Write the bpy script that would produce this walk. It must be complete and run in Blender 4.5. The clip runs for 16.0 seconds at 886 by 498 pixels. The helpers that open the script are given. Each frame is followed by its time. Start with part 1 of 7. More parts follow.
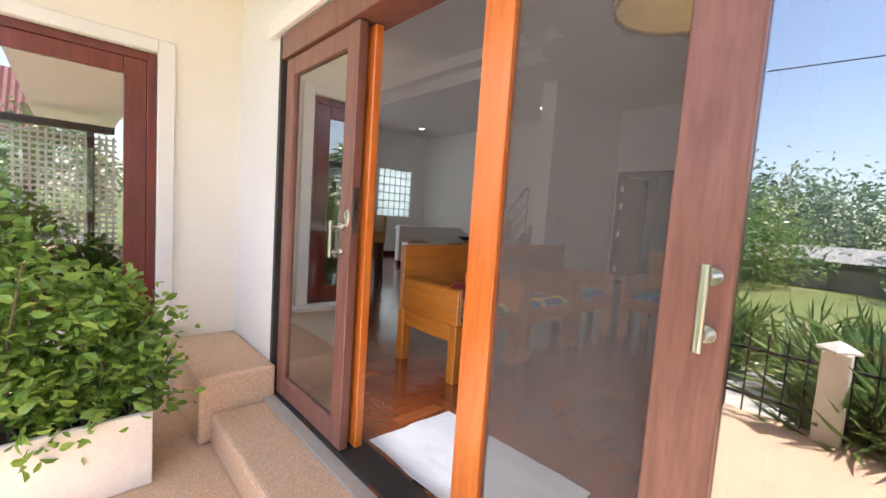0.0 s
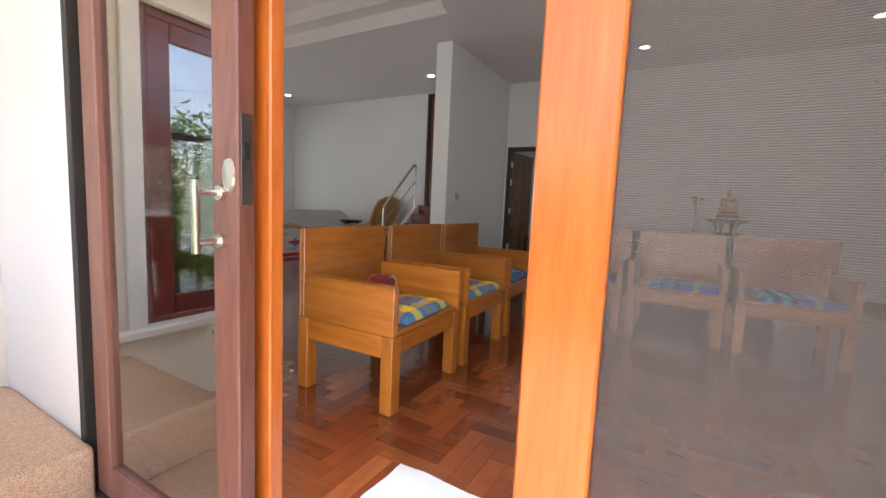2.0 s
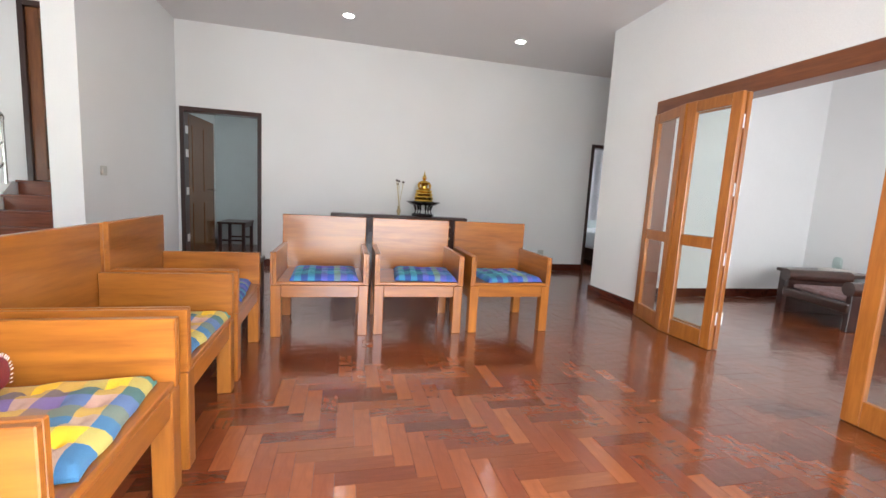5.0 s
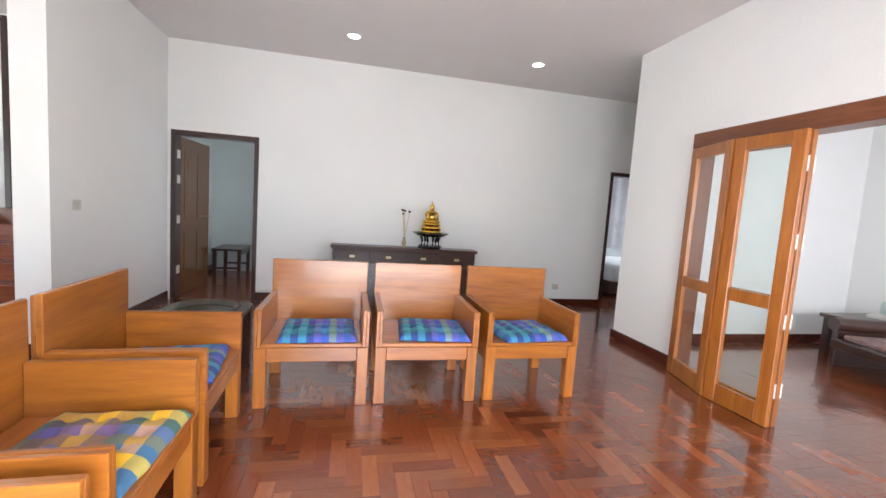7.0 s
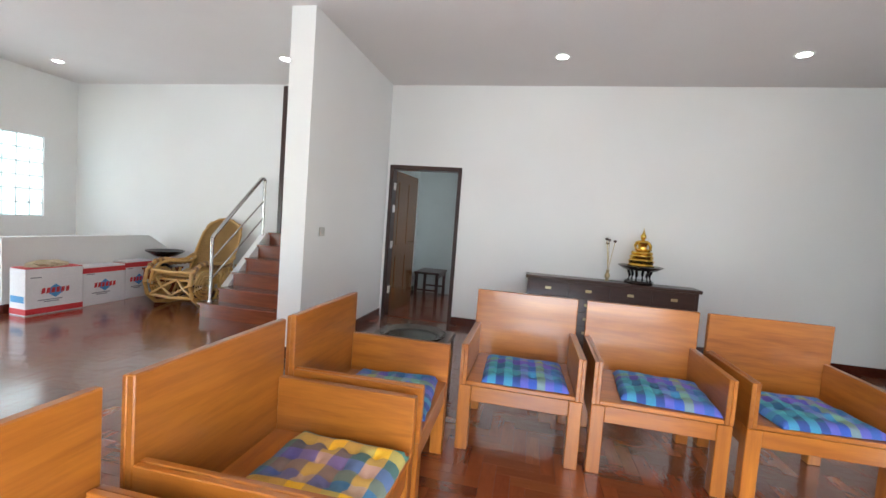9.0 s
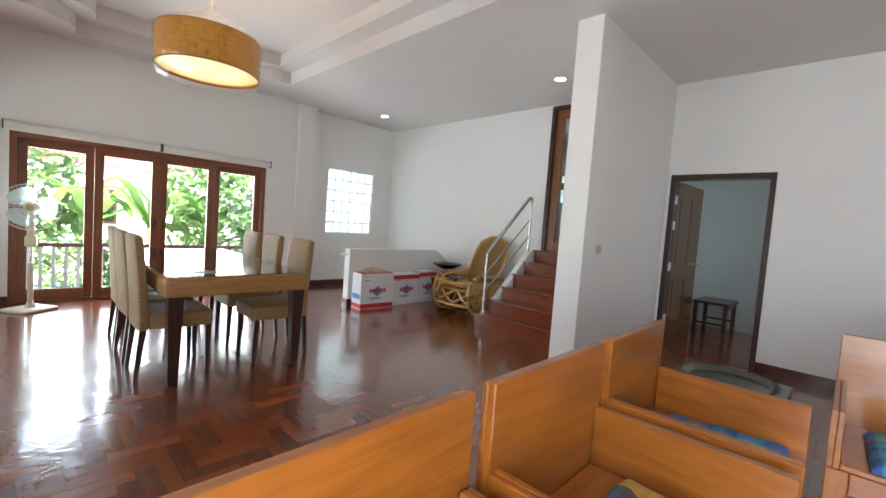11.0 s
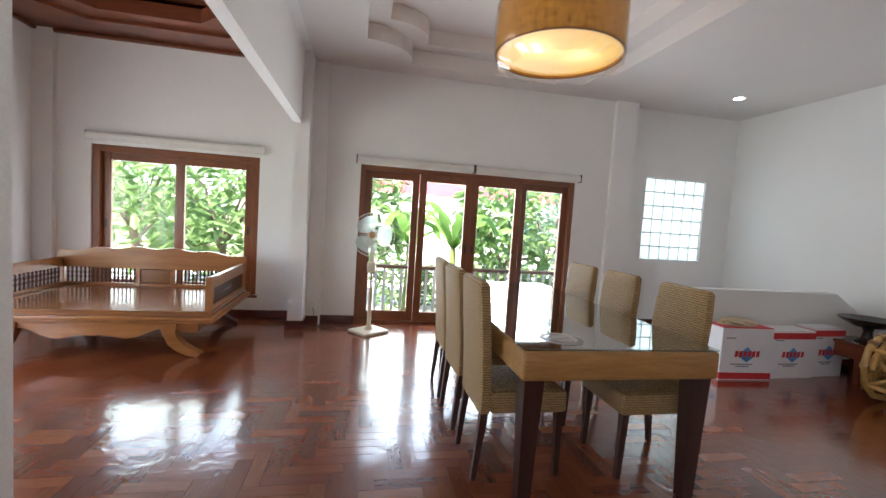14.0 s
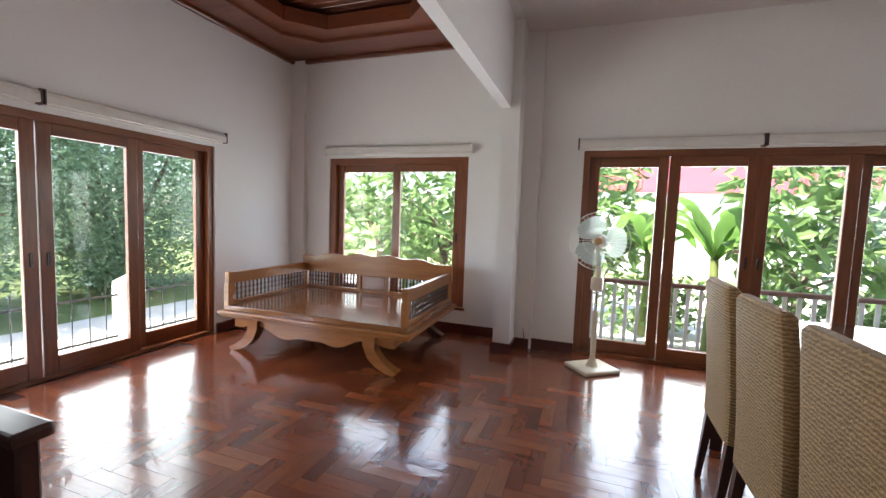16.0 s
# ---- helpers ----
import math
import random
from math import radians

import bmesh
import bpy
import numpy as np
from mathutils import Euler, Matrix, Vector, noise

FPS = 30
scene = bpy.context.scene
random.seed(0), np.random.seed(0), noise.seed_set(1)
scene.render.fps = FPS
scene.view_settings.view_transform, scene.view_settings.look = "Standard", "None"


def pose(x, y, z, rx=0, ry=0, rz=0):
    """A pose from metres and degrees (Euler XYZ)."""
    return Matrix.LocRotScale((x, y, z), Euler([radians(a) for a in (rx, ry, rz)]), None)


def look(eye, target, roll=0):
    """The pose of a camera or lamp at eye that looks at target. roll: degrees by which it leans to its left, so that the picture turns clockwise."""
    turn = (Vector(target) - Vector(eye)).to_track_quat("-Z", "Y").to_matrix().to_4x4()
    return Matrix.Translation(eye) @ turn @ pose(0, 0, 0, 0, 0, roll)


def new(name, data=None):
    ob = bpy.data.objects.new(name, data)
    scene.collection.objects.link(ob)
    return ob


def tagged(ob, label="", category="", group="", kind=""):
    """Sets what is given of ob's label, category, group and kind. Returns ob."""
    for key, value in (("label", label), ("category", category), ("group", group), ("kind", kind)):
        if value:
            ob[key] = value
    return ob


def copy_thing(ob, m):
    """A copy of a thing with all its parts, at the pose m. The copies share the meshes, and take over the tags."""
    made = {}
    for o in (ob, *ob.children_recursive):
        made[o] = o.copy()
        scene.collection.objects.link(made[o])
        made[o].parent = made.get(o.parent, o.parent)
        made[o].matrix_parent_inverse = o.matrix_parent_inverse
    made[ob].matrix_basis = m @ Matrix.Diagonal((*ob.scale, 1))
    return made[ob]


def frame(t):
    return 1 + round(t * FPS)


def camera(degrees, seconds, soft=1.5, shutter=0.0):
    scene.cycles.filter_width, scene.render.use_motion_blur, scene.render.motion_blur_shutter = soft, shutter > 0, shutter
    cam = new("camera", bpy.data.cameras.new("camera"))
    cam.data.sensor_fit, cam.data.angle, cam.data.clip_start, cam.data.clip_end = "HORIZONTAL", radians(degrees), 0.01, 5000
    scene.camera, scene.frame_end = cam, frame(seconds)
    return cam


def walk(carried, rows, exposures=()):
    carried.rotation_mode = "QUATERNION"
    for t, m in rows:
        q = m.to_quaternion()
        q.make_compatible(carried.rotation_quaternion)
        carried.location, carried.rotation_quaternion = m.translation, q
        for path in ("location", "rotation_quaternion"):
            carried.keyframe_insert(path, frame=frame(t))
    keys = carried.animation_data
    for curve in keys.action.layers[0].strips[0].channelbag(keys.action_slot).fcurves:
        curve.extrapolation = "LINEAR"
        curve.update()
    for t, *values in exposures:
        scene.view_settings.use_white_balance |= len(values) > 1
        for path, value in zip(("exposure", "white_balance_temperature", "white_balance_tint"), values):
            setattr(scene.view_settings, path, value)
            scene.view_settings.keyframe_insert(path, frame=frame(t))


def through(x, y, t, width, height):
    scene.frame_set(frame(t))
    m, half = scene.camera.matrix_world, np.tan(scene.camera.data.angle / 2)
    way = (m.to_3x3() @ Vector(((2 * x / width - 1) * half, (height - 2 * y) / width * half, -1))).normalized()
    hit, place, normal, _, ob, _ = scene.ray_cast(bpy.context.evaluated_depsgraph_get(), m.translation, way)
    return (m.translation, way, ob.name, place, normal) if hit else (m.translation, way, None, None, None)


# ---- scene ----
cam = camera(93.8, 16.0)
PATH = [
    (0, (0.234, 0.386, 1.104), (1.575, 1.861, 0.939), 3.9),
    (0.5, (0.308, 0.61, 1.089), (1.709, 2.028, 0.923), 3.8),
    (1, (0.353, 0.745, 1.042), (1.849, 2.063, 0.879), 3.8),
    (1.5, (0.464, 0.955, 1.022), (2.074, 2.126, 0.828), 3.2),
    (2, (0.56, 1.125, 1.015), (2.288, 2.111, 0.806), 2.6),
    (2.5, (0.637, 1.321, 1.029), (2.478, 2.069, 0.804), 1.9),
    (3, (0.741, 1.46, 0.985), (2.679, 1.899, 0.749), 1.4),
    (3.5, (0.893, 1.592, 0.983), (2.872, 1.738, 0.734), 1.3),
    (4, (0.978, 1.654, 0.996), (2.956, 1.54, 0.723), 1.8),
    (4.5, (1.104, 1.686, 1.001), (3.054, 1.34, 0.722), 2.5),
    (4.7, (1.159, 1.705, 1.029), (3.091, 1.266, 0.756), 3.0),
    (6.8, (1.633, 1.665, 1.28), (3.563, 1.175, 1.088), 3.9),
    (7, (1.695, 1.674, 1.3), (3.636, 1.231, 1.115), 3.9),
    (7.5, (1.859, 1.777, 1.3), (3.828, 1.459, 1.152), 4.0),
    (8, (1.96, 1.806, 1.325), (3.952, 1.689, 1.185), 4.0),
    (8.5, (1.993, 1.832, 1.315), (3.984, 1.964, 1.191), 4.2),
    (9, (1.987, 1.876, 1.311), (3.941, 2.285, 1.188), 4.3),
    (9.5, (1.997, 1.901, 1.293), (3.866, 2.604, 1.172), 4.4),
    (10, (2.002, 1.918, 1.323), (3.736, 2.904, 1.187), 4.1),
    (10.2, (2.006, 1.943, 1.303), (3.678, 3.031, 1.17), 4.2),
    (12.3, (1.899, 2.887, 1.25), (2.975, 4.569, 1.137), 3.8),
    (12.5, (1.886, 2.976, 1.251), (2.909, 4.69, 1.132), 3.8),
    (13, (1.866, 3.265, 1.294), (2.717, 5.07, 1.169), 3.8),
    (13.5, (1.878, 3.512, 1.275), (2.512, 5.405, 1.158), 3.7),
    (14, (1.936, 3.748, 1.318), (2.321, 5.706, 1.189), 3.7),
    (14.5, (1.943, 4.029, 1.265), (2.066, 6.022, 1.149), 3.6),
    (15, (1.915, 4.277, 1.297), (1.775, 6.267, 1.168), 3.3),
    (15.5, (1.936, 4.512, 1.289), (1.529, 6.466, 1.156), 2.9),
    (16, (1.979, 4.733, 1.282), (1.314, 6.613, 1.128), 2.1),
]
walk(cam, [(t, look(eye, target, roll)) for t, eye, target, roll in PATH],
     exposures=[(0, 1.9, 6600, 15), (0.6, 1.95, 6600, 15), (1.5, 2.25, 6450, 14), (2.5, 2.35, 6650, 16), (3.5, 3.0, 6650, 14), (4, 3.5, 6500, 13), (4.5, 3.65, 6350, 12), (7, 3.9, 6200, 13), (9, 3.7, 6150, 10),
                (10.2, 3.4, 6250, 11), (12.5, 3.1, 6150, 11), (14, 2.95, 6250, 14), (16, 2.6, 6350, 17)])

# ---- world, sun, exposure ----
world = bpy.data.worlds.new("sky")
scene.world = world
world.use_nodes = True
wn = world.node_tree.nodes
sky = wn.new("ShaderNodeTexSky")
sky.sky_type, sky.sun_disc = "NISHITA", False
sky.sun_elevation, sky.sun_rotation = radians(60), radians(209)
sky.air_density, sky.dust_density = 1.0, 1.5
world.node_tree.links.new(sky.outputs[0], wn["Background"].inputs[0])
wn["Background"].inputs[1].default_value = 0.15

sun = new("sun", bpy.data.lights.new("sun", "SUN"))
sun.data.energy, sun.data.angle, sun.data.color = 5.0, radians(0.6), (1.0, 0.95, 0.86)
sun.matrix_world = look((-5, -9, 18), (0, 0, 0))


def daylight_fill(x, y, z, w, h, towards, watts):
    """Area lamp added for sky light at an opening, or inside a closed room."""
    lamp = new("daylight_fill", bpy.data.lights.new("daylight_fill", "AREA"))
    lamp.data.shape, lamp.data.size, lamp.data.size_y = "RECTANGLE", w, h
    lamp.data.energy, lamp.data.color = watts, (0.93, 0.98, 1.0)
    lamp.matrix_world = look((x, y, z), towards)
    return lamp


daylight_fill(3.29, 9.13, 1.02, 2.6, 1.7, (3.29, 0, 1.7), 13.0)
daylight_fill(-0.2, 9.29, 1.1, 1.5, 1.4, (-0.2, 0, 2.4), 4.6)
daylight_fill(-1.85, 6.5, 1.0, 2.6, 1.7, (9, 6.5, 2.2), 12.5)
daylight_fill(1.335, 1.33, 1.0, 2.5, 1.8, (9, 1.33, 0.8), 10.2)
daylight_fill(6.36, 9.22, 1.56, 0.95, 1.1, (6.36, 0, 1.0), 1.9)

# ---- building helpers ----
def part(name, bm, material, parent=None, label="", smooth=False):
    """Link a bmesh as one mesh object, under a thing or a part."""
    me = bpy.data.meshes.new(name)
    bm.normal_update()
    bm.to_mesh(me)
    bm.free()
    me.materials.append(material)
    if smooth:
        for p in me.polygons:
            p.use_smooth = True
        me.set_sharp_from_angle(angle=radians(40))
    ob = new(name, me)
    if parent is not None:
        ob.parent = parent
    if label:
        ob["label"] = label
    return ob


def thing(name, label, category, m=None, group="", kind=""):
    ob = tagged(new(name), label, category, group, kind)
    ob.empty_display_size = 0.1
    if m is not None:
        ob.matrix_basis = m
    return ob


def structure(name, bm, material, label, category, smooth=False):
    return tagged(part(name, bm, material, None, "", smooth), label, category, kind="structure")


def bx(bm, x0, x1, y0, y1, z0, z1, bevel=0.0, seg=1, m=None):
    vs = [bm.verts.new((x, y, z)) for x in (x0, x1) for y in (y0, y1) for z in (z0, z1)]
    fs = [bm.faces.new([vs[i] for i in f]) for f in
          ((0, 1, 3, 2), (4, 6, 7, 5), (0, 4, 5, 1), (2, 3, 7, 6), (0, 2, 6, 4), (1, 5, 7, 3))]
    if m is not None:
        for v in vs:
            v.co = m @ v.co
    if bevel:
        edges = list({e for f in fs for e in f.edges})
        bmesh.ops.bevel(bm, geom=edges, offset=bevel, segments=seg, profile=0.5, affect="EDGES", clamp_overlap=True)
    return bm


def box(x0, x1, y0, y1, z0, z1, bevel=0.0, seg=1):
    return bx(bmesh.new(), x0, x1, y0, y1, z0, z1, bevel, seg)


def tube(bm, pts, r, n=8, closed=False, r1=None):
    """Sweep a round section along a line of points."""
    pts = [Vector(p) for p in pts]
    count = len(pts)
    rings = []
    up = Vector((0, 0, 1))
    for i, p in enumerate(pts):
        a = pts[(i - 1) % count] if (closed or i) else p
        b = pts[(i + 1) % count] if (closed or i < count - 1) else p
        d = (b - a).normalized()
        side = d.cross(up)
        if side.length < 0.05:
            side = d.cross(Vector((1, 0, 0)))
        side.normalize()
        nor = side.cross(d).normalized()
        rad = r if r1 is None else r + (r1 - r) * i / max(1, count - 1)
        rings.append([bm.verts.new(p + rad * (math.cos(2 * math.pi * k / n) * side + math.sin(2 * math.pi * k / n) * nor)) for k in range(n)])
    for i in range(count if closed else count - 1):
        a, b = rings[i], rings[(i + 1) % count]
        for k in range(n):
            bm.faces.new((a[k], a[(k + 1) % n], b[(k + 1) % n], b[k]))
    if not closed:
        bm.faces.new(rings[0][::-1])
        bm.faces.new(rings[-1])
    return bm


def lathe(bm, profile, n=20, centre=(0, 0, 0), caps=True):
    """Turn a profile of (radius, height) about the upright axis."""
    c = Vector(centre)
    rings = []
    for r, z in profile:
        rings.append([bm.verts.new(c + Vector((r * math.cos(2 * math.pi * k / n), r * math.sin(2 * math.pi * k / n), z))) for k in range(n)])
    for a, b in zip(rings, rings[1:]):
        for k in range(n):
            bm.faces.new((a[k], a[(k + 1) % n], b[(k + 1) % n], b[k]))
    if caps:
        bm.faces.new(rings[0][::-1])
        bm.faces.new(rings[-1])
    return bm


def prism(bm, pts, axis, a, b):
    """Extrude a closed outline of 2D points along an axis from a to b."""
    def put(p, d):
        return (d, p[0], p[1]) if axis == "x" else (p[0], d, p[1]) if axis == "y" else (p[0], p[1], d)
    va = [bm.verts.new(put(p, a)) for p in pts]
    vb = [bm.verts.new(put(p, b)) for p in pts]
    n = len(pts)
    bm.faces.new(va)
    bm.faces.new(vb[::-1])
    for k in range(n):
        bm.faces.new((va[k], vb[k], vb[(k + 1) % n], va[(k + 1) % n]))
    bmesh.ops.recalc_face_normals(bm, faces=bm.faces)
    return bm


def wall_bm(axis, at0, at1, lo, hi, z0, z1, holes=()):
    """A wall between the planes at0 and at1 that runs from lo to hi, with real openings (a, b, z_low, z_high)."""
    bm, made = bmesh.new(), {}
    us = sorted({lo, hi, *[h[0] for h in holes], *[h[1] for h in holes]})
    zs = sorted({z0, z1, *[h[2] for h in holes if h[2] > z0], *[h[3] for h in holes if h[3] < z1]})

    def solid(i, j):
        if not (0 <= i < len(us) - 1 and 0 <= j < len(zs) - 1):
            return False
        um, wm = (us[i] + us[i + 1]) / 2, (zs[j] + zs[j + 1]) / 2
        return not any(h[0] < um < h[1] and h[2] < wm < h[3] for h in holes)

    def v(i, j, k):
        if (i, j, k) not in made:
            d = (at0, at1)[k]
            made[i, j, k] = bm.verts.new((d, us[i], zs[j]) if axis == "x" else (us[i], d, zs[j]))
        return made[i, j, k]
    for i in range(len(us) - 1):
        for j in range(len(zs) - 1):
            if not solid(i, j):
                continue
            bm.faces.new((v(i, j, 0), v(i + 1, j, 0), v(i + 1, j + 1, 0), v(i, j + 1, 0)))
            bm.faces.new((v(i, j, 1), v(i, j + 1, 1), v(i + 1, j + 1, 1), v(i + 1, j, 1)))
            for di, dj, a, b in ((-1, 0, (i, j), (i, j + 1)), (1, 0, (i + 1, j + 1), (i + 1, j)), (0, -1, (i + 1, j), (i, j)), (0, 1, (i, j + 1), (i + 1, j + 1))):
                if not solid(i + di, j + dj):
                    bm.faces.new((v(*a, 0), v(*b, 0), v(*b, 1), v(*a, 1)))
    bmesh.ops.recalc_face_normals(bm, faces=bm.faces)
    return bm


# ---- materials ----
def nodes(name):
    m = bpy.data.materials.new(name)
    m.use_nodes = True
    return m, m.node_tree.nodes, m.node_tree.links, m.node_tree.nodes["Principled BSDF"]


def coords(n, l, scale=(1, 1, 1), kind="Object"):
    tc, mp = n.new("ShaderNodeTexCoord"), n.new("ShaderNodeMapping")
    mp.inputs["Scale"].default_value = scale
    l.new(tc.outputs[kind], mp.inputs[0])
    return mp.outputs[0]


def noise_tex(n, l, vec, scale, detail=4.0, rough=0.55, distort=0.0):
    t = n.new("ShaderNodeTexNoise")
    t.inputs["Scale"].default_value, t.inputs["Detail"].default_value = scale, detail
    t.inputs["Roughness"].default_value, t.inputs["Distortion"].default_value = rough, distort
    l.new(vec, t.inputs["Vector"])
    return t.outputs["Fac"]


def ramp(n, l, fac, stops, hold=False):
    r = n.new("ShaderNodeValToRGB")
    r.color_ramp.interpolation = "CONSTANT" if hold else "LINEAR"
    while len(r.color_ramp.elements) < len(stops):
        r.color_ramp.elements.new(0.5)
    for e, (p, c) in zip(r.color_ramp.elements, stops):
        e.position, e.color = p, (*c, 1)
    l.new(fac, r.inputs[0])
    return r.outputs[0]


def mixed(n, l, fac, a, b, blend="MIX"):
    x = n.new("ShaderNodeMix")
    x.data_type, x.blend_type = "RGBA", blend
    for sock, v in ((x.inputs[0], fac), (x.inputs[6], a), (x.inputs[7], b)):
        if isinstance(v, (int, float)):
            sock.default_value = v
        elif isinstance(v, tuple):
            sock.default_value = (*v, 1)
        else:
            l.new(v, sock)
    return x.outputs[2]


def bumped(n, l, b, height, strength, dist=0.01):
    k = n.new("ShaderNodeBump")
    k.inputs["Strength"].default_value, k.inputs["Distance"].default_value = strength, dist
    l.new(height, k.inputs["Height"])
    l.new(k.outputs[0], b.inputs["Normal"])


def mottled(name, c1, c2, rough=0.6, scale=6.0, grain=80.0, bump=0.1, metal=0.0, coat=0.0):
    """Paint, stone, plastic, metal: two scales of unevenness."""
    m, n, l, b = nodes(name)
    v = coords(n, l)
    big, fine = noise_tex(n, l, v, scale), noise_tex(n, l, v, grain, 2.0)
    col = ramp(n, l, big, [(0.3, c1), (0.7, c2)])
    col = mixed(n, l, 0.12, col, ramp(n, l, fine, [(0.3, tuple(0.6 * x for x in c1)), (0.7, tuple(min(1, 1.2 * x) for x in c2))]))
    l.new(col, b.inputs["Base Color"])
    rr = n.new("ShaderNodeMapRange")
    rr.inputs["To Min"].default_value, rr.inputs["To Max"].default_value = max(0.02, rough - 0.08), min(1, rough + 0.08)
    l.new(big, rr.inputs[0])
    l.new(rr.outputs[0], b.inputs["Roughness"])
    b.inputs["Metallic"].default_value, b.inputs["Coat Weight"].default_value = metal, coat
    if bump:
        bumped(n, l, b, fine, bump)
    return m


def wood(name, dark, light, along="z", rough=0.3, coat=0.3, size=1.0, vary=0.25, piece=False):
    """Planed timber with its grain along one axis of the object."""
    m, n, l, b = nodes(name)
    s = {"x": (0.9, 9, 9), "y": (9, 0.9, 9), "z": (9, 9, 0.9)}[along]
    vec = coords(n, l, tuple(q * size for q in s))
    info, geo, add = n.new("ShaderNodeObjectInfo"), n.new("ShaderNodeNewGeometry"), n.new("ShaderNodeVectorMath")
    both = n.new("ShaderNodeMath")
    both.operation = "ADD"
    l.new(info.outputs["Random"], both.inputs[0])
    l.new(geo.outputs["Random Per Island"], both.inputs[1])
    scale = n.new("ShaderNodeMath")
    scale.operation = "MULTIPLY"
    scale.inputs[1].default_value = 37.0
    l.new(both.outputs[0], scale.inputs[0])
    l.new(vec, add.inputs[0])
    l.new(scale.outputs[0], add.inputs[1])
    grain = noise_tex(n, l, add.outputs[0], 1.3, 6.0, 0.6, 1.8)
    fine = noise_tex(n, l, add.outputs[0], 7.0, 3.0, 0.7)
    col = ramp(n, l, grain, [(0.28, dark), (0.5, tuple((p + q) / 2 for p, q in zip(dark, light))), (0.72, light)])
    col = mixed(n, l, 0.25, col, ramp(n, l, fine, [(0.35, tuple(0.5 * q for q in dark)), (0.6, light)]))
    frac = n.new("ShaderNodeMath")
    frac.operation = "FRACT"
    l.new(both.outputs[0], frac.inputs[0])
    tone = ramp(n, l, frac.outputs[0], [(0.0, (1 - vary,) * 3), (1.0, (1.0,) * 3)])
    col = mixed(n, l, 1.0, col, tone, "MULTIPLY")
    l.new(col, b.inputs["Base Color"])
    b.inputs["Roughness"].default_value, b.inputs["Coat Weight"].default_value = rough, coat
    b.inputs["Coat Roughness"].default_value = 0.12
    bumped(n, l, b, fine, 0.08, 0.004)
    return m


M_WALL = mottled("white_wall_paint", (0.765, 0.76, 0.745), (0.80, 0.797, 0.785), 0.7, 1.2, 140, 0.04)
M_OUTWALL = mottled("cream_outdoor_paint", (0.80, 0.765, 0.68), (0.85, 0.82, 0.745), 0.75, 1.5, 120, 0.08)
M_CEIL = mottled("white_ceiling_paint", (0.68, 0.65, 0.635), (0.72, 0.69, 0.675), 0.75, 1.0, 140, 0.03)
M_TRIM = mottled("white_trim", (0.78, 0.77, 0.74), (0.83, 0.82, 0.79), 0.5, 4, 120, 0.03)
M_TEAK = wood("golden_teak", (0.25, 0.066, 0.008), (0.52, 0.176, 0.022), "x", 0.34, 0.6, 0.42)
M_TEAK_Z = wood("golden_teak_upright", (0.25, 0.066, 0.008), (0.52, 0.176, 0.022), "z", 0.34, 0.6, 0.42)
M_ORANGE = wood("orange_varnished_frame", (0.66, 0.15, 0.020), (0.84, 0.25, 0.045), "z", 0.32, 0.3, 0.8, 0.1)
M_BROWN = wood("weathered_brown_frame", (0.18, 0.072, 0.052), (0.29, 0.13, 0.10), "z", 0.42, 0.15, 1.0, 0.12)
M_FRAME = wood("dark_red_window_frame", (0.16, 0.046, 0.016), (0.26, 0.086, 0.029), "z", 0.35, 0.25, 0.9, 0.15)
M_FRAME_X = wood("dark_red_window_rail", (0.16, 0.046, 0.016), (0.26, 0.086, 0.029), "x", 0.35, 0.25, 0.9, 0.15)
M_FOLD = wood("folding_door_wood", (0.30, 0.088, 0.013), (0.47, 0.165, 0.028), "z", 0.3, 0.3, 0.8, 0.15)
M_STAIR = wood("red_stair_timber", (0.17, 0.036, 0.014), (0.28, 0.074, 0.029), "y", 0.22, 0.4, 0.8, 0.2)
M_DARK = wood("dark_stained_timber", (0.035, 0.014, 0.010), (0.075, 0.03, 0.02), "x", 0.3, 0.3, 0.8, 0.2)
M_DARK_Z = wood("dark_stained_leg", (0.03, 0.012, 0.010), (0.06, 0.024, 0.018), "z", 0.3, 0.3, 0.8, 0.2)
M_SKIRT = wood("dark_red_skirting", (0.06, 0.012, 0.008), (0.11, 0.026, 0.015), "x", 0.25, 0.35, 0.7, 0.15)
M_STEEL = mottled("brushed_steel", (0.55, 0.54, 0.52), (0.66, 0.65, 0.63), 0.22, 10, 160, 0.02, 1.0)
M_CHROME = mottled("satin_nickel", (0.62, 0.60, 0.56), (0.72, 0.70, 0.66), 0.25, 10, 120, 0.02, 1.0)
M_BLACK = mottled("black_rubber_seal", (0.02, 0.02, 0.02), (0.035, 0.033, 0.03), 0.6, 8, 100, 0.05)


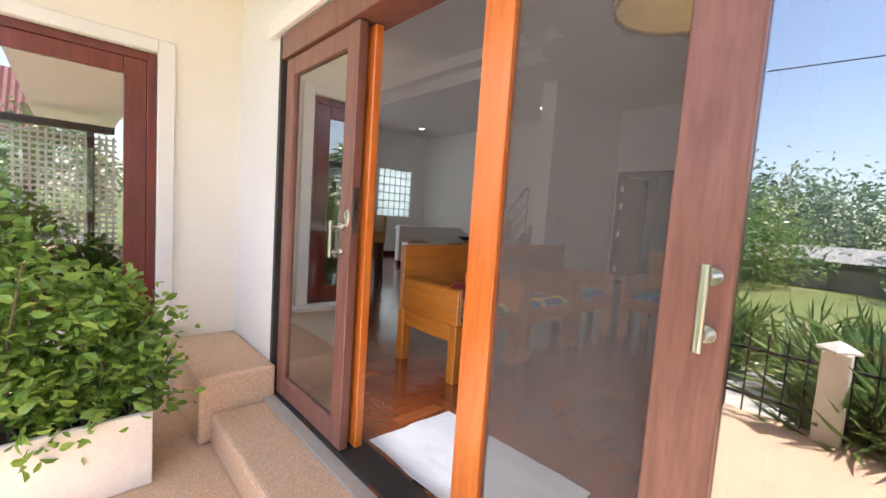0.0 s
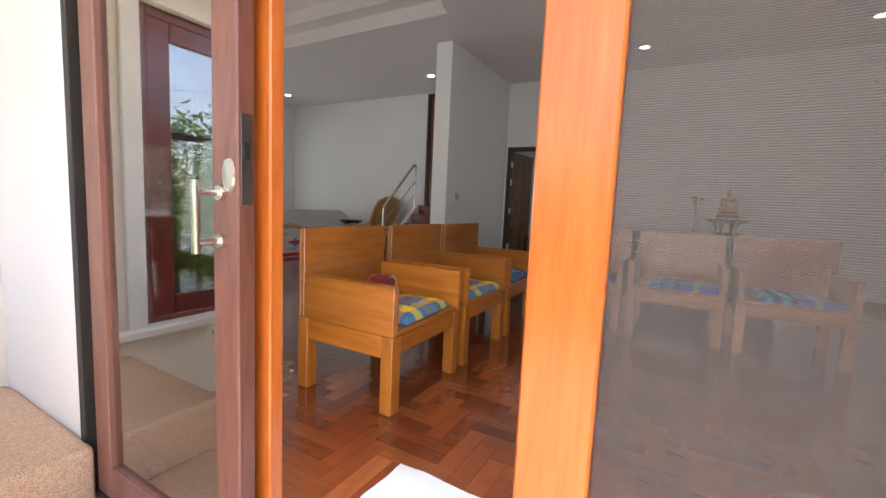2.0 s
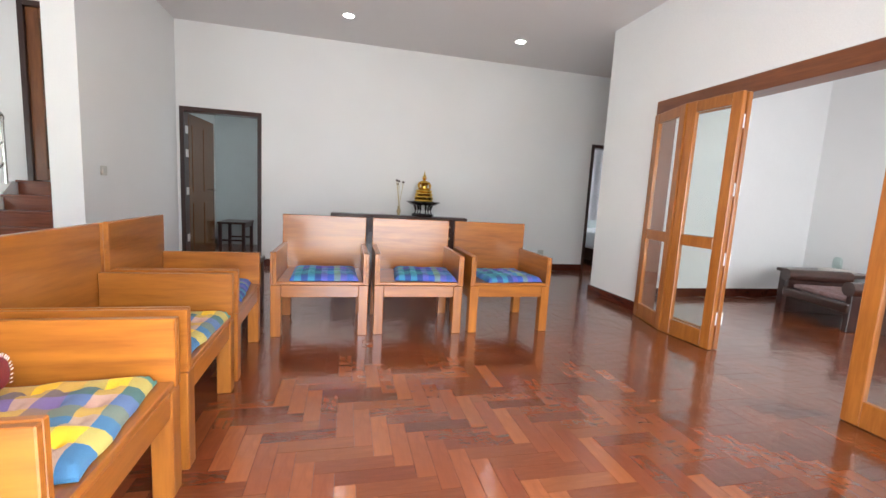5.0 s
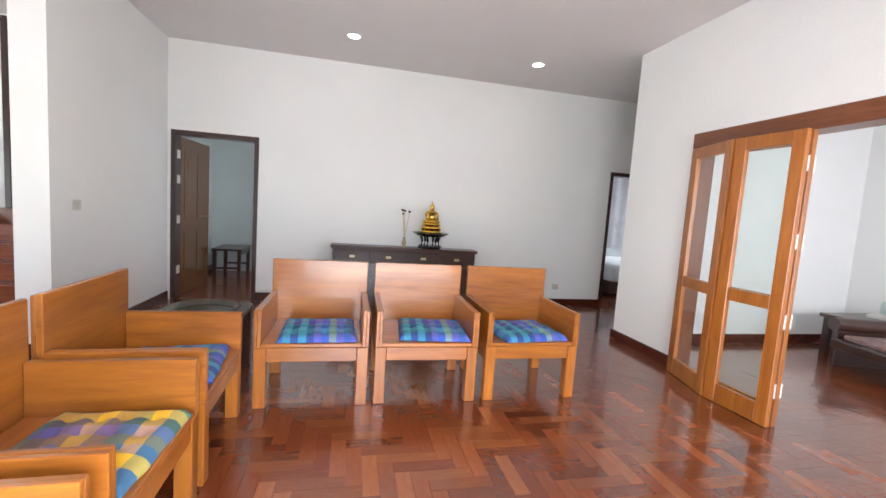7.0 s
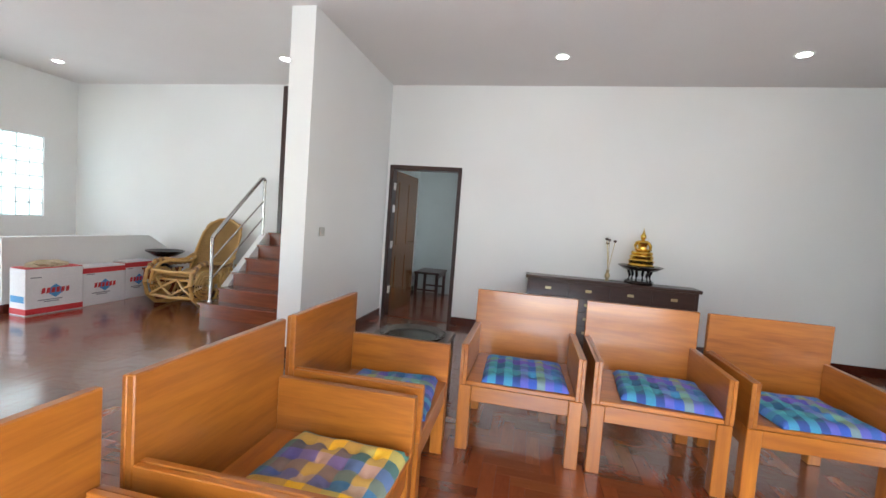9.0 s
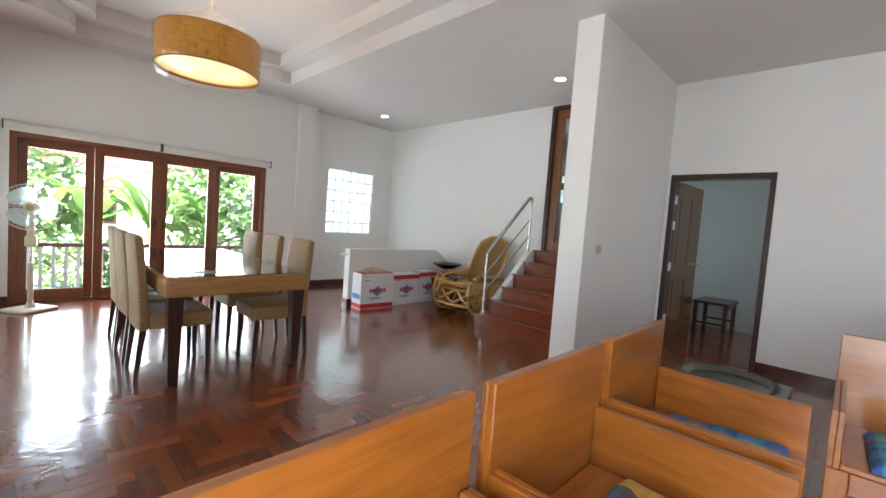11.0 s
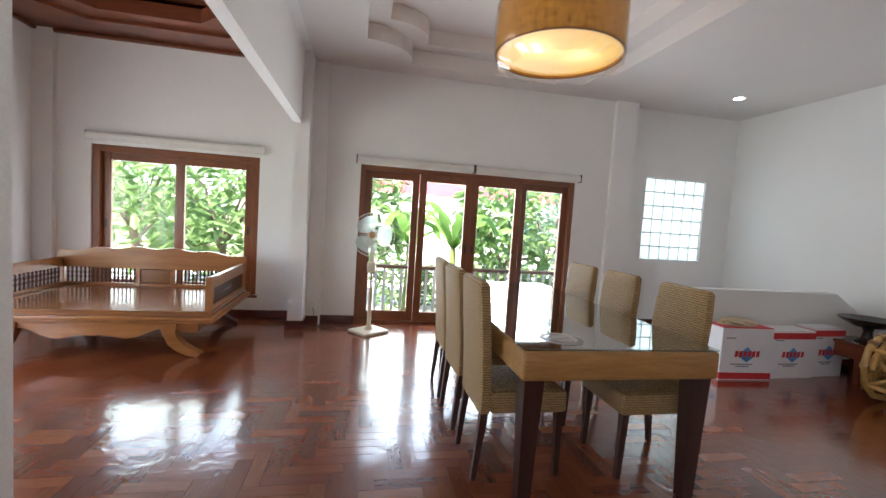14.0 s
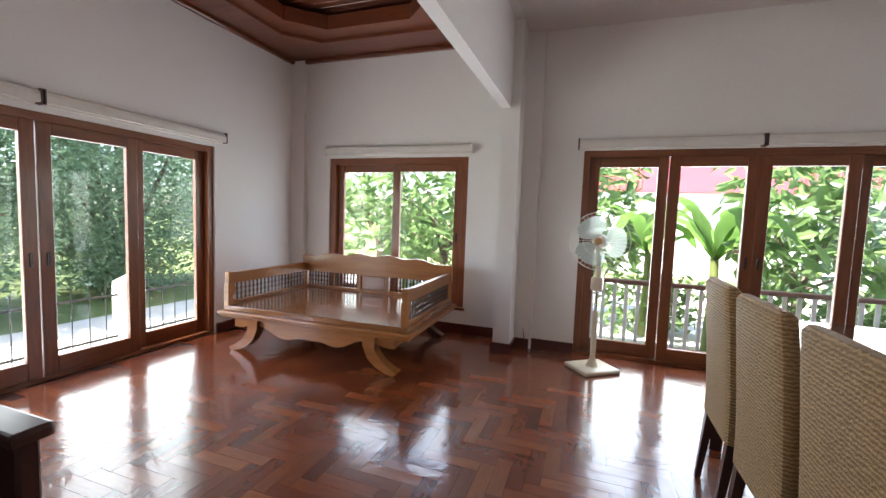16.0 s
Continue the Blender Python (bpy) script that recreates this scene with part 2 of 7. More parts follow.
def parquet(name, tone):
    """Varnished hardwood block: own tone per block, long grain, slightly rippled varnish. tone paints in the sheen by
    grain direction.
    """
    m, n, l, b = nodes(name)
    geo, info, add = n.new("ShaderNodeNewGeometry"), n.new("ShaderNodeObjectInfo"), n.new("ShaderNodeMath")
    add.operation = "ADD"
    l.new(geo.outputs["Random Per Island"], add.inputs[0])
    l.new(info.outputs["Random"], add.inputs[1])
    fr = n.new("ShaderNodeMath")
    fr.operation = "FRACT"
    l.new(add.outputs[0], fr.inputs[0])
    shades = ((0.0, (0.125, 0.028, 0.012)), (0.18, (0.175, 0.040, 0.015)), (0.6, (0.215, 0.055, 0.019)), (1.0, (0.275, 0.082, 0.028)))
    base = ramp(n, l, fr.outputs[0], [(p, tuple(tone * q for q in c)) for p, c in shades])
    grain = noise_tex(n, l, coords(n, l, (34, 5, 6) if tone < 1 else (5, 34, 6)), 1.0, 5.0, 0.65, 1.2)
    col = mixed(n, l, 0.5, base, ramp(n, l, grain, [(0.3, (0.62, 0.56, 0.50)), (0.7, (1.22, 1.18, 1.12))]), "MULTIPLY")
    l.new(col, b.inputs["Base Color"])
    wear = noise_tex(n, l, coords(n, l, (1, 1, 1)), 1.6, 6.0, 0.65)
    rr = n.new("ShaderNodeMapRange")
    rr.inputs["To Min"].default_value, rr.inputs["To Max"].default_value = 0.15, 0.32
    l.new(wear, rr.inputs[0])
    l.new(rr.outputs[0], b.inputs["Roughness"])
    b.inputs["Coat Weight"].default_value, b.inputs["Coat Roughness"].default_value = 0.9, 0.10
    ripple, coat = noise_tex(n, l, coords(n, l, (1, 1, 1)), 5.0, 4.0, 0.6, 0.8), n.new("ShaderNodeBump")
    bumped(n, l, b, ripple, 0.28, 0.011)
    coat.inputs["Strength"].default_value, coat.inputs["Distance"].default_value = 0.34, 0.011
    l.new(ripple, coat.inputs["Height"])
    l.new(coat.outputs[0], b.inputs["Coat Normal"])
    return m


# one wood; lighter and darker copies put the grain-direction sheen into the colour
M_PARQUET_X, M_PARQUET_Y = parquet("red_parquet_sheen_light", 1.08), parquet("red_parquet_sheen_dark", 0.84)
M_JOINT = mottled("dark_floor_joint", (0.035, 0.009, 0.005), (0.055, 0.015, 0.008), 0.4, 5, 90, 0.05)


def pane_glass(name, mirror, tint=(0.96, 0.98, 0.97)):
    m, n, l, b = nodes(name)
    n.remove(b)
    clear, gloss, mix = n.new("ShaderNodeBsdfTransparent"), n.new("ShaderNodeBsdfGlossy"), n.new("ShaderNodeMixShader")
    edge, power, top = n.new("ShaderNodeLayerWeight"), n.new("ShaderNodeMath"), n.new("ShaderNodeMath")
    edge.inputs[0].default_value = 0.5
    power.operation, power.inputs[1].default_value = "POWER", 4.0
    top.operation, top.use_clamp = "ADD", True
    top.inputs[1].default_value = mirror
    l.new(edge.outputs["Facing"], power.inputs[0])
    l.new(power.outputs[0], top.inputs[0])
    clear.inputs[0].default_value = (*tint, 1)
    gloss.inputs["Roughness"].default_value = 0.0
    l.new(top.outputs[0], mix.inputs[0])
    l.new(clear.outputs[0], mix.inputs[1])
    l.new(gloss.outputs[0], mix.inputs[2])
    l.new(mix.outputs[0], n["Material Output"].inputs[0])
    return m


M_GLASS = pane_glass("window_glass", 0.02)
M_FILM = pane_glass("solar_film_glass", 0.38, (0.55, 0.56, 0.56))

# ---- the shell ----
CEIL, TOP = 3.08, 3.60
floor = structure("floor", bx(box(1.131, 9.6, -4.5, 9.3, -0.12, -0.006), -1.7, 1.131, 3.6, 9.26, -0.12, -0.006), M_JOINT, "polished dark red parquet floor laid in herringbone", "floor")

structure("wall_entry", wall_bm("x", 1.13, 1.31, -4.4, 4.64, -0.3, TOP, [(-0.16, 2.83, -0.02, 2.03)]), M_WALL,
          "white painted entrance wall with a wide sliding door", "wall")
structure("wall_porch", wall_bm("y", 3.567, 3.72, -1.77, 1.13, -0.3, TOP, [(-1.05, 0.65, 0.30, 1.97)]), M_OUTWALL,
          "cream painted porch wall with a framed window", "wall")
structure("wall_west", wall_bm("x", -1.77, -1.615, 3.72, 9.26, -0.3, TOP, [(5.10, 7.93, -0.01, 1.90)]), M_WALL,
          "white wall with four glazed sliding doors", "wall")
structure("wall_north_lounge", wall_bm("y", 9.105, 9.26, -1.615, 1.31, -0.3, TOP, [(-1.08, 0.69, 0.28, 1.945)]), M_WALL,
          "white wall with a wooden two-leaf window", "wall")
structure("wall_north_dining", wall_bm("y", 8.91, 9.10, 1.31, 5.34, -0.3, TOP, [(1.88, 4.70, -0.01, 1.955)]), M_WALL,
          "white wall with glazed doors to the balcony", "wall")
structure("wall_north_stair", wall_bm("y", 9.055, 9.20, 5.34, 7.45, -0.3, TOP, [(5.863, 6.847, 0.972, 2.143)]), M_WALL,
          "white wall with a glass block window", "wall")
structure("wall_east", wall_bm("x", 7.30, 7.45, -4.4, 9.055, -0.3, TOP,
          [(2.812, 3.785, -0.01, 2.04), (4.62, 5.43, 0.895, 3.06), (-3.05, -2.10, -0.01, 2.04)]), M_WALL,
          "tall plain white wall with two doorways", "wall")
structure("wall_fin", box(5.30, 7.30, 3.822, 4.05, -0.1, CEIL + 0.02), M_WALL, "white partition between seating hall and stairs", "wall")
structure("wall_south_block", wall_bm("x", 5.56, 5.735, -4.4, -1.28, -0.1, TOP), M_WALL, "white wall end beside the passage", "wall")
structure("wall_partition", wall_bm("y", -1.43, -1.28, 1.31, 5.56, -0.1, TOP, [(1.95, 4.86, -0.01, 2.12)]), M_WALL,
          "white partition with a wide folding-door opening", "wall")
structure("wall_south", wall_bm("y", -4.55, -4.4, 1.13, 9.6, -0.3, TOP), M_WALL, "plain white end wall", "wall")
structure("column_lounge", box(1.15, 1.31, 8.60, 9.105, -0.1, 3.2), M_WALL, "slim white column under the beam", "column")
structure("beam_lounge", bx(box(1.134, 1.224, 4.64, 8.60, 2.305, 3.2), 1.224, 1.312, 4.64, 8.60, 3.084, 3.2), M_WALL, "white downstand beam between lounge and dining", "beam")
structure("pilaster_door", box(1.31, 1.48, 8.86, 8.91, -0.1, CEIL), M_WALL, "white pilaster beside the balcony doors", "pilaster")
structure("pilaster_stair", box(5.18, 5.50, 8.85, 8.91, -0.1, CEIL), M_WALL, "white pilaster beside the glass blocks", "pilaster")
structure("pilaster_corner", box(-1.615, -1.42, 9.05, 9.105, -0.1, 3.12), M_WALL, "white pilaster in the lounge corner", "pilaster")

# flat ceiling with a stepped tray over the dining table
def scallop(x0, x1, y0, y1, nx, ny):
    """Outline whose corners are cut by a hollow curve and two short steps."""
    pts = []
    for cx, cy, sx, sy in ((x1, y1, -1, -1), (x0, y1, 1, -1), (x0, y0, 1, 1), (x1, y0, -1, 1)):
        q = [(cx, cy + sy * ny)]
        q += [(cx + sx * nx * math.sin(radians(a)), cy + sy * (0.07 + (ny - 0.07) * math.cos(radians(a)))) for a in (15, 30, 45, 60, 75, 90)]
        q += [(cx + sx * nx, cy)]
        pts += q if (sx * sy) > 0 else q[::-1]
    return pts


def ring(bm, outer, inner, z0, z1):
    """A flat slab with an opening of another outline, with real edges."""
    low_o, low_i = [bm.verts.new((*p, z0)) for p in outer], [bm.verts.new((*p, z0)) for p in inner]
    edges = [bm.edges.new((r[k], r[(k + 1) % len(r)])) for r in (low_o, low_i) for k in range(len(r))]
    bmesh.ops.triangle_fill(bm, edges=edges, use_beauty=True)
    for r, z in ((low_i, z1), (low_o, z1)):
        up = [bm.verts.new((v.co.x, v.co.y, z)) for v in r]
        for k in range(len(r)):
            bm.faces.new((r[k], r[(k + 1) % len(r)], up[(k + 1) % len(r)], up[k]))
    return bm


cbm = bmesh.new()
t1 = scallop(1.89, 4.63, 3.00, 8.58, 0.49, 0.52)
t2 = scallop(2.10, 4.42, 3.21, 8.38, 0.43, 0.44)
ring(cbm, [(1.31, -4.4), (7.45, -4.4), (7.45, 9.2), (1.31, 9.2)], t1, CEIL, CEIL + 0.16)
ring(cbm, [(1.5, 3.0), (5.2, 3.0), (5.2, 8.95), (1.5, 8.95)], t2, CEIL + 0.16, CEIL + 0.32)
bx(cbm, 1.4, 5.3, 2.9, 9.0, CEIL + 0.32, CEIL + 0.36)
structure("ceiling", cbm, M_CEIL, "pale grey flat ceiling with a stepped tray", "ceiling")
structure("roof_slab", bx(box(-2.65, 10.2, 3.4, 9.8, TOP, TOP + 0.15), 0.9, 10.2, -5.4, 3.4, TOP, TOP + 0.15), M_OUTWALL, "flat roof slab over the house", "roof")

# timber tray ceiling over the lounge
wbm = bmesh.new()
LX0, LX1, LY0, LY1 = -1.615, 1.152, 3.72, 9.105
for k, (inset, z) in enumerate(((0.0, 3.125), (0.42, 3.16), (0.62, 3.24))):
    nxt = (0.42, 0.62, 0.62)[k]
    if k < 2:
        cut = 0.30
        x0, x1, y0, y1 = LX0 + nxt, LX1 - nxt, LY0 + nxt, LY1 - nxt
        hole = [(x0 + cut, y0), (x1 - cut, y0), (x1, y0 + cut), (x1, y1 - cut), (x1 - cut, y1), (x0 + cut, y1), (x0, y1 - cut), (x0, y0 + cut)]
        ring(wbm, [(LX0 + inset * 0.8, LY0 + inset * 0.8), (LX1 - inset * 0.8, LY0 + inset * 0.8), (LX1 - inset * 0.8, LY1 - inset * 0.8), (LX0 + inset * 0.8, LY1 - inset * 0.8)], hole, z, z + 0.14)
y = LY0 + 0.5
while y < LY1 - 0.5:
    bx(wbm, LX0 + 0.4, LX1 - 0.4, y, y + 0.082, 3.36, 3.38, 0.006)
    y += 0.088
bx(wbm, LX0, LX1, LY0, LY1, 3.39, 3.42)
M_CEILWOOD = wood("red_ceiling_timber", (0.14, 0.032, 0.012), (0.24, 0.066, 0.024), "x", 0.28, 0.4, 0.7, 0.2)
structure("ceiling_lounge", wbm, M_CEILWOOD, "varnished red timber tray ceiling", "ceiling")
cor = bmesh.new()
bx(cor, LX0, LX1, LY1 - 0.05, LY1, 3.085, 3.124, 0.008)
bx(cor, LX0, LX0 + 0.05, LY0, LY1 - 0.05, 3.085, 3.124, 0.008)
structure("trim_lounge_cornice", cor, M_CEILWOOD, "narrow red timber cornice", "cornice")

# skirting boards
sk = bmesh.new()
for x0, x1, y0, y1 in ((7.275, 7.30, -2.10, 2.812), (7.275, 7.30, 5.62, 9.055), (5.735, 5.755, -4.4, -1.28), (5.28, 7.28, 3.80, 3.822), (5.28, 5.30, 3.822, 4.05),
                       (4.86, 5.755, -1.28, -1.258), (1.31, 1.95, -1.28, -1.258), (1.31, 1.33, 2.9, 4.64), (5.50, 7.28, 9.035, 9.055), (4.70, 5.18, 8.89, 8.91), (1.48, 1.88, 8.89, 8.91), (1.46, 1.31, 8.84, 8.86),
                       (0.69, 1.13, 9.083, 9.105), (-1.6, 0.69, 9.083, 9.105), (-1.615, -1.593, 7.93, 9.105), (-1.615, -1.593, 3.75, 5.10), (1.128, 1.332, 8.578, 8.60), (1.31, 1.332, 8.60, 8.86),
                       (7.46, 9.49, 3.958, 3.978), (1.31, 1.333, -4.4, -1.43), (5.538, 5.56, -4.4, -1.43), (1.31, 5.56, -4.4, -4.378), (1.128, 1.332, 4.64, 4.662), (1.128, 1.15, 3.75, 4.64)):
    bx(sk, min(x0, x1), max(x0, x1), y0, y1, -0.004, 0.10, 0.004)
structure("baseboard", sk, M_SKIRT, "dark red timber skirting board", "skirting board")

# ---- doors and windows ----
def glazed_leaf(parent, w, h, stile, rail_b, rail_t, depth, mz, mx, glass, m=None, mid=None, name="leaf"):
    """A timber leaf: stiles, rails, pane. It stands at the origin, along x, its face towards -y."""
    leaf = part(name, box(0, stile, 0, depth, 0, h, 0.004), mz, parent)
    if m is not None:
        leaf.matrix_basis = m
    part("stile", box(w - stile, w, 0, depth, 0, h, 0.004), mz, leaf)
    part("rail", box(stile, w - stile, 0.002, depth - 0.002, 0, rail_b, 0.004), mx, leaf)
    part("rail", box(stile, w - stile, 0.002, depth - 0.002, h - rail_t, h, 0.004), mx, leaf)
    zs = [rail_b, h - rail_t]
    if mid:
        part("rail", box(stile, w - stile, 0.002, depth - 0.002, mid - 0.045, mid + 0.045, 0.004), mx, leaf)
        zs = [rail_b, mid - 0.045, mid + 0.045, h - rail_t]
    for a, b in zip(zs[::2], zs[1::2]):
        p = part("pane", box(stile - 0.005, w - stile + 0.005, depth / 2 - 0.003, depth / 2 + 0.003, a - 0.005, b + 0.005), glass, leaf, "clear glass pane")
        p.visible_shadow = False
    return leaf


def lining(parent, w, h, depth, t, mz, mx, sill=True):
    part("jamb", box(0, t, 0, depth, 0, h, 0.003), mz, parent)
    part("jamb", box(w - t, w, 0, depth, 0, h, 0.003), mz, parent)
    part("head", box(t, w - t, 0.001, depth - 0.001, h - t, h, 0.003), mx, parent)
    if sill:
        part("threshold", box(t, w - t, 0.001, depth - 0.001, 0, 0.03, 0.003), mx, parent)


def finger_pull(leaf, x, z):
    part("pull", box(x - 0.012, x + 0.012, -0.006, 0.004, z - 0.05, z + 0.05, 0.004), M_DARK_Z, leaf, "dark recessed finger pull")


# balcony doors, four leaves
nd = thing("door_balcony", "dark red timber balcony doors with four glazed sliding leaves", "door", pose(1.88, 8.93, 0), kind="structure")
lining(nd, 2.82, 1.955, 0.14, 0.06, M_FRAME, M_FRAME_X)
for k, (x, y) in enumerate(((0.06, 0.05), (0.735, 0.0), (1.41, 0.0), (2.085, 0.05))):
    leaf = glazed_leaf(nd, 0.675, 1.865, 0.088, 0.12, 0.09, 0.042, M_FRAME, M_FRAME_X, M_GLASS, pose(x, y + 0.01, 0.03))
    if k in (1, 2):
        finger_pull(leaf, 0.63 if k == 1 else 0.045, 0.95)
# lounge west doors, four leaves
wd = thing("door_terrace", "dark red timber terrace doors with four glazed sliding leaves", "door", pose(-1.64, 5.10, 0, 0, 0, 90), kind="structure")
lining(wd, 2.83, 1.90, 0.13, 0.06, M_FRAME, M_FRAME_X)
for k, (x, y) in enumerate(((0.06, 0.05), (0.735, 0.0), (1.42, 0.0), (2.095, 0.05))):
    leaf = glazed_leaf(wd, 0.675, 1.81, 0.085, 0.13, 0.085, 0.042, M_FRAME, M_FRAME_X, M_GLASS, pose(x, y + 0.01, 0.03))
    if k in (1, 2):
        finger_pull(leaf, 0.63 if k == 1 else 0.045, 0.85)
# lounge north window, two leaves
nw = thing("window_lounge", "dark red timber two-leaf sliding window behind the daybed", "window", pose(-1.08, 9.125, 0.28), kind="structure")
lining(nw, 1.77, 1.665, 0.13, 0.075, M_FRAME, M_FRAME_X)
for k, (x, y) in enumerate(((0.075, 0.05), (0.86, 0.005))):
    leaf = glazed_leaf(nw, 0.835, 1.56, 0.085, 0.10, 0.085, 0.042, M_FRAME, M_FRAME_X, M_GLASS, pose(x, y + 0.01, 0.03))
    finger_pull(leaf, 0.04 if k == 0 else 0.79, 0.75)
part("sill", box(-0.02, 1.79, -0.04, 0.01, -0.03, 0.0, 0.005), M_FRAME_X, nw)
# porch window
M_PORCHRED = wood("glossy_dark_red_frame", (0.12, 0.016, 0.012), (0.20, 0.030, 0.022), "z", 0.25, 0.4, 0.8, 0.1)
pw = thing("window_porch", "white-trimmed porch window with dark red sliding leaves", "window", pose(-1.05, 3.59, 0.30), kind="structure")
lining(pw, 1.70, 1.67, 0.12, 0.05, M_PORCHRED, M_PORCHRED)
glazed_leaf(pw, 0.83, 1.59, 0.115, 0.11, 0.10, 0.042, M_PORCHRED, M_PORCHRED, M_FILM, pose(0.05, 0.055, 0.03))
glazed_leaf(pw, 0.83, 1.59, 0.115, 0.11, 0.10, 0.042, M_PORCHRED, M_PORCHRED, M_FILM, pose(0.82, 0.008, 0.03))
part("trim", box(1.70, 1.79, -0.05, -0.021, -0.05, 1.75, 0.006), M_TRIM, pw, "white rendered surround")
part("trim", box(-0.09, 0.0, -0.05, -0.021, -0.05, 1.75, 0.006), M_TRIM, pw, "white rendered surround")
part("trim", box(0.0, 1.70, -0.05, -0.021, 1.67, 1.75, 0.006), M_TRIM, pw, "white rendered surround")
part("sill", box(-0.16, 1.86, -0.10, -0.019, -0.05, 0.0, 0.008), M_TRIM, pw, "white projecting sill")

# entrance sliding doors: outer glazed leaves pushed aside, inner insect screens
ed = thing("door_entrance", "brown timber entrance doors slid open, with insect screens", "door", pose(1.13, 2.83, 0, 0, 0, -90), kind="structure")
part("jamb", box(0, 0.035, -0.01, 0.16, -0.02, 2.03, 0.003), M_BLACK, ed, "blackened outer frame")
part("jamb", box(2.955, 2.99, -0.01, 0.16, -0.02, 2.03, 0.003), M_BLACK, ed, "blackened outer frame")
part("head", box(0.035, 2.955, -0.01, 0.16, 1.90, 2.03, 0.004), M_BROWN, ed)
part("track", box(0.035, 2.955, 0.0, 0.15, -0.02, 0.004, 0.002), M_BLACK, ed, "dark metal floor track")
part("trim", box(-0.09, 3.08, -0.045, -0.012, 2.032, 2.13, 0.006), M_TRIM, ed, "white rendered lintel band")


def pull_handle(leaf, x, z):
    h = part("pull_handle", tube(bmesh.new(), [(x, -0.062, z - 0.08), (x, -0.062, z + 0.08)], 0.009, 10), M_CHROME, leaf, "satin steel bar handle", True)
    for dz in (-0.055, 0.055):
        part("stand_off", tube(bmesh.new(), [(x, 0.0, z + dz), (x, -0.062, z + dz)], 0.008, 8), M_CHROME, h, "", True)
        part("rose", tube(bmesh.new(), [(x, 0.002, z + dz), (x, -0.012, z + dz)], 0.017, 14), M_CHROME, h, "", True)


left_leaf = glazed_leaf(ed, 0.77, 1.885, 0.095, 0.11, 0.095, 0.045, M_BROWN, M_BROWN, M_FILM, pose(0.075, 0.006, 0.006))
pull_handle(left_leaf, 0.715, 0.96)
part("key_cover", lathe(bmesh.new(), [(0.004, 0), (0.022, 0.001), (0.02, 0.006), (0.004, 0.007)], 18), M_CHROME, left_leaf, "oval steel key cover", True).matrix_basis = pose(0.742, 0.0, 1.055, 90, 0, 0) @ Matrix.Diagonal((1.0, 1.8, 1.0, 1.0))
M_LOCK = mottled("dark_lock_steel", (0.10, 0.095, 0.09), (0.18, 0.17, 0.16), 0.4, 10, 120, 0.05, 0.8)
part("lock_plate", box(0.770, 0.773, 0.008, 0.036, 0.99, 1.19, 0.001), M_LOCK, left_leaf, "steel lock plate")
part("lock_slot", box(0.773, 0.775, 0.016, 0.028, 1.09, 1.13), M_BLACK, left_leaf)
right_leaf = glazed_leaf(ed, 0.78, 1.885, 0.124, 0.11, 0.095, 0.045, M_BROWN, M_BROWN, M_FILM, pose(2.122, 0.006, 0.006))
pull_handle(right_leaf, 0.094, 0.962)

M_MESH, _n, _l, _b = nodes("grey_insect_mesh")
_n.remove(_b)
_t, _d, _x = _n.new("ShaderNodeBsdfTransparent"), _n.new("ShaderNodeBsdfDiffuse"), _n.new("ShaderNodeMixShader")
_d.inputs[0].default_value = (0.145, 0.14, 0.136, 1)
_wv = _n.new("ShaderNodeTexWave")
_wv.bands_direction, _wv.inputs["Scale"].default_value = "Z", 90.0
_l.new(coords(_n, _l), _wv.inputs["Vector"])
_mr = _n.new("ShaderNodeMapRange")
_mr.inputs["To Min"].default_value, _mr.inputs["To Max"].default_value = 0.36, 0.46
_l.new(_wv.outputs["Fac"], _mr.inputs[0])
_l.new(_mr.outputs[0], _x.inputs[0])
_l.new(_t.outputs[0], _x.inputs[1])
_l.new(_d.outputs[0], _x.inputs[2])
_l.new(_x.outputs[0], _n["Material Output"].inputs[0])


def screen_leaf(x, y):
    s = part("screen", box(0, 0.055, 0, 0.04, 0, 1.885, 0.004), M_ORANGE, ed, "orange varnished insect screen")
    s.matrix_basis = pose(x, y, 0.006)
    part("stile", box(0.70, 0.82, 0, 0.04, 0, 1.885, 0.004), M_ORANGE, s)
    part("rail", box(0.055, 0.70, 0.002, 0.038, 0, 0.10, 0.003), M_ORANGE, s)
    part("rail", box(0.055, 0.70, 0.002, 0.038, 1.80, 1.885, 0.003), M_ORANGE, s)
    w = part("mesh", box(0.05, 0.705, 0.019, 0.0205, 0.095, 1.805), M_MESH, s, "grey woven insect mesh")
    w.visible_shadow = False
    return s


screen_leaf(0.045, 0.075)
closed = screen_leaf(0, 0)
closed.matrix_basis = pose(1.495 + 0.82, 0.115, 0.006, 0, 0, 180)

# folding doors to the side room
fd = thing("door_folding", "folding timber doors with glass panels, partly folded open", "door", pose(0, 0, 0), kind="structure")
part("head", box(1.93, 4.88, -1.445, -1.255, 1.99, 2.12, 0.006), M_FRAME_X, fd, "red-brown timber head rail")
part("jamb", box(4.80, 4.86, -1.43, -1.26, 0, 1.99, 0.004), M_FRAME, fd)
part("jamb", box(1.95, 2.01, -1.43, -1.26, 0, 1.99, 0.004), M_FRAME, fd)


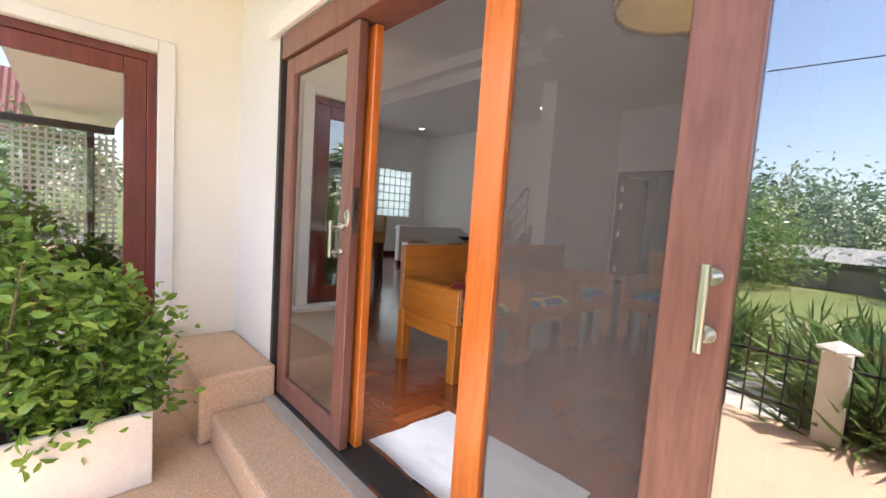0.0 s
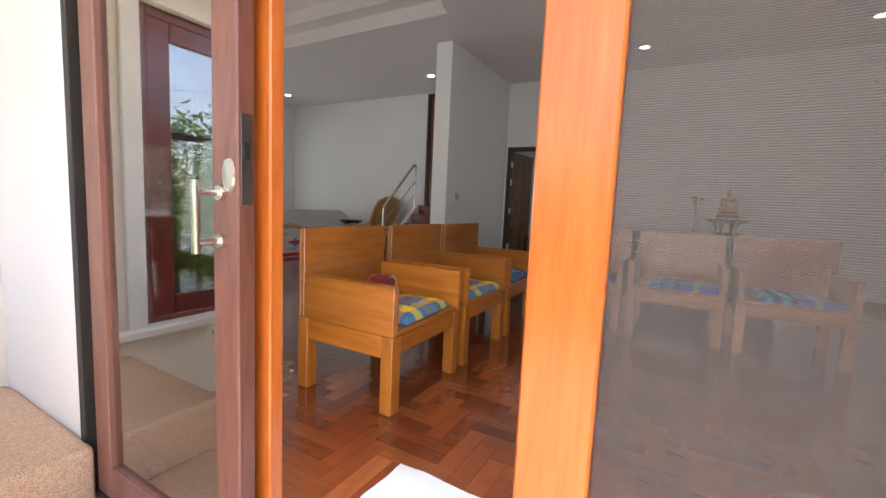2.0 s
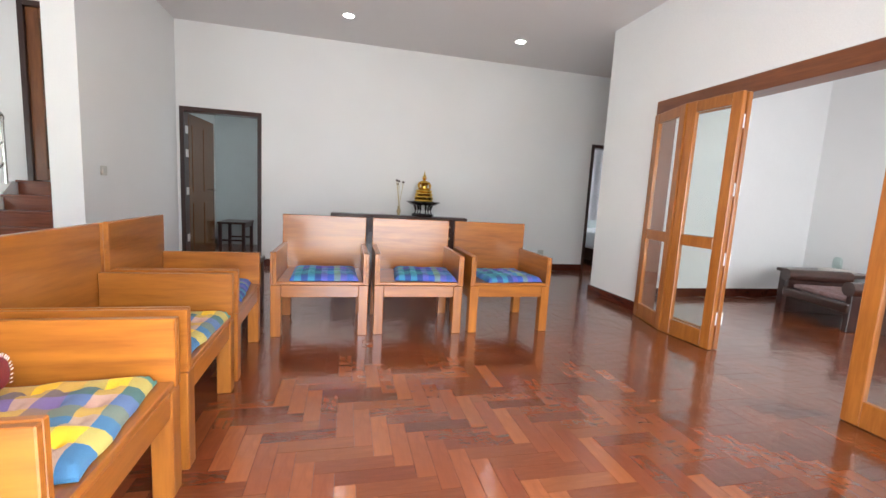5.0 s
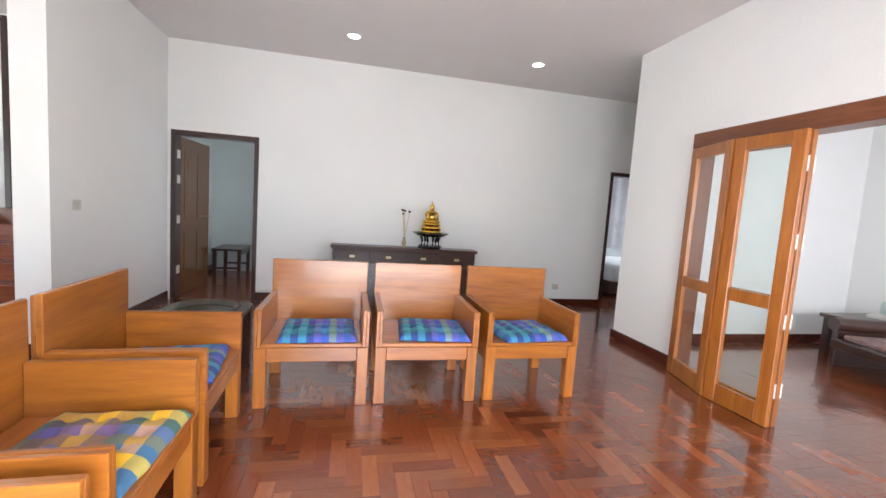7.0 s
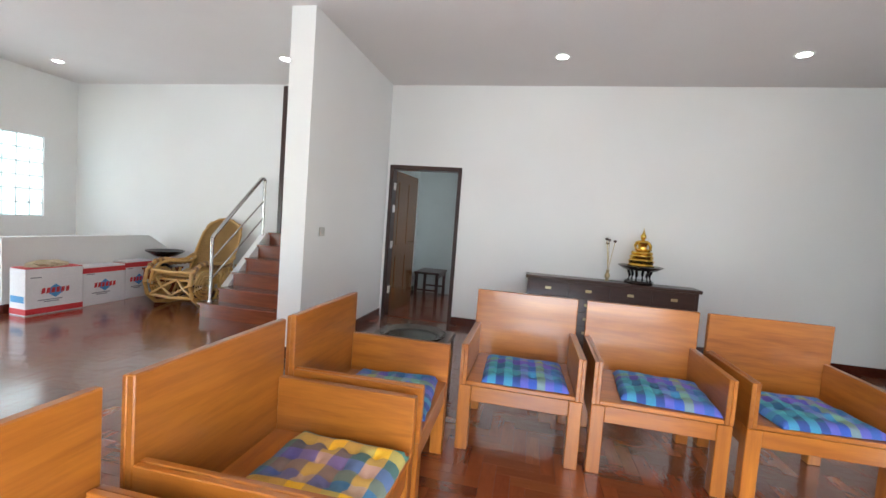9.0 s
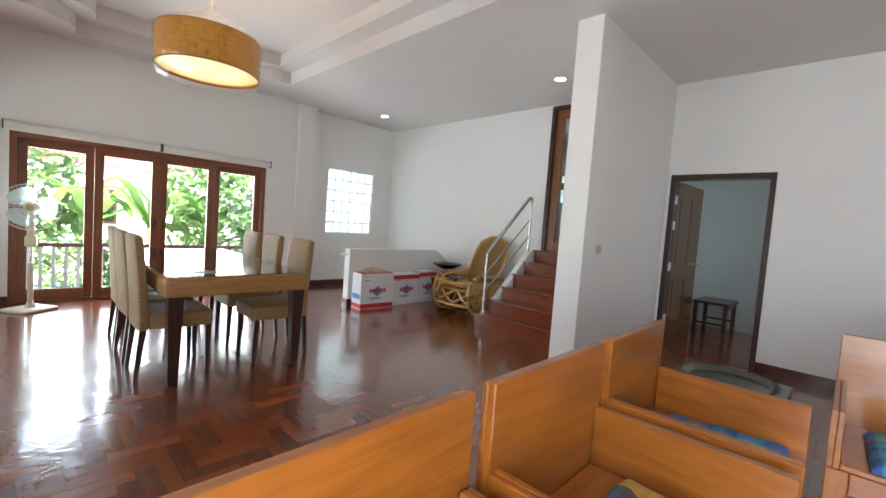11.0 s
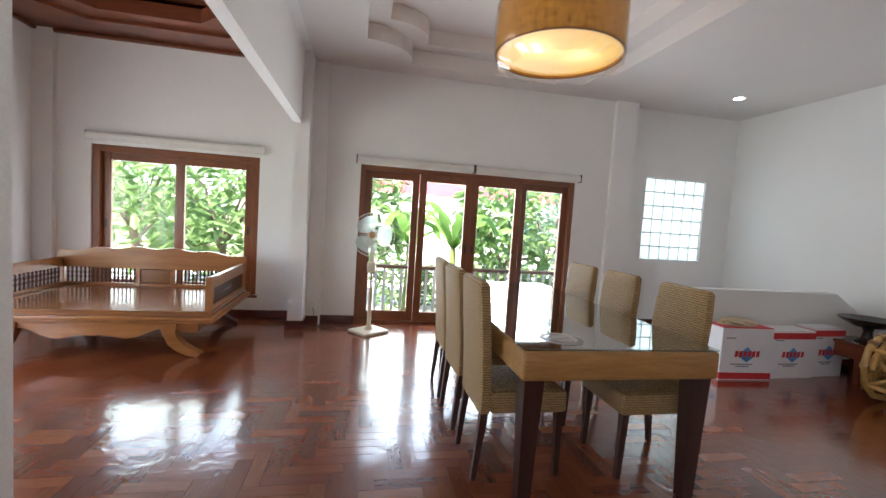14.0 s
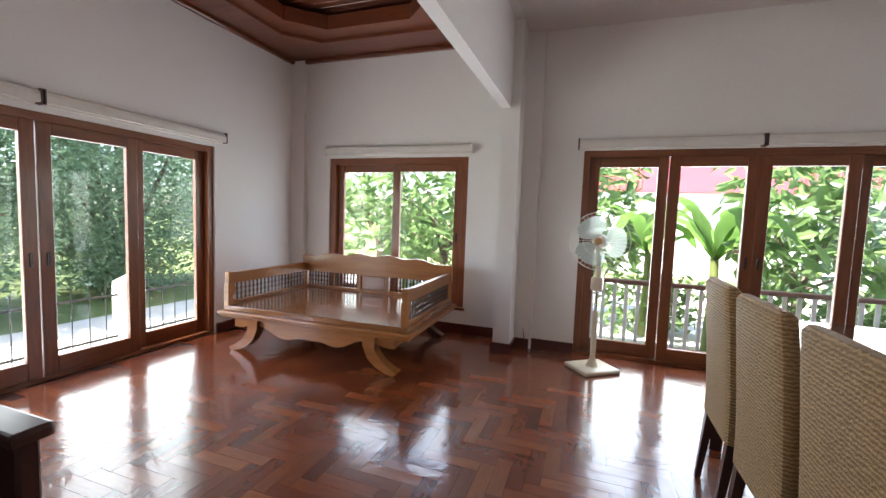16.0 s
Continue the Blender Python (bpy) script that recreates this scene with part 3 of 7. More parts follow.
def fold_leaf(a, b):
    ax, ay = a
    bx_, by = b
    w = math.hypot(bx_ - ax, by - ay)
    leaf = glazed_leaf(fd, w, 1.965, 0.085, 0.14, 0.09, 0.04, M_FOLD, M_FOLD, M_GLASS, pose(ax, ay, 0.003, 0, 0, math.degrees(math.atan2(by - ay, bx_ - ax))), 0.83)
    for z in (0.25, 0.72, 1.25, 1.75):
        part("hinge", box(-0.006, 0.032, -0.005, 0.006, z - 0.05, z + 0.05, 0.002), M_TRIM, leaf, "white butt hinge")
    return leaf


fold_leaf((4.27, -1.085), (4.78, -1.215))
fold_leaf((3.795, -1.125), (4.265, -1.09))
fold_leaf((3.80, -1.185), (4.33, -1.15))
fold_leaf((2.05, -1.27), (2.36, -0.99))
fold_leaf((2.36, -0.97), (2.80, -0.98))

# inner doors
def panel_leaf(parent, w, h, m, mat):
    leaf = part("leaf", box(0, w, 0, 0.036, 0, h, 0.003), mat, parent, "dark panelled door leaf")
    leaf.matrix_basis = m
    for z0, z1 in ((0.16, 0.80), (0.95, h - 0.14)):
        for x0, x1 in ((0.10, w / 2 - 0.04), (w / 2 + 0.04, w - 0.10)):
            for s0, s1 in ((-0.006, 0.0), (0.036, 0.042)):
                part("panel", box(x0, x1, s0, s1, z0, z1, 0.003), mat, leaf)
    for s in (-1, 1):
        y = -0.002 if s < 0 else 0.038
        h_ = part("lever", tube(bmesh.new(), [(w - 0.06, y, 0.98), (w - 0.06, y + s * 0.045, 0.98), (w - 0.16, y + s * 0.05, 0.98)], 0.008, 8), M_CHROME, leaf, "brass lever handle", True)
    return leaf


M_DOORWOOD = wood("dark_brown_door", (0.13, 0.050, 0.014), (0.17, 0.072, 0.020), "z", 0.16, 0.5, 0.3, 0.05)
bd = thing("door_bedroom", "dark timber bedroom door standing open", "door", pose(7.30, 2.812, 0, 0, 0, 90), kind="structure")
part("jamb", box(0, 0.05, -0.16, 0.012, 0, 2.04, 0.003), M_DARK_Z, bd)
part("jamb", box(0.923, 0.973, -0.16, 0.012, 0, 2.04, 0.003), M_DARK_Z, bd)
part("head", box(0.05, 0.923, -0.16, 0.012, 1.985, 2.04, 0.003), M_DARK, bd)
for z in (0.35, 0.97, 1.46, 1.76):
    part("hinge", box(0.917, 0.9225, -0.13, -0.04, z - 0.05, z + 0.05, 0.002), M_TRIM, bd, "pale hinge plate")
panel_leaf(bd, 0.86, 1.97, pose(0.92, -0.15, 0.01, 0, 0, 180 + 86), M_DOORWOOD)
d2 = thing("door_second_bedroom", "dark timber door frame of a second bedroom", "door", pose(7.30, -3.05, 0, 0, 0, 90), kind="structure")
part("jamb", box(0, 0.05, -0.16, 0.012, 0, 2.04, 0.003), M_DARK_Z, d2)
part("jamb", box(0.90, 0.95, -0.16, 0.012, 0, 2.04, 0.003), M_DARK_Z, d2)
part("head", box(0.05, 0.90, -0.16, 0.012, 1.985, 2.04, 0.003), M_DARK, d2)
M_DOORRED = wood("red_brown_door", (0.15, 0.048, 0.013), (0.25, 0.088, 0.026), "z", 0.3, 0.3, 0.8, 0.1)
structure("threshold_landing", box(7.303, 7.45, 4.622, 5.428, 0.90, 0.998), M_STAIR, "timber threshold of the landing door", "threshold")
sd = thing("door_stairs", "tall red-brown timber door with three glass panes", "door", pose(7.30, 4.62, 1.0, 0, 0, 90), kind="structure")
part("jamb", box(0.75, 0.81, -0.15, 0.012, 0, 2.06, 0.003), M_DARK_Z, sd)
part("jamb", box(0, 0.05, -0.15, 0.012, 0, 2.06, 0.003), M_DARK_Z, sd)
part("head", box(0.05, 0.75, -0.15, 0.012, 2.0, 2.06, 0.003), M_DARK, sd)
glazed_leaf(sd, 0.70, 1.99, 0.13, 0.14, 0.12, 0.04, M_DOORRED, M_DOORRED, M_GLASS, pose(0.05, -0.06, 0.008), 0.92)

# glass blocks
gw = thing("window_glass_blocks", "window of six by six clear glass blocks", "window", pose(5.863, 9.055, 0.972), kind="structure")
M_BLOCK, _n, _l, _b = nodes("wavy_glass_block")
_b.inputs["Base Color"].default_value = (0.70, 0.80, 0.78, 1)
_b.inputs["Roughness"].default_value = 0.15
_h = noise_tex(_n, _l, coords(_n, _l), 26.0, 2.0)
bumped(_n, _l, _b, _h, 0.5, 0.02)
_tl, _mx = _n.new("ShaderNodeBsdfTranslucent"), _n.new("ShaderNodeMixShader")
_l.new(ramp(_n, _l, _h, [(0.3, (0.84, 0.90, 0.87)), (0.7, (0.95, 0.97, 0.95))]), _tl.inputs[0])
_mx.inputs[0].default_value = 0.8
_l.new(_b.outputs[0], _mx.inputs[1])
_l.new(_tl.outputs[0], _mx.inputs[2])
_l.new(_mx.outputs[0], _n["Material Output"].inputs[0])
M_GROUT = mottled("white_grout", (0.36, 0.40, 0.38), (0.44, 0.48, 0.46), 0.8, 10, 90, 0.1)
for i in range(6):
    for j in range(6):
        b = part("block", box(i * 0.164 + 0.007, i * 0.164 + 0.157, 0.02, 0.10, j * 0.195 + 0.007, j * 0.195 + 0.188, 0.012, 2), M_BLOCK, gw)
        b.visible_shadow = False
gbm = bmesh.new()
for i in range(7):
    bx(gbm, max(0, i * 0.164 - 0.007), min(0.984, i * 0.164 + 0.007), 0.03, 0.09, 0, 1.171)
for j in range(7):
    bx(gbm, 0, 0.984, 0.032, 0.088, max(0, j * 0.195 - 0.007), min(1.171, j * 0.195 + 0.007))
part("grout", gbm, M_GROUT, gw, "white mortar joints")


# roller blinds over the windows
def roller(x, y, z, w, turn, join=True):
    t = thing("roller_blind", "cream roller blind rolled up above the window", "blind", pose(x, y, z, 0, 0, turn), "roller blinds")
    prof = [(0.0, 0.0), (-0.085, 0.0), (-0.085, 0.035)] + [(-0.045 + 0.04 * math.cos(radians(a)), 0.048 + 0.04 * math.sin(radians(a))) for a in (180, 140, 100, 60, 20, 0)] + [(0.0, 0.05)]
    part("cassette", prism(bmesh.new(), prof, "x", 0, w), M_BLIND, t)
    part("hem_bar", box(0.02, w - 0.02, -0.05, -0.035, -0.018, 0.002, 0.003), M_BLIND, t)
    for e in (0, w):
        part("end_bracket", box(e - 0.006, e + 0.006, -0.09, 0, -0.01, 0.092, 0.003), M_DARK_Z if join else M_TRIM, t, "bracket")
    return t


M_BLIND = mottled("cream_blind_fabric", (0.66, 0.64, 0.60), (0.73, 0.71, 0.67), 0.8, 6, 160, 0.15)
roller(1.83, 8.91, 1.965, 1.44, 0)
roller(3.29, 8.91, 1.965, 1.44, 0)
roller(-1.10, 9.105, 1.985, 1.84, 0, False)
roller(-1.615, 6.52, 1.95, 1.48, 90)
roller(-1.615, 5.02, 1.95, 1.48, 90)

# ---- seating hall ----
def wooden_chair():
    t = thing("armchair", "golden teak box armchair with solid panel arms and back", "armchair", pose(0, 0, 0), "armchairs of the seating hall")
    for x in (-0.31, 0.31):
        for y in (-0.288, 0.27):
            part("leg", box(x - 0.036, x + 0.036, y - 0.034, y + 0.034, 0, 0.385, 0.004), M_TEAK_Z, t)
    part("front_apron", box(-0.273, 0.273, -0.318, -0.290, 0.295, 0.385, 0.003), M_TEAK, t)
    part("rear_apron", box(-0.273, 0.273, 0.27, 0.298, 0.295, 0.385, 0.003), M_TEAK, t)
    for s in (-1, 1):
        part("side_apron", box(min(s * 0.314, s * 0.342), max(s * 0.314, s * 0.342), -0.253, 0.235, 0.275, 0.385, 0.003), M_TEAK_Y, t)
        a = part("arm_panel", box(min(s * 0.347, s * 0.3262), max(s * 0.347, s * 0.3262), -0.325, 0.262, 0.388, 0.625, 0.003), M_TEAK_Y, t)
        part("inner_board", box(min(s * 0.3258, s * 0.305), max(s * 0.3258, s * 0.305), -0.324, 0.262, 0.388, 0.628, 0.003), M_TEAK_Y, a)
    part("seat", box(-0.304, 0.304, -0.32, 0.262, 0.388, 0.412, 0.004), M_TEAK, t)
    b = part("backrest", box(-0.345, 0.345, 0.2635, 0.289, 0.388, 0.864, 0.004), M_TEAK, t)
    part("back_board", box(-0.343, 0.343, 0.2894, 0.306, 0.388, 0.858, 0.003), M_TEAK, b)
    return t


M_TEAK_Y = wood("golden_teak_lengthwise", (0.25, 0.066, 0.008), (0.52, 0.176, 0.022), "y", 0.34, 0.6, 0.42)


def plaid(name, colours, cell=0.062):
    m, n, l, b = nodes(name)
    vec = coords(n, l, (1 / cell,) * 3)
    wav = n.new("ShaderNodeTexNoise")
    wav.inputs["Scale"].default_value = 0.5
    l.new(vec, wav.inputs["Vector"])
    shift = n.new("ShaderNodeVectorMath")
    shift.operation, shift.inputs[2].default_value = "MULTIPLY_ADD", (0, 0, 0)
    shift.inputs[1].default_value = (0.35, 0.35, 0.35)
    l.new(wav.outputs["Color"], shift.inputs[0])
    l.new(vec, shift.inputs[2])
    sep = n.new("ShaderNodeSeparateXYZ")
    l.new(shift.outputs[0], sep.inputs[0])
    bands = []
    # warp bands and weft bands, woven half and half
    for axis, phase in ((0, 11.37), (1, 47.81)):
        off, fl, wn_ = n.new("ShaderNodeMath"), n.new("ShaderNodeMath"), n.new("ShaderNodeTexWhiteNoise")
        off.operation, off.inputs[1].default_value = "ADD", phase
        fl.operation = "FLOOR"
        wn_.noise_dimensions = "1D"
        l.new(sep.outputs[axis], off.inputs[0])
        l.new(off.outputs[0], fl.inputs[0])
        l.new(fl.outputs[0], wn_.inputs["W"])
        bands.append(ramp(n, l, wn_.outputs["Value"], [(k / len(colours), c) for k, c in enumerate(colours)], True))
    col = mixed(n, l, 0.5, bands[0], bands[1])
    thread = noise_tex(n, l, coords(n, l, (240, 240, 60)), 3.0, 2.0)
    col = mixed(n, l, 0.35, col, ramp(n, l, thread, [(0.35, (0.55, 0.55, 0.6)), (0.65, (1.3, 1.3, 1.3))]), "MULTIPLY")
    l.new(col, b.inputs["Base Color"])
    b.inputs["Roughness"].default_value, b.inputs["Sheen Weight"].default_value = 0.9, 0.05
    bumped(n, l, b, thread, 0.3, 0.004)
    return m


M_PLAID = plaid("blue_plaid_cotton", [(0.03, 0.07, 0.42), (0.10, 0.30, 0.66), (0.02, 0.16, 0.26), (0.16, 0.11, 0.48), (0.06, 0.36, 0.40), (0.015, 0.02, 0.10), (0.30, 0.38, 0.16), (0.04, 0.10, 0.34)], 0.047)
M_PLAID_Y = plaid("yellow_green_plaid_cotton", [(0.14, 0.10, 0.42), (0.05, 0.20, 0.15), (0.24, 0.15, 0.11), (0.85, 0.50, 0.02), (0.05, 0.11, 0.40), (0.07, 0.075, 0.09), (0.10, 0.26, 0.20)], 0.06)


def cushion(m, material, w, d, label):
    """A thin quilted seat pad with tufts."""
    bm, n = bmesh.new(), 30
    tufts = [(a, b) for a in (-0.3, -0.1, 0.1, 0.3) for b in (-0.3, -0.1, 0.1, 0.3)]

    def height(u, v):
        edge = max(0.0, 1 - max(abs(u), abs(v)) ** 4 * 16) ** 0.5
        dip = sum(math.exp(-((u - a) ** 2 + (v - b) ** 2) / 0.0022) for a, b in tufts)
        return edge * (0.044 - 0.030 * min(1, dip) + 0.010 * noise.noise((u * 5 + w * 3, v * 5, d * 7))) + 0.002
    top, low = [], []
    for i in range(n + 1):
        for j in range(n + 1):
            u, v = i / n - 0.5, j / n - 0.5
            h = height(u, v)
            wob = 0.010 * noise.noise((u * 4, v * 4, w * 9))
            top.append(bm.verts.new((u * w + wob, v * d + wob, 0.012 + h)))
            low.append(bm.verts.new((u * w + wob, v * d + wob, 0.004 if max(abs(u), abs(v)) > 0.49 else 0.0)))
    q = n + 1
    for i in range(n):
        for j in range(n):
            bm.faces.new((top[i * q + j], top[(i + 1) * q + j], top[(i + 1) * q + j + 1], top[i * q + j + 1]))
            bm.faces.new((low[i * q + j], low[i * q + j + 1], low[(i + 1) * q + j + 1], low[(i + 1) * q + j]))
    rim = [i * q for i in range(q)] + [n * q + j for j in range(1, q)] + [i * q + n for i in range(n - 1, -1, -1)] + [j for j in range(n - 1, 0, -1)]
    for a, b in zip(rim, rim[1:] + rim[:1]):
        bm.faces.new((low[a], low[b], top[b], top[a]))
    ob = part("cushion", bm, material, None, "", True)
    ob.matrix_basis = m
    return tagged(ob, label, "cushion", "seat cushions")


chair = wooden_chair()
SEATS = [(pose(2.425, 2.568, 0, 0, 0, 0.6), 0), (pose(3.195, 2.578, 0, 0, 0, 0.8), 1), (pose(3.955, 2.588, 0, 0, 0, 1.2), 2),
         (pose(4.655, 1.866, 0, 0, 0, -90), 3), (pose(4.655, 1.123, 0, 0, 0, -91), 4), (pose(4.655, 0.371, 0, 0, 0, -90), 5)]
chair.matrix_basis = SEATS[0][0]
for m, k in SEATS[1:]:
    copy_thing(chair, m)
for m, k in SEATS:
    yellow = k in (0, 1)
    cushion(m @ pose(0.02 if k != 4 else 0.07, -0.07 - 0.02 * (k % 2), 0.413, 0, 0, (4, -3, 5, 2, -4, 6)[k]), M_PLAID_Y if yellow else M_PLAID, 0.49, 0.45,
            "thin tufted plaid cushion in yellow, green and purple on the seat" if yellow else "thin tufted blue plaid cushion on the seat")

# handbag on the first chair
M_BAG = mottled("maroon_leather", (0.19, 0.015, 0.03), (0.27, 0.03, 0.05), 0.45, 12, 120, 0.3)
M_STITCH = mottled("cream_lacing", (0.70, 0.62, 0.55), (0.8, 0.72, 0.66), 0.7, 10, 80, 0.1)
bag = thing("handbag", "maroon leather handbag with cream laced edges on the chair", "handbag", pose(2.50, 2.68, 0.448, 0, -4, 12) @ Matrix.Diagonal((1.1, 1.1, 0.92, 1.0)))
edge = [(0.14, 0.0), (0.155, 0.04), (0.145, 0.085), (0.12, 0.115), (0.085, 0.13), (0.03, 0.122), (-0.03, 0.10), (-0.09, 0.075), (-0.135, 0.045), (-0.14, 0.0)]
body = prism(bmesh.new(), edge, "y", -0.05, 0.05)
bmesh.ops.bevel(body, geom=body.edges[:], offset=0.012, segments=2, profile=0.5, affect="EDGES", clamp_overlap=True)
part("body", body, M_BAG, bag, "", True)
part("flap", prism(bmesh.new(), [(-0.115, 0.062), (-0.08, 0.088), (-0.02, 0.112), (0.035, 0.128), (0.05, 0.10), (0.02, 0.06), (-0.05, 0.035)], "y", -0.060, -0.0505), M_BAG, bag)
part("handle", tube(bmesh.new(), [(-0.13, -0.03, 0.05), (-0.17, -0.04, 0.055), (-0.185, -0.03, 0.03), (-0.16, -0.02, 0.015), (-0.135, -0.02, 0.02)], 0.009, 8), M_BAG, bag, "", True)
lace = bmesh.new()
for (x0, z0), (x1, z1) in zip(edge[:6], edge[1:7]):
    for u in (0.1, 0.4, 0.7):
        c = Vector((x0 + (x1 - x0) * u, 0, z0 + (z1 - z0) * u))
        inward = (Vector((0, 0, 0.05)) - c).normalized() * 0.016
        for y in (-0.0515, 0.0515):
            tube(lace, [c + Vector((0, y, 0)), c + inward * 0.8 + Vector((0, y * 1.02, 0))], 0.0018, 5)
part("lacing", lace, M_STITCH, bag, "cream laced edging")["kind"] = "stuff"

# corner table with a metal tray
ct = thing("corner_table", "low dark timber corner table between the chair rows", "table", pose(4.83, 2.66, 0))
part("tabletop", box(-0.29, 0.29, -0.28, 0.28, 0.44, 0.48, 0.006), M_DARK, ct)
for x in (-0.25, 0.25):
    for y in (-0.24, 0.24):
        part("leg", box(x - 0.03, x + 0.03, y - 0.03, y + 0.03, 0, 0.44, 0.004), M_DARK_Z, ct)
M_TRAY = mottled("aged_silver_tray", (0.10, 0.10, 0.09), (0.19, 0.18, 0.16), 0.22, 14, 90, 0.15, 0.9)
tr = bmesh.new()
lathe(tr, [(0.01, 0.004), (0.20, 0.004), (0.225, 0.028), (0.24, 0.032), (0.238, 0.026), (0.205, 0.0), (0.01, 0.0)], 36)
tray = tagged(part("round_tray", tr, M_TRAY, None, "", True), "round tarnished metal tray on the corner table", "tray")
tray.matrix_basis = pose(4.85, 2.65, 0.481)

# sideboard
sb = thing("sideboard", "dark timber sideboard with rows of drawers and brass pulls", "sideboard", pose(7.27, 0.94, 0, 0, 0, -90))
part("carcass", box(-0.93, 0.93, -0.25, 0.0, 0.06, 0.745, 0.004), M_DARK, sb)
part("top", box(-0.955, 0.955, -0.28, 0.0, 0.745, 0.785, 0.01, 2), M_DARK, sb, "polished overhanging top")
part("plinth", box(-0.90, 0.90, -0.23, 0.0, 0.0, 0.06, 0.003), M_DARK, sb)
M_BRASS = mottled("old_brass", (0.45, 0.36, 0.20), (0.6, 0.5, 0.3), 0.35, 16, 100, 0.05, 0.9)
for i in range(4):
    for j in range(4):
        d = part("drawer", box(-0.905 + i * 0.455, -0.905 + i * 0.455 + 0.435, -0.262, -0.249, 0.085 + j * 0.163, 0.085 + j * 0.163 + 0.15, 0.004), M_DARK, sb)
        c = -0.905 + i * 0.455 + 0.2175
        part("pull", box(c - 0.035, c + 0.035, -0.272, -0.262, 0.145 + j * 0.163, 0.178 + j * 0.163, 0.004), M_BRASS, d, "square brass pull")

# shrine stand and statue
stand = thing("shrine_stand", "small black lacquered stand with carved edge on the sideboard", "stand", pose(7.10, 0.622, 0.787))
lac = mottled("black_lacquer", (0.012, 0.010, 0.010), (0.03, 0.022, 0.02), 0.25, 10, 80, 0.05, 0.0, 0.4)
part("foot", lathe(bmesh.new(), [(0.02, 0), (0.155, 0), (0.16, 0.02), (0.15, 0.04), (0.02, 0.04)], 8), lac, stand)
for k in range(6):
    a = radians(60 * k + 30)
    part("leg", tube(bmesh.new(), [(0.12 * math.cos(a), 0.12 * math.sin(a), 0.03), (0.105 * math.cos(a), 0.105 * math.sin(a), 0.1), (0.13 * math.cos(a), 0.13 * math.sin(a), 0.165)], 0.016, 8), lac, stand, "", True)
part("dish", lathe(bmesh.new(), [(0.02, 0.16), (0.17, 0.16), (0.215, 0.185), (0.245, 0.205), (0.235, 0.21), (0.18, 0.195), (0.02, 0.195)], 28), lac, stand, "", True)
M_GOLD = mottled("polished_gold", (0.72, 0.45, 0.07), (0.88, 0.60, 0.13), 0.22, 14, 60, 0.1, 1.0)
st = bmesh.new()
for z0, z1, r0, r1 in ((0.0, 0.022, 0.135, 0.138), (0.022, 0.036, 0.124, 0.120), (0.036, 0.075, 0.118, 0.132), (0.075, 0.09, 0.122, 0.116), (0.09, 0.125, 0.110, 0.122), (0.125, 0.14, 0.112, 0.108)):
    lathe(st, [(0.01, z0), (r0, z0), (r1, z1), (0.01, z1)], 24)
lathe(st, [(0.02, 0.14), (0.10, 0.143), (0.112, 0.158), (0.104, 0.178), (0.06, 0.195), (0.02, 0.198)], 22)
lathe(st, [(0.02, 0.19), (0.048, 0.195), (0.042, 0.22), (0.046, 0.25), (0.062, 0.283), (0.052, 0.305), (0.02, 0.315), (0.017, 0.322), (0.027, 0.335), (0.030, 0.352), (0.027, 0.37), (0.016, 0.384), (0.013, 0.394), (0.006, 0.42), (0.001, 0.455)], 20)
for s in (-1, 1):
    tube(st, [(0, s * 0.056, 0.288), (-0.012, s * 0.078, 0.25), (-0.04, s * 0.072, 0.205), (-0.065, s * 0.025, 0.195)], 0.016, 8)
statue = tagged(part("statue", st, M_GOLD, None, "", True), "seated golden statue on a tiered base on the stand", "statue")
statue.matrix_basis = pose(7.10, 0.622, 0.983) @ Matrix.Diagonal((1.0, 1.06, 0.98, 1.0))
vs = thing("vase", "small dark metal vase holding three dried stems", "vase", pose(7.10, 0.97, 0.787))
part("body", lathe(bmesh.new(), [(0.02, 0), (0.028, 0.004), (0.016, 0.02), (0.03, 0.05), (0.028, 0.075), (0.014, 0.10), (0.022, 0.13), (0.019, 0.13), (0.012, 0.10)], 18), M_BRASS, vs, "", True)
for dx, dy, h in ((-0.02, 0.045, 0.48), (0.02, 0.01, 0.47), (0.0, -0.05, 0.46), (0.01, 0.03, 0.43)):
    s_ = part("stem", tube(bmesh.new(), [(0, 0, 0.10), (dx * 0.4, dy * 0.4, 0.26), (dx, dy, h)], 0.004, 6), M_BRASS, vs, "dried stem", True)
    part("pod", lathe(bmesh.new(), [(0.003, -0.012), (0.018, 0.0), (0.02, 0.012), (0.004, 0.02)], 10, (dx, dy, h)), M_DARK, s_, "", True)


# wall plates
def plate(x, y, z, turn, label):
    t = thing("wall_switch", label, "switch", pose(x, y, z, 0, 0, turn), "wall plates")
    part("plate", box(-0.05, 0.05, -0.009, 0, -0.042, 0.042, 0.003), M_PLATE, t)
    part("rocker", box(-0.022, 0.022, -0.012, -0.0085, -0.02, 0.02, 0.002), M_PLASTIC, t)


M_PLATE = mottled("beige_plate", (0.50, 0.48, 0.43), (0.56, 0.54, 0.49), 0.4, 8, 90, 0.02)
M_PLASTIC = mottled("grey_plastic", (0.42, 0.41, 0.38), (0.5, 0.49, 0.46), 0.45, 8, 90, 0.03)
plate(5.60, 3.822, 1.145, 0, "white double switch on the partition")
plate(7.30, -1.36, 0.28, -90, "white socket low on the wall")

# recessed lamps in the ceiling
M_LAMP, _n, _l, _b = nodes("lit_downlight")
_b.inputs["Emission Color"].default_value, _b.inputs["Emission Strength"].default_value = (1.0, 0.97, 0.92, 1), 2.5
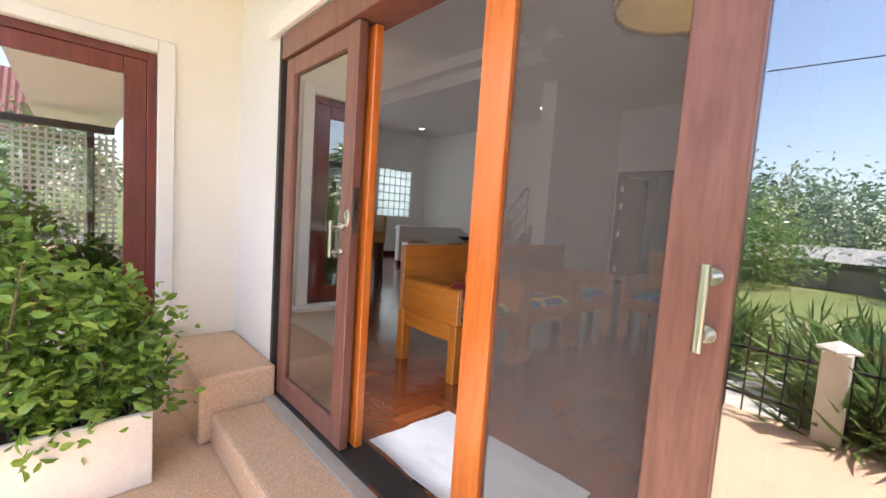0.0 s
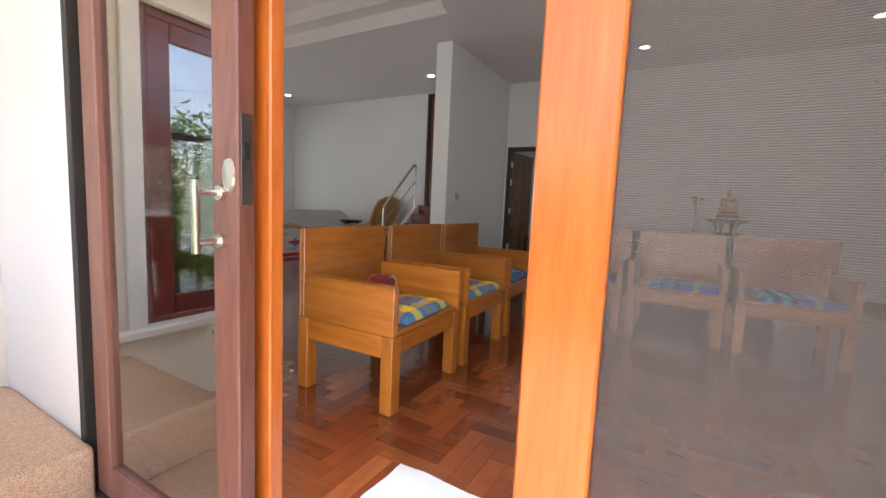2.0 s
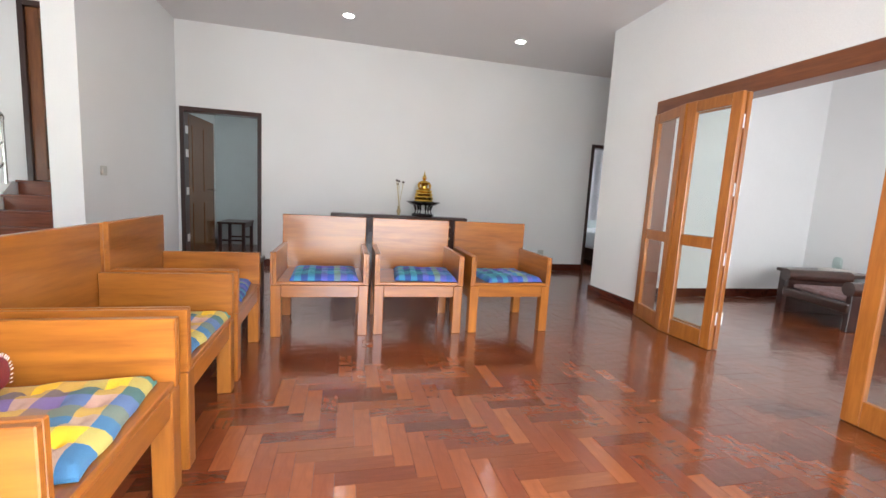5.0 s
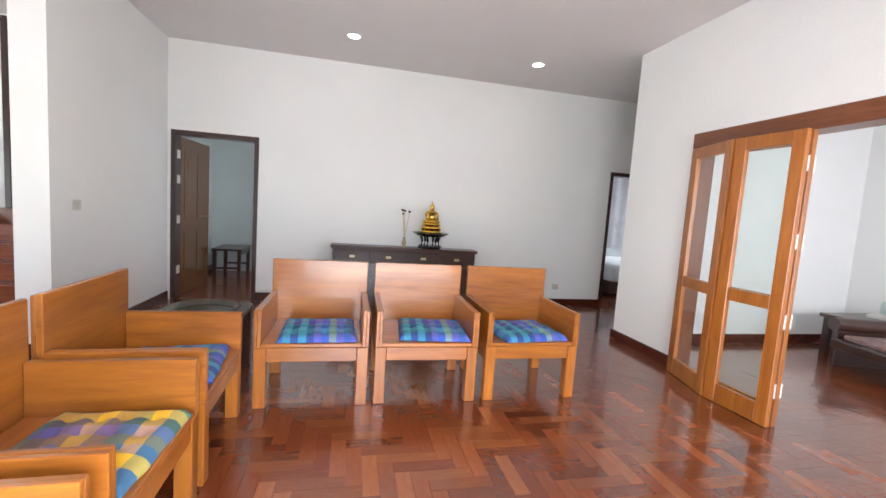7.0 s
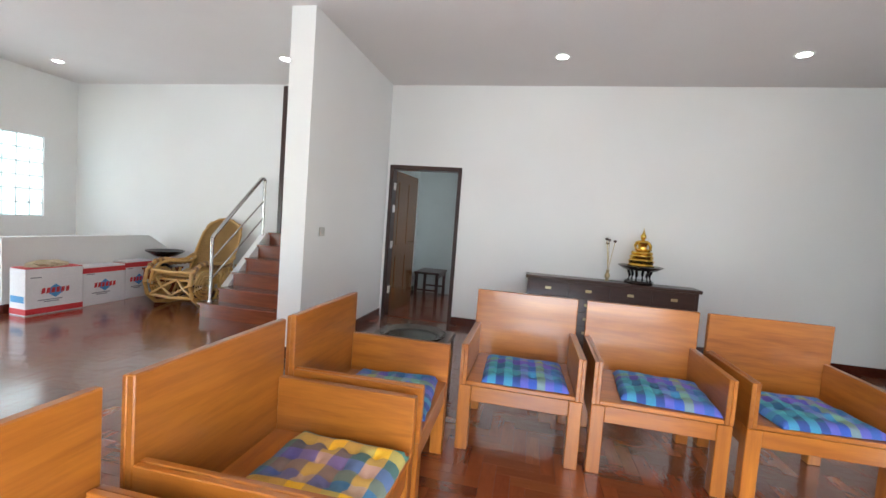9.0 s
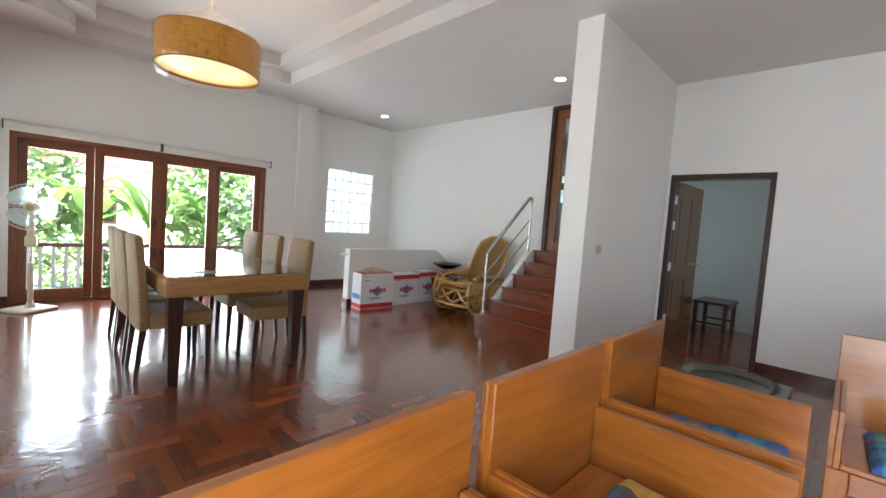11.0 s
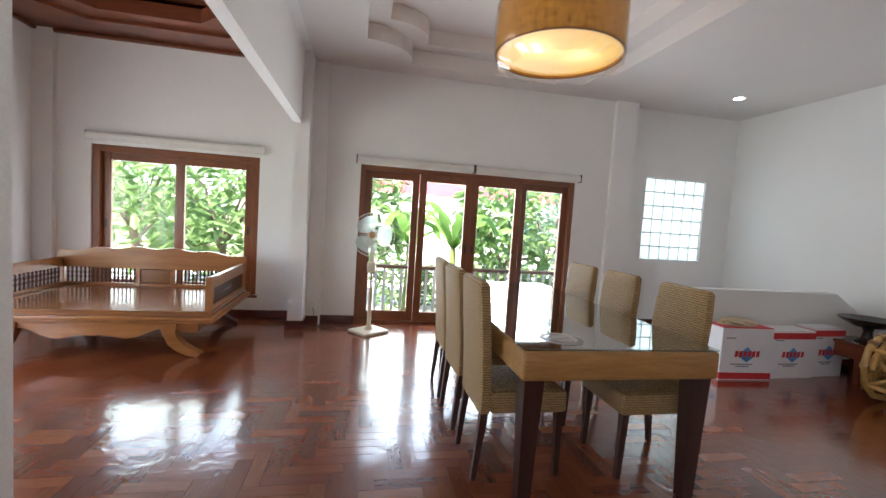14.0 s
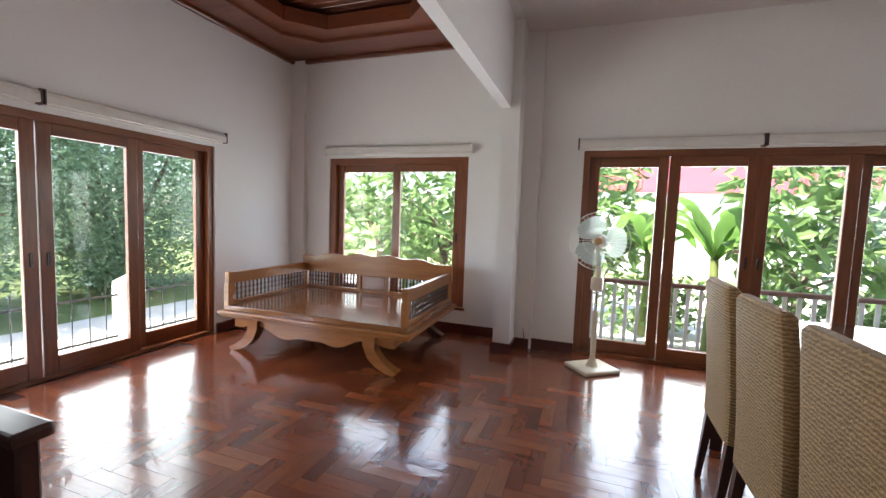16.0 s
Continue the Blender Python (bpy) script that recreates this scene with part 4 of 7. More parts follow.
for k, (x, y) in enumerate(((6.42, 1.72), (6.42, -0.40), (6.42, 4.84), (6.42, 8.22))):
    t = thing("downlight", "round recessed downlight, lit, in the ceiling", "ceiling light", pose(x, y, CEIL), "downlights")
    part("rim", lathe(bmesh.new(), [(0.058, 0.0), (0.058, -0.006), (0.078, -0.008), (0.08, 0.0)], 28), M_TRIM, t, "", True)
    part("lens", lathe(bmesh.new(), [(0.001, -0.0055), (0.056, -0.0055), (0.056, -0.001), (0.001, -0.001)], 24), M_LAMP, t, "glowing white lens")

# ---- dining area ----
def woven(name, c1, c2, sx=60, sz=90):
    m, n, l, b = nodes(name)
    vec = coords(n, l)
    w = n.new("ShaderNodeTexWave")
    w.bands_direction, w.wave_profile = "Z", "SIN"
    w.inputs["Scale"].default_value, w.inputs["Distortion"].default_value, w.inputs["Detail"].default_value = 24.0, 4.0, 2.0
    w.inputs["Detail Scale"].default_value = 3.0
    l.new(vec, w.inputs["Vector"])
    fine = noise_tex(n, l, coords(n, l, (sx, sx, sz)), 1.0, 4.0, 0.7)
    big = noise_tex(n, l, vec, 5.0)
    col = ramp(n, l, w.outputs["Fac"], [(0.1, tuple(0.8 * q for q in c1)), (0.5, c1), (0.9, c2)])
    col = mixed(n, l, 0.5, col, ramp(n, l, fine, [(0.3, (0.6, 0.58, 0.55)), (0.7, (1.25, 1.22, 1.18))]), "MULTIPLY")
    col = mixed(n, l, 0.3, col, ramp(n, l, big, [(0.3, (0.75, 0.73, 0.7)), (0.7, (1.15, 1.13, 1.1))]), "MULTIPLY")
    l.new(col, b.inputs["Base Color"])
    b.inputs["Roughness"].default_value = 0.6
    add = n.new("ShaderNodeMath")
    add.operation = "ADD"
    l.new(w.outputs["Fac"], add.inputs[0])
    l.new(fine, add.inputs[1])
    bumped(n, l, b, add.outputs[0], 0.45, 0.010)
    return m


M_WEAVE = woven("woven_seagrass", (0.30, 0.19, 0.080), (0.45, 0.30, 0.14))
M_RATTAN = wood("rattan_table_edge", (0.30, 0.145, 0.040), (0.44, 0.235, 0.075), "x", 0.45, 0.1, 1.4, 0.1)


def woven_chair():
    t = thing("dining_chair", "woven seagrass dining chair with tall back and dark legs", "chair", pose(0, 0, 0), "chairs round the dining table")
    # front towards -y
    bm, rows = bmesh.new(), 14
    sec = []
    for i in range(rows + 1):
        z = 0.36 + 0.655 * i / rows
        lean = 0.045 * max(0, (z - 0.45) / 0.6) ** 1.3
        w = 0.205 - 0.012 * max(0, (z - 0.88) / 0.14)
        th = 0.032
        cy = 0.215 + lean
        ring_ = []
        for a in range(16):
            c, s = math.cos(2 * math.pi * a / 16), math.sin(2 * math.pi * a / 16)
            ring_.append(bm.verts.new((w * math.copysign(abs(c) ** 0.28, c), cy + th * math.copysign(abs(s) ** 0.4, s), z)))
        sec.append(ring_)
    for a, b in zip(sec, sec[1:]):
        for k in range(16):
            bm.faces.new((a[k], a[(k + 1) % 16], b[(k + 1) % 16], b[k]))
    cap = [bm.verts.new((v.co.x * 0.93, 0.26 + (v.co.y - 0.26) * 0.5, v.co.z + 0.018)) for v in sec[-1]]
    for k in range(16):
        bm.faces.new((sec[-1][k], sec[-1][(k + 1) % 16], cap[(k + 1) % 16], cap[k]))
    bm.faces.new(cap)
    bm.faces.new(sec[0][::-1])
    part("backrest", bm, M_WEAVE, t, "", True)
    part("seat", box(-0.21, 0.21, -0.235, 0.19, 0.355, 0.475, 0.025, 3), M_WEAVE, t, "", True)
    for x in (-0.175, 0.175):
        for y, dy in ((-0.20, -0.01), (0.215, 0.035)):
            bm = bmesh.new()
            prism(bm, [(x - 0.02, y - 0.02), (x + 0.02, y - 0.02), (x + 0.02, y + 0.02), (x - 0.02, y + 0.02)], "z", 0, 0.36)
            for v in bm.verts:
                if v.co.z < 0.1:
                    v.co.x, v.co.y = x + (v.co.x - x) * 0.65, y + dy + (v.co.y - y) * 0.65
            part("leg", bm, M_DARK_Z, t, "dark tapered leg")
    return t


dc = woven_chair()
spots = [(2.81, 5.91, 90), (2.81, 6.43, 91), (2.82, 6.94, 89), (3.56, 5.85, -90), (3.56, 6.46, -91), (3.55, 6.98, -89)]
dc.matrix_basis = pose(spots[0][0], spots[0][1], 0, 0, 0, spots[0][2])
for x, y, a in spots[1:]:
    copy_thing(dc, pose(x, y, 0, 0, 0, a))

tb = thing("dining_table", "rattan-edged dining table with dark tapered legs", "table", pose(3.17, 6.48, 0))
part("tabletop", box(-0.51, 0.51, -1.05, 1.05, 0.635, 0.772, 0.018, 3), M_RATTAN, tb, "rattan wrapped top", True)
for x in (-0.44, 0.44):
    for y in (-0.98, 0.98):
        bm = prism(bmesh.new(), [(x - 0.048, y - 0.048), (x + 0.048, y - 0.048), (x + 0.048, y + 0.048), (x - 0.048, y + 0.048)], "z", 0, 0.636)
        for v in bm.verts:
            if v.co.z < 0.1:
                v.co.x, v.co.y = x + (v.co.x - x) * 0.62, y + (v.co.y - y) * 0.62
        part("leg", bm, M_DARK_Z, tb, "dark tapered leg")
M_TOPGLASS, _n, _l, _b = nodes("table_glass")
_n.remove(_b)
_g = _n.new("ShaderNodeBsdfGlossy")
_g.inputs["Roughness"].default_value = 0.01
_tr = _n.new("ShaderNodeBsdfTransparent")
_tr.inputs[0].default_value = (0.80, 0.87, 0.83, 1)
_f, _mx, _ad = _n.new("ShaderNodeLayerWeight"), _n.new("ShaderNodeMixShader"), _n.new("ShaderNodeMath")
_f.inputs[0].default_value = 0.5
_ad.operation, _ad.use_clamp, _ad.inputs[1].default_value = "POWER", True, 1.25
_l.new(_f.outputs["Facing"], _ad.inputs[0])
_l.new(_ad.outputs[0], _mx.inputs[0])
_l.new(_tr.outputs[0], _mx.inputs[1])
_l.new(_g.outputs[0], _mx.inputs[2])
_l.new(_mx.outputs[0], _n["Material Output"].inputs[0])
g = part("glass_sheet", box(-0.505, 0.505, -1.045, 1.045, 0.774, 0.784, 0.003), M_TOPGLASS, tb, "clear glass sheet on top")
g.visible_shadow = False

# round printed sticker on the glass
M_STICK = mottled("faded_white_print", (0.50, 0.47, 0.45), (0.60, 0.57, 0.54), 0.5, 12, 90, 0.05)
M_STICKG = mottled("faded_grey_print", (0.30, 0.28, 0.27), (0.38, 0.36, 0.34), 0.5, 12, 90, 0.05)
M_STICK.node_tree.nodes["Principled BSDF"].inputs["Alpha"].default_value = 0.45
M_STICKG.node_tree.nodes["Principled BSDF"].inputs["Alpha"].default_value = 0.5
stk = thing("round_sticker", "faded round white sticker on the glass table top", "sticker", pose(2.92, 5.60, 0.7845, 0, 0, 20) @ Matrix.Diagonal((0.74, 0.74, 1.0, 1.0)))
part("ring", lathe(bmesh.new(), [(0.105, 0.0), (0.145, 0.0), (0.145, 0.0008), (0.105, 0.0008), (0.105, 0.0)], 40, caps=False), M_STICK, stk, "pale printed ring")
part("disc", lathe(bmesh.new(), [(0.001, 0.0), (0.088, 0.0), (0.088, 0.0008), (0.001, 0.0008)], 36), M_STICK, stk, "pale printed disc")
part("bar", box(-0.07, 0.07, -0.012, 0.012, 0.0009, 0.0014), M_STICKG, stk, "grey printed bar")

# pendant drum lamp
def shade_cloth():
    m, n, l, b = nodes("amber_linen_shade")
    warp = noise_tex(n, l, coords(n, l, (7, 7, 46)), 1.6, 5.0, 0.75)
    weft = noise_tex(n, l, coords(n, l, (46, 46, 5)), 1.6, 5.0, 0.75)
    tones = [(0.36, (0.15, 0.055, 0.006)), (0.64, (0.52, 0.24, 0.030))]
    c = mixed(n, l, 0.5, ramp(n, l, warp, tones), ramp(n, l, weft, tones))
    l.new(c, b.inputs["Base Color"])
    l.new(c, b.inputs["Emission Color"])
    b.inputs["Roughness"].default_value, b.inputs["Emission Strength"].default_value = 0.8, 0.05
    return m


def lit_diffuser():
    """Cream cloth lit by two bulbs above it."""
    m, n, l, b = nodes("lit_shade_diffuser")
    b.inputs["Base Color"].default_value = (0.62, 0.44, 0.14, 1)
    vec, spots = coords(n, l), []
    for dx in (-0.14, 0.14):
        mp, g = n.new("ShaderNodeMapping"), n.new("ShaderNodeTexGradient")
        mp.inputs["Location"].default_value, mp.inputs["Scale"].default_value = (dx * 2.6, 0.12, -2.44 * 2.6), (2.6, 2.6, 2.6)
        g.gradient_type = "SPHERICAL"
        l.new(vec, mp.inputs[0])
        l.new(mp.outputs[0], g.inputs[0])
        spots.append(g.outputs["Fac"])
    top = n.new("ShaderNodeMath")
    top.operation = "MAXIMUM"
    l.new(spots[0], top.inputs[0])
    l.new(spots[1], top.inputs[1])
    c = ramp(n, l, top.outputs[0], [(0.0, (0.50, 0.25, 0.045)), (0.4, (0.66, 0.37, 0.08)), (0.7, (0.95, 0.62, 0.17)), (0.95, (1.3, 1.0, 0.42))])
    l.new(mixed(n, l, 0.3, c, ramp(n, l, noise_tex(n, l, vec, 7.0, 2.0), [(0.35, (0.7, 0.65, 0.55)), (0.65, (1.15, 1.12, 1.0))]), "MULTIPLY"), b.inputs["Emission Color"])
    b.inputs["Emission Strength"].default_value = 0.125
    return m


def plastic_film():
    m, n, l, b = nodes("clear_plastic_film")
    n.remove(b)
    g, d, tr = n.new("ShaderNodeBsdfGlossy"), n.new("ShaderNodeBsdfTranslucent"), n.new("ShaderNodeBsdfTransparent")
    haze, mx, f = n.new("ShaderNodeMixShader"), n.new("ShaderNodeMixShader"), n.new("ShaderNodeLayerWeight")
    g.inputs["Roughness"].default_value = 0.15
    d.inputs[0].default_value = (0.85, 0.82, 0.74, 1)
    haze.inputs[0].default_value = 0.05
    f.inputs[0].default_value = 0.10
    l.new(tr.outputs[0], haze.inputs[1])
    l.new(d.outputs[0], haze.inputs[2])
    l.new(f.outputs["Facing"], mx.inputs[0])
    l.new(haze.outputs[0], mx.inputs[1])
    l.new(g.outputs[0], mx.inputs[2])
    l.new(mx.outputs[0], n["Material Output"].inputs[0])
    return m


M_SHADE, M_SHADEIN, M_FOIL = shade_cloth(), lit_diffuser(), plastic_film()
M_RIM = mottled("brown_shade_binding", (0.16, 0.07, 0.02), (0.22, 0.10, 0.03), 0.7, 20, 90, 0.1)


def pendant(x, y, top):
    pl = thing("pendant_lamp", "drum pendant lamp in amber fabric, lit, still in film", "pendant lamp", pose(x, y, 0), "drum pendant lamps")
    part("shade", lathe(bmesh.new(), [(0.391, 2.424), (0.398, 2.424), (0.398, 2.704), (0.391, 2.704), (0.391, 2.424)], 48, caps=False), M_SHADE, pl, "amber woven fabric drum", True)
    for z in (2.415, 2.704):
        part("binding", lathe(bmesh.new(), [(0.389, z), (0.4005, z), (0.4005, z + 0.009), (0.389, z + 0.009), (0.389, z)], 48, caps=False), M_RIM, pl, "brown stitched binding", True)
    part("diffuser", lathe(bmesh.new(), [(0.01, 2.435), (0.388, 2.435), (0.388, 2.44), (0.01, 2.44)], 40), M_SHADEIN, pl, "glowing cream diffuser")
    part("cord", tube(bmesh.new(), [(0, 0, 2.70), (0, 0, top)], 0.006, 8), M_TRIM, pl)
    part("canopy", lathe(bmesh.new(), [(0.01, top - 0.05), (0.06, top - 0.045), (0.07, top), (0.01, top)], 24), M_TRIM, pl, "", True)
    for k in range(3):
        a = 2 * math.pi * k / 3
        part("spoke", tube(bmesh.new(), [(0.39 * math.cos(a), 0.39 * math.sin(a), 2.70), (0, 0, 2.72)], 0.004, 6), M_STEEL, pl)
    bm, prev = bmesh.new(), None
    for i, z in enumerate((2.345, 2.37, 2.44, 2.57, 2.71, 2.76, 2.83, 2.92, 3.0)):
        r = (0.30, 0.385, 0.408, 0.410, 0.408, 0.36, 0.20, 0.07, 0.02)[i]
        loop = []
        for k in range(64):
            a = 2 * math.pi * k / 64
            c, q = math.cos(a), math.sin(a)
            fold = 0.010 * noise.noise((c * 3, q * 3, z * 4)) + (0.022 * noise.noise((c * 9, q * 9, z)) if i in (0, 1, 5, 6) else 0.003 * noise.noise((c * 14, q * 14, z * 2)))
            loop.append(bm.verts.new(((r + fold) * c, (r + fold) * q, z + 0.03 * noise.noise((c * 4, q * 4, 3 + x)) * (1.0 if i < 2 else 0.3))))
        if prev:
            for k in range(64):
                bm.faces.new((prev[k], prev[(k + 1) % 64], loop[(k + 1) % 64], loop[k]))
        prev = loop
    part("plastic_wrap", bm, M_FOIL, pl, "crinkled clear plastic wrap").visible_shadow = False
    bulb = new("pendant_bulb", bpy.data.lights.new("pendant_bulb", "POINT"))
    bulb.data.energy, bulb.data.color, bulb.data.shadow_soft_size = 1.3, (1.0, 0.72, 0.38), 0.12
    bulb.location = (x, y, 2.60)


pendant(3.105, 6.30, CEIL + 0.32)
pendant(2.94, 1.38, CEIL)

# pedestal fan, at rest
M_CREAM = mottled("cream_plastic", (0.62, 0.54, 0.38), (0.72, 0.64, 0.47), 0.4, 6, 90, 0.03)
M_BLADE, _n, _l, _b = nodes("smoky_blue_blade")
_l.new(ramp(_n, _l, noise_tex(_n, _l, coords(_n, _l), 8.0), [(0.3, (0.58, 0.68, 0.64)), (0.7, (0.68, 0.78, 0.74))]), _b.inputs["Base Color"])
_b.inputs["Roughness"].default_value, _b.inputs["Alpha"].default_value = 0.3, 0.6
_b.inputs["Transmission Weight"].default_value = 0.3
M_WIRE = mottled("pale_wire", (0.68, 0.70, 0.66), (0.76, 0.78, 0.74), 0.4, 10, 90, 0.02)
fan = thing("pedestal_fan", "cream pedestal fan with wire guard standing before the doors", "fan", pose(2.06, 8.52, 0, 0, 0, -8))
part("base", box(-0.18, 0.18, -0.155, 0.155, 0.0, 0.035, 0.015, 3), M_CREAM, fan, "", True).rotation_euler = (0, 0, radians(46))
part("boss", lathe(bmesh.new(), [(0.01, 0.03), (0.055, 0.033), (0.04, 0.06), (0.028, 0.09), (0.01, 0.09)], 20), M_CREAM, fan, "", True)
part("pole", tube(bmesh.new(), [(0, 0, 0.05), (0, 0, 0.52)], 0.024, 14), M_CREAM, fan, "", True)
part("inner_pole", tube(bmesh.new(), [(0, 0, 0.5), (0, 0, 0.72)], 0.014, 12), M_STEEL, fan, "steel telescopic tube", True)
part("control_box", box(-0.048, 0.048, -0.055, 0.04, 0.70, 0.82, 0.018, 3), M_CREAM, fan, "", True)
part("neck", tube(bmesh.new(), [(0, 0, 0.81), (0, 0.01, 0.95), (0, 0.03, 1.08)], 0.030, 12, r1=0.02), M_CREAM, fan, "", True)
motor = part("motor", lathe(bmesh.new(), [(0.01, -0.02), (0.055, -0.015), (0.065, 0.03), (0.055, 0.10), (0.03, 0.13), (0.005, 0.135)], 20), M_CREAM, fan, "rounded motor housing", True)
motor.matrix_basis = pose(0, -0.02, 1.125, -90, 0, 0)
hub = part("hub", lathe(bmesh.new(), [(0.005, 0), (0.038, 0.004), (0.04, 0.02), (0.03, 0.045), (0.005, 0.05)], 18), mottled("amber_hub", (0.45, 0.24, 0.10), (0.55, 0.32, 0.14), 0.35, 10, 60, 0.02), fan, "amber hub cap", True)
hub.matrix_basis = pose(0, -0.04, 1.125, 90, 0, 0)
for k in range(3):
    bm = bmesh.new()
    grid = []
    for i in range(7):
        r = 0.035 + 0.18 * i / 6
        half = radians(20 + 34 * math.sin(math.pi * (i + 0.8) / 7.6))
        row = []
        for j in range(6):
            a = radians(120 * k) + half * (2 * j / 5 - 1)
            row.append(bm.verts.new((r * math.cos(a), -0.055 + 0.022 * (2 * j / 5 - 1), 1.125 + r * math.sin(a))))
        grid.append(row)
    for i in range(6):
        for j in range(5):
            bm.faces.new((grid[i][j], grid[i][j + 1], grid[i + 1][j + 1], grid[i + 1][j]))
    bmesh.ops.solidify(bm, geom=bm.faces[:], thickness=0.003)
    part("blade", bm, M_BLADE, fan, "smoky translucent blade", True)
cage = bmesh.new()
for s in (-1, 1):
    for k in range(40):
        a = 2 * math.pi * k / 40
        tube(cage, [(r * math.cos(a), -0.055 + s * d, 1.125 + r * math.sin(a)) for r, d in ((0.04, 0.055), (0.15, 0.052), (0.22, 0.03), (0.245, 0.004))], 0.0011, 4)
tube(cage, [(0.245 * math.cos(2 * math.pi * k / 40), -0.055, 1.125 + 0.245 * math.sin(2 * math.pi * k / 40)) for k in range(40)], 0.004, 6, True)
tube(cage, [(0.12 * math.cos(2 * math.pi * k / 32), -0.108, 1.125 + 0.12 * math.sin(2 * math.pi * k / 32)) for k in range(32)], 0.0015, 4, True)
part("guard", cage, M_WIRE, fan, "round wire guard", True)

fc = thing("fan_cable", "thin dark cable lying on the floor behind the fan", "cable", pose(0, 0, 0))
part("cable", tube(bmesh.new(), [(2.0, 8.6, 0.004), (1.85, 8.72, 0.004), (1.7, 8.66, 0.004), (1.58, 8.74, 0.004), (1.5, 8.70, 0.004), (1.44, 8.80, 0.01), (1.40, 8.845, 0.2)], 0.004, 6), M_BLACK, fc, "", True)
so = thing("wall_socket", "white socket low on the pilaster", "socket", pose(1.40, 8.86, 0.22))
part("plate", box(-0.04, 0.04, -0.008, 0, -0.055, 0.055, 0.003), M_TRIM, so)

# ---- stairs and the corner beyond ----
stair = thing("staircase", "short flight of dark red timber steps", "stairs", pose(0, 0, 0), kind="structure")
STEP = 1.0 / 6
for k in range(6):
    x0 = 6.14 if k == 0 else 6.27 + (k - 1) * 0.235 + 0.03
    part("riser", box(x0, 7.30, 4.06, 5.50 if k else 5.62, k * STEP, (k + 1) * STEP - 0.028), M_STAIR, stair)
    part("tread", box(x0 - 0.02, 7.30, 4.055, 5.515 if k else 5.64, (k + 1) * STEP - 0.028, (k + 1) * STEP, 0.006, 2), M_STAIR, stair, "polished tread with rounded nosing")
sw = bmesh.new()
prism(sw, [(6.45, 0.0), (7.30, 0.0), (7.30, 0.98), (7.18, 0.98), (6.45, 0.33)], "y", 5.516, 5.60)
structure("wall_stair_side", sw, M_WALL, "white wall closing the side of the stairs", "wall")
rail = thing("stair_railing", "polished steel tube railing beside the stairs", "railing", pose(0, 0, 0))
pb, pt = Vector((6.25, 5.58, STEP)), Vector((6.25, 5.58, 0.93))
qb, qt = Vector((7.16, 5.56, 0.9)), Vector((7.16, 5.56, 1.70))
part("lower_post", tube(bmesh.new(), [pb, pt], 0.021, 14), M_STEEL, rail, "", True)
part("flange", lathe(bmesh.new(), [(0.01, 0), (0.045, 0), (0.04, 0.012), (0.01, 0.014)], 18, pb), M_STEEL, rail, "", True)
part("upper_post", tube(bmesh.new(), [qb, qt], 0.018, 14), M_STEEL, rail, "", True)
part("handrail", tube(bmesh.new(), [pt, pt + Vector((0.02, 0, 0.03)), qt - Vector((0.07, 0, -0.035)), qt + Vector((-0.03, 0, 0.045)), qt + Vector((0, 0, 0.02)), qt - Vector((0, 0, 0.02))], 0.024, 14), M_STEEL, rail, "", True)
for d in (0.26, 0.50):
    part("mid_rail", tube(bmesh.new(), [pt - Vector((0, 0, d)), qt - Vector((0, 0, d))], 0.011, 10), M_STEEL, rail, "", True)

hw = bmesh.new()
prism(hw, [(5.28, 0.0), (7.30, 0.0), (7.30, 0.64), (7.00, 0.82), (5.28, 0.82)], "y", 7.30, 7.42)
structure("wall_half", hw, M_WALL, "low white wall screening the corner", "low wall")
structure("baseboard_half", bx(bx(bmesh.new(), 5.26, 5.28, 7.28, 7.42, 0, 0.1, 0.003), 5.28, 7.27, 7.282, 7.30, 0, 0.1, 0.003), M_SKIRT, "dark red skirting of the low wall", "skirting board")
hk = thing("wall_hook", "small steel rail end on the low wall", "hook", pose(5.28, 7.36, 0.74))
part("bar", tube(bmesh.new(), [(0.0, 0, 0), (-0.05, 0, 0.0), (-0.09, 0, 0.015)], 0.012, 10), M_STEEL, hk, "", True)

M_CARTON = mottled("white_carton", (0.72, 0.72, 0.75), (0.80, 0.80, 0.83), 0.6, 5, 60, 0.05)
M_RED = mottled("red_print", (0.55, 0.03, 0.04), (0.64, 0.05, 0.06), 0.5, 6, 80, 0.02)
M_BLUE = mottled("blue_print", (0.06, 0.28, 0.58), (0.09, 0.34, 0.66), 0.5, 6, 80, 0.02)
M_INK = mottled("grey_print", (0.25, 0.26, 0.30), (0.32, 0.33, 0.37), 0.6, 6, 80, 0.02)


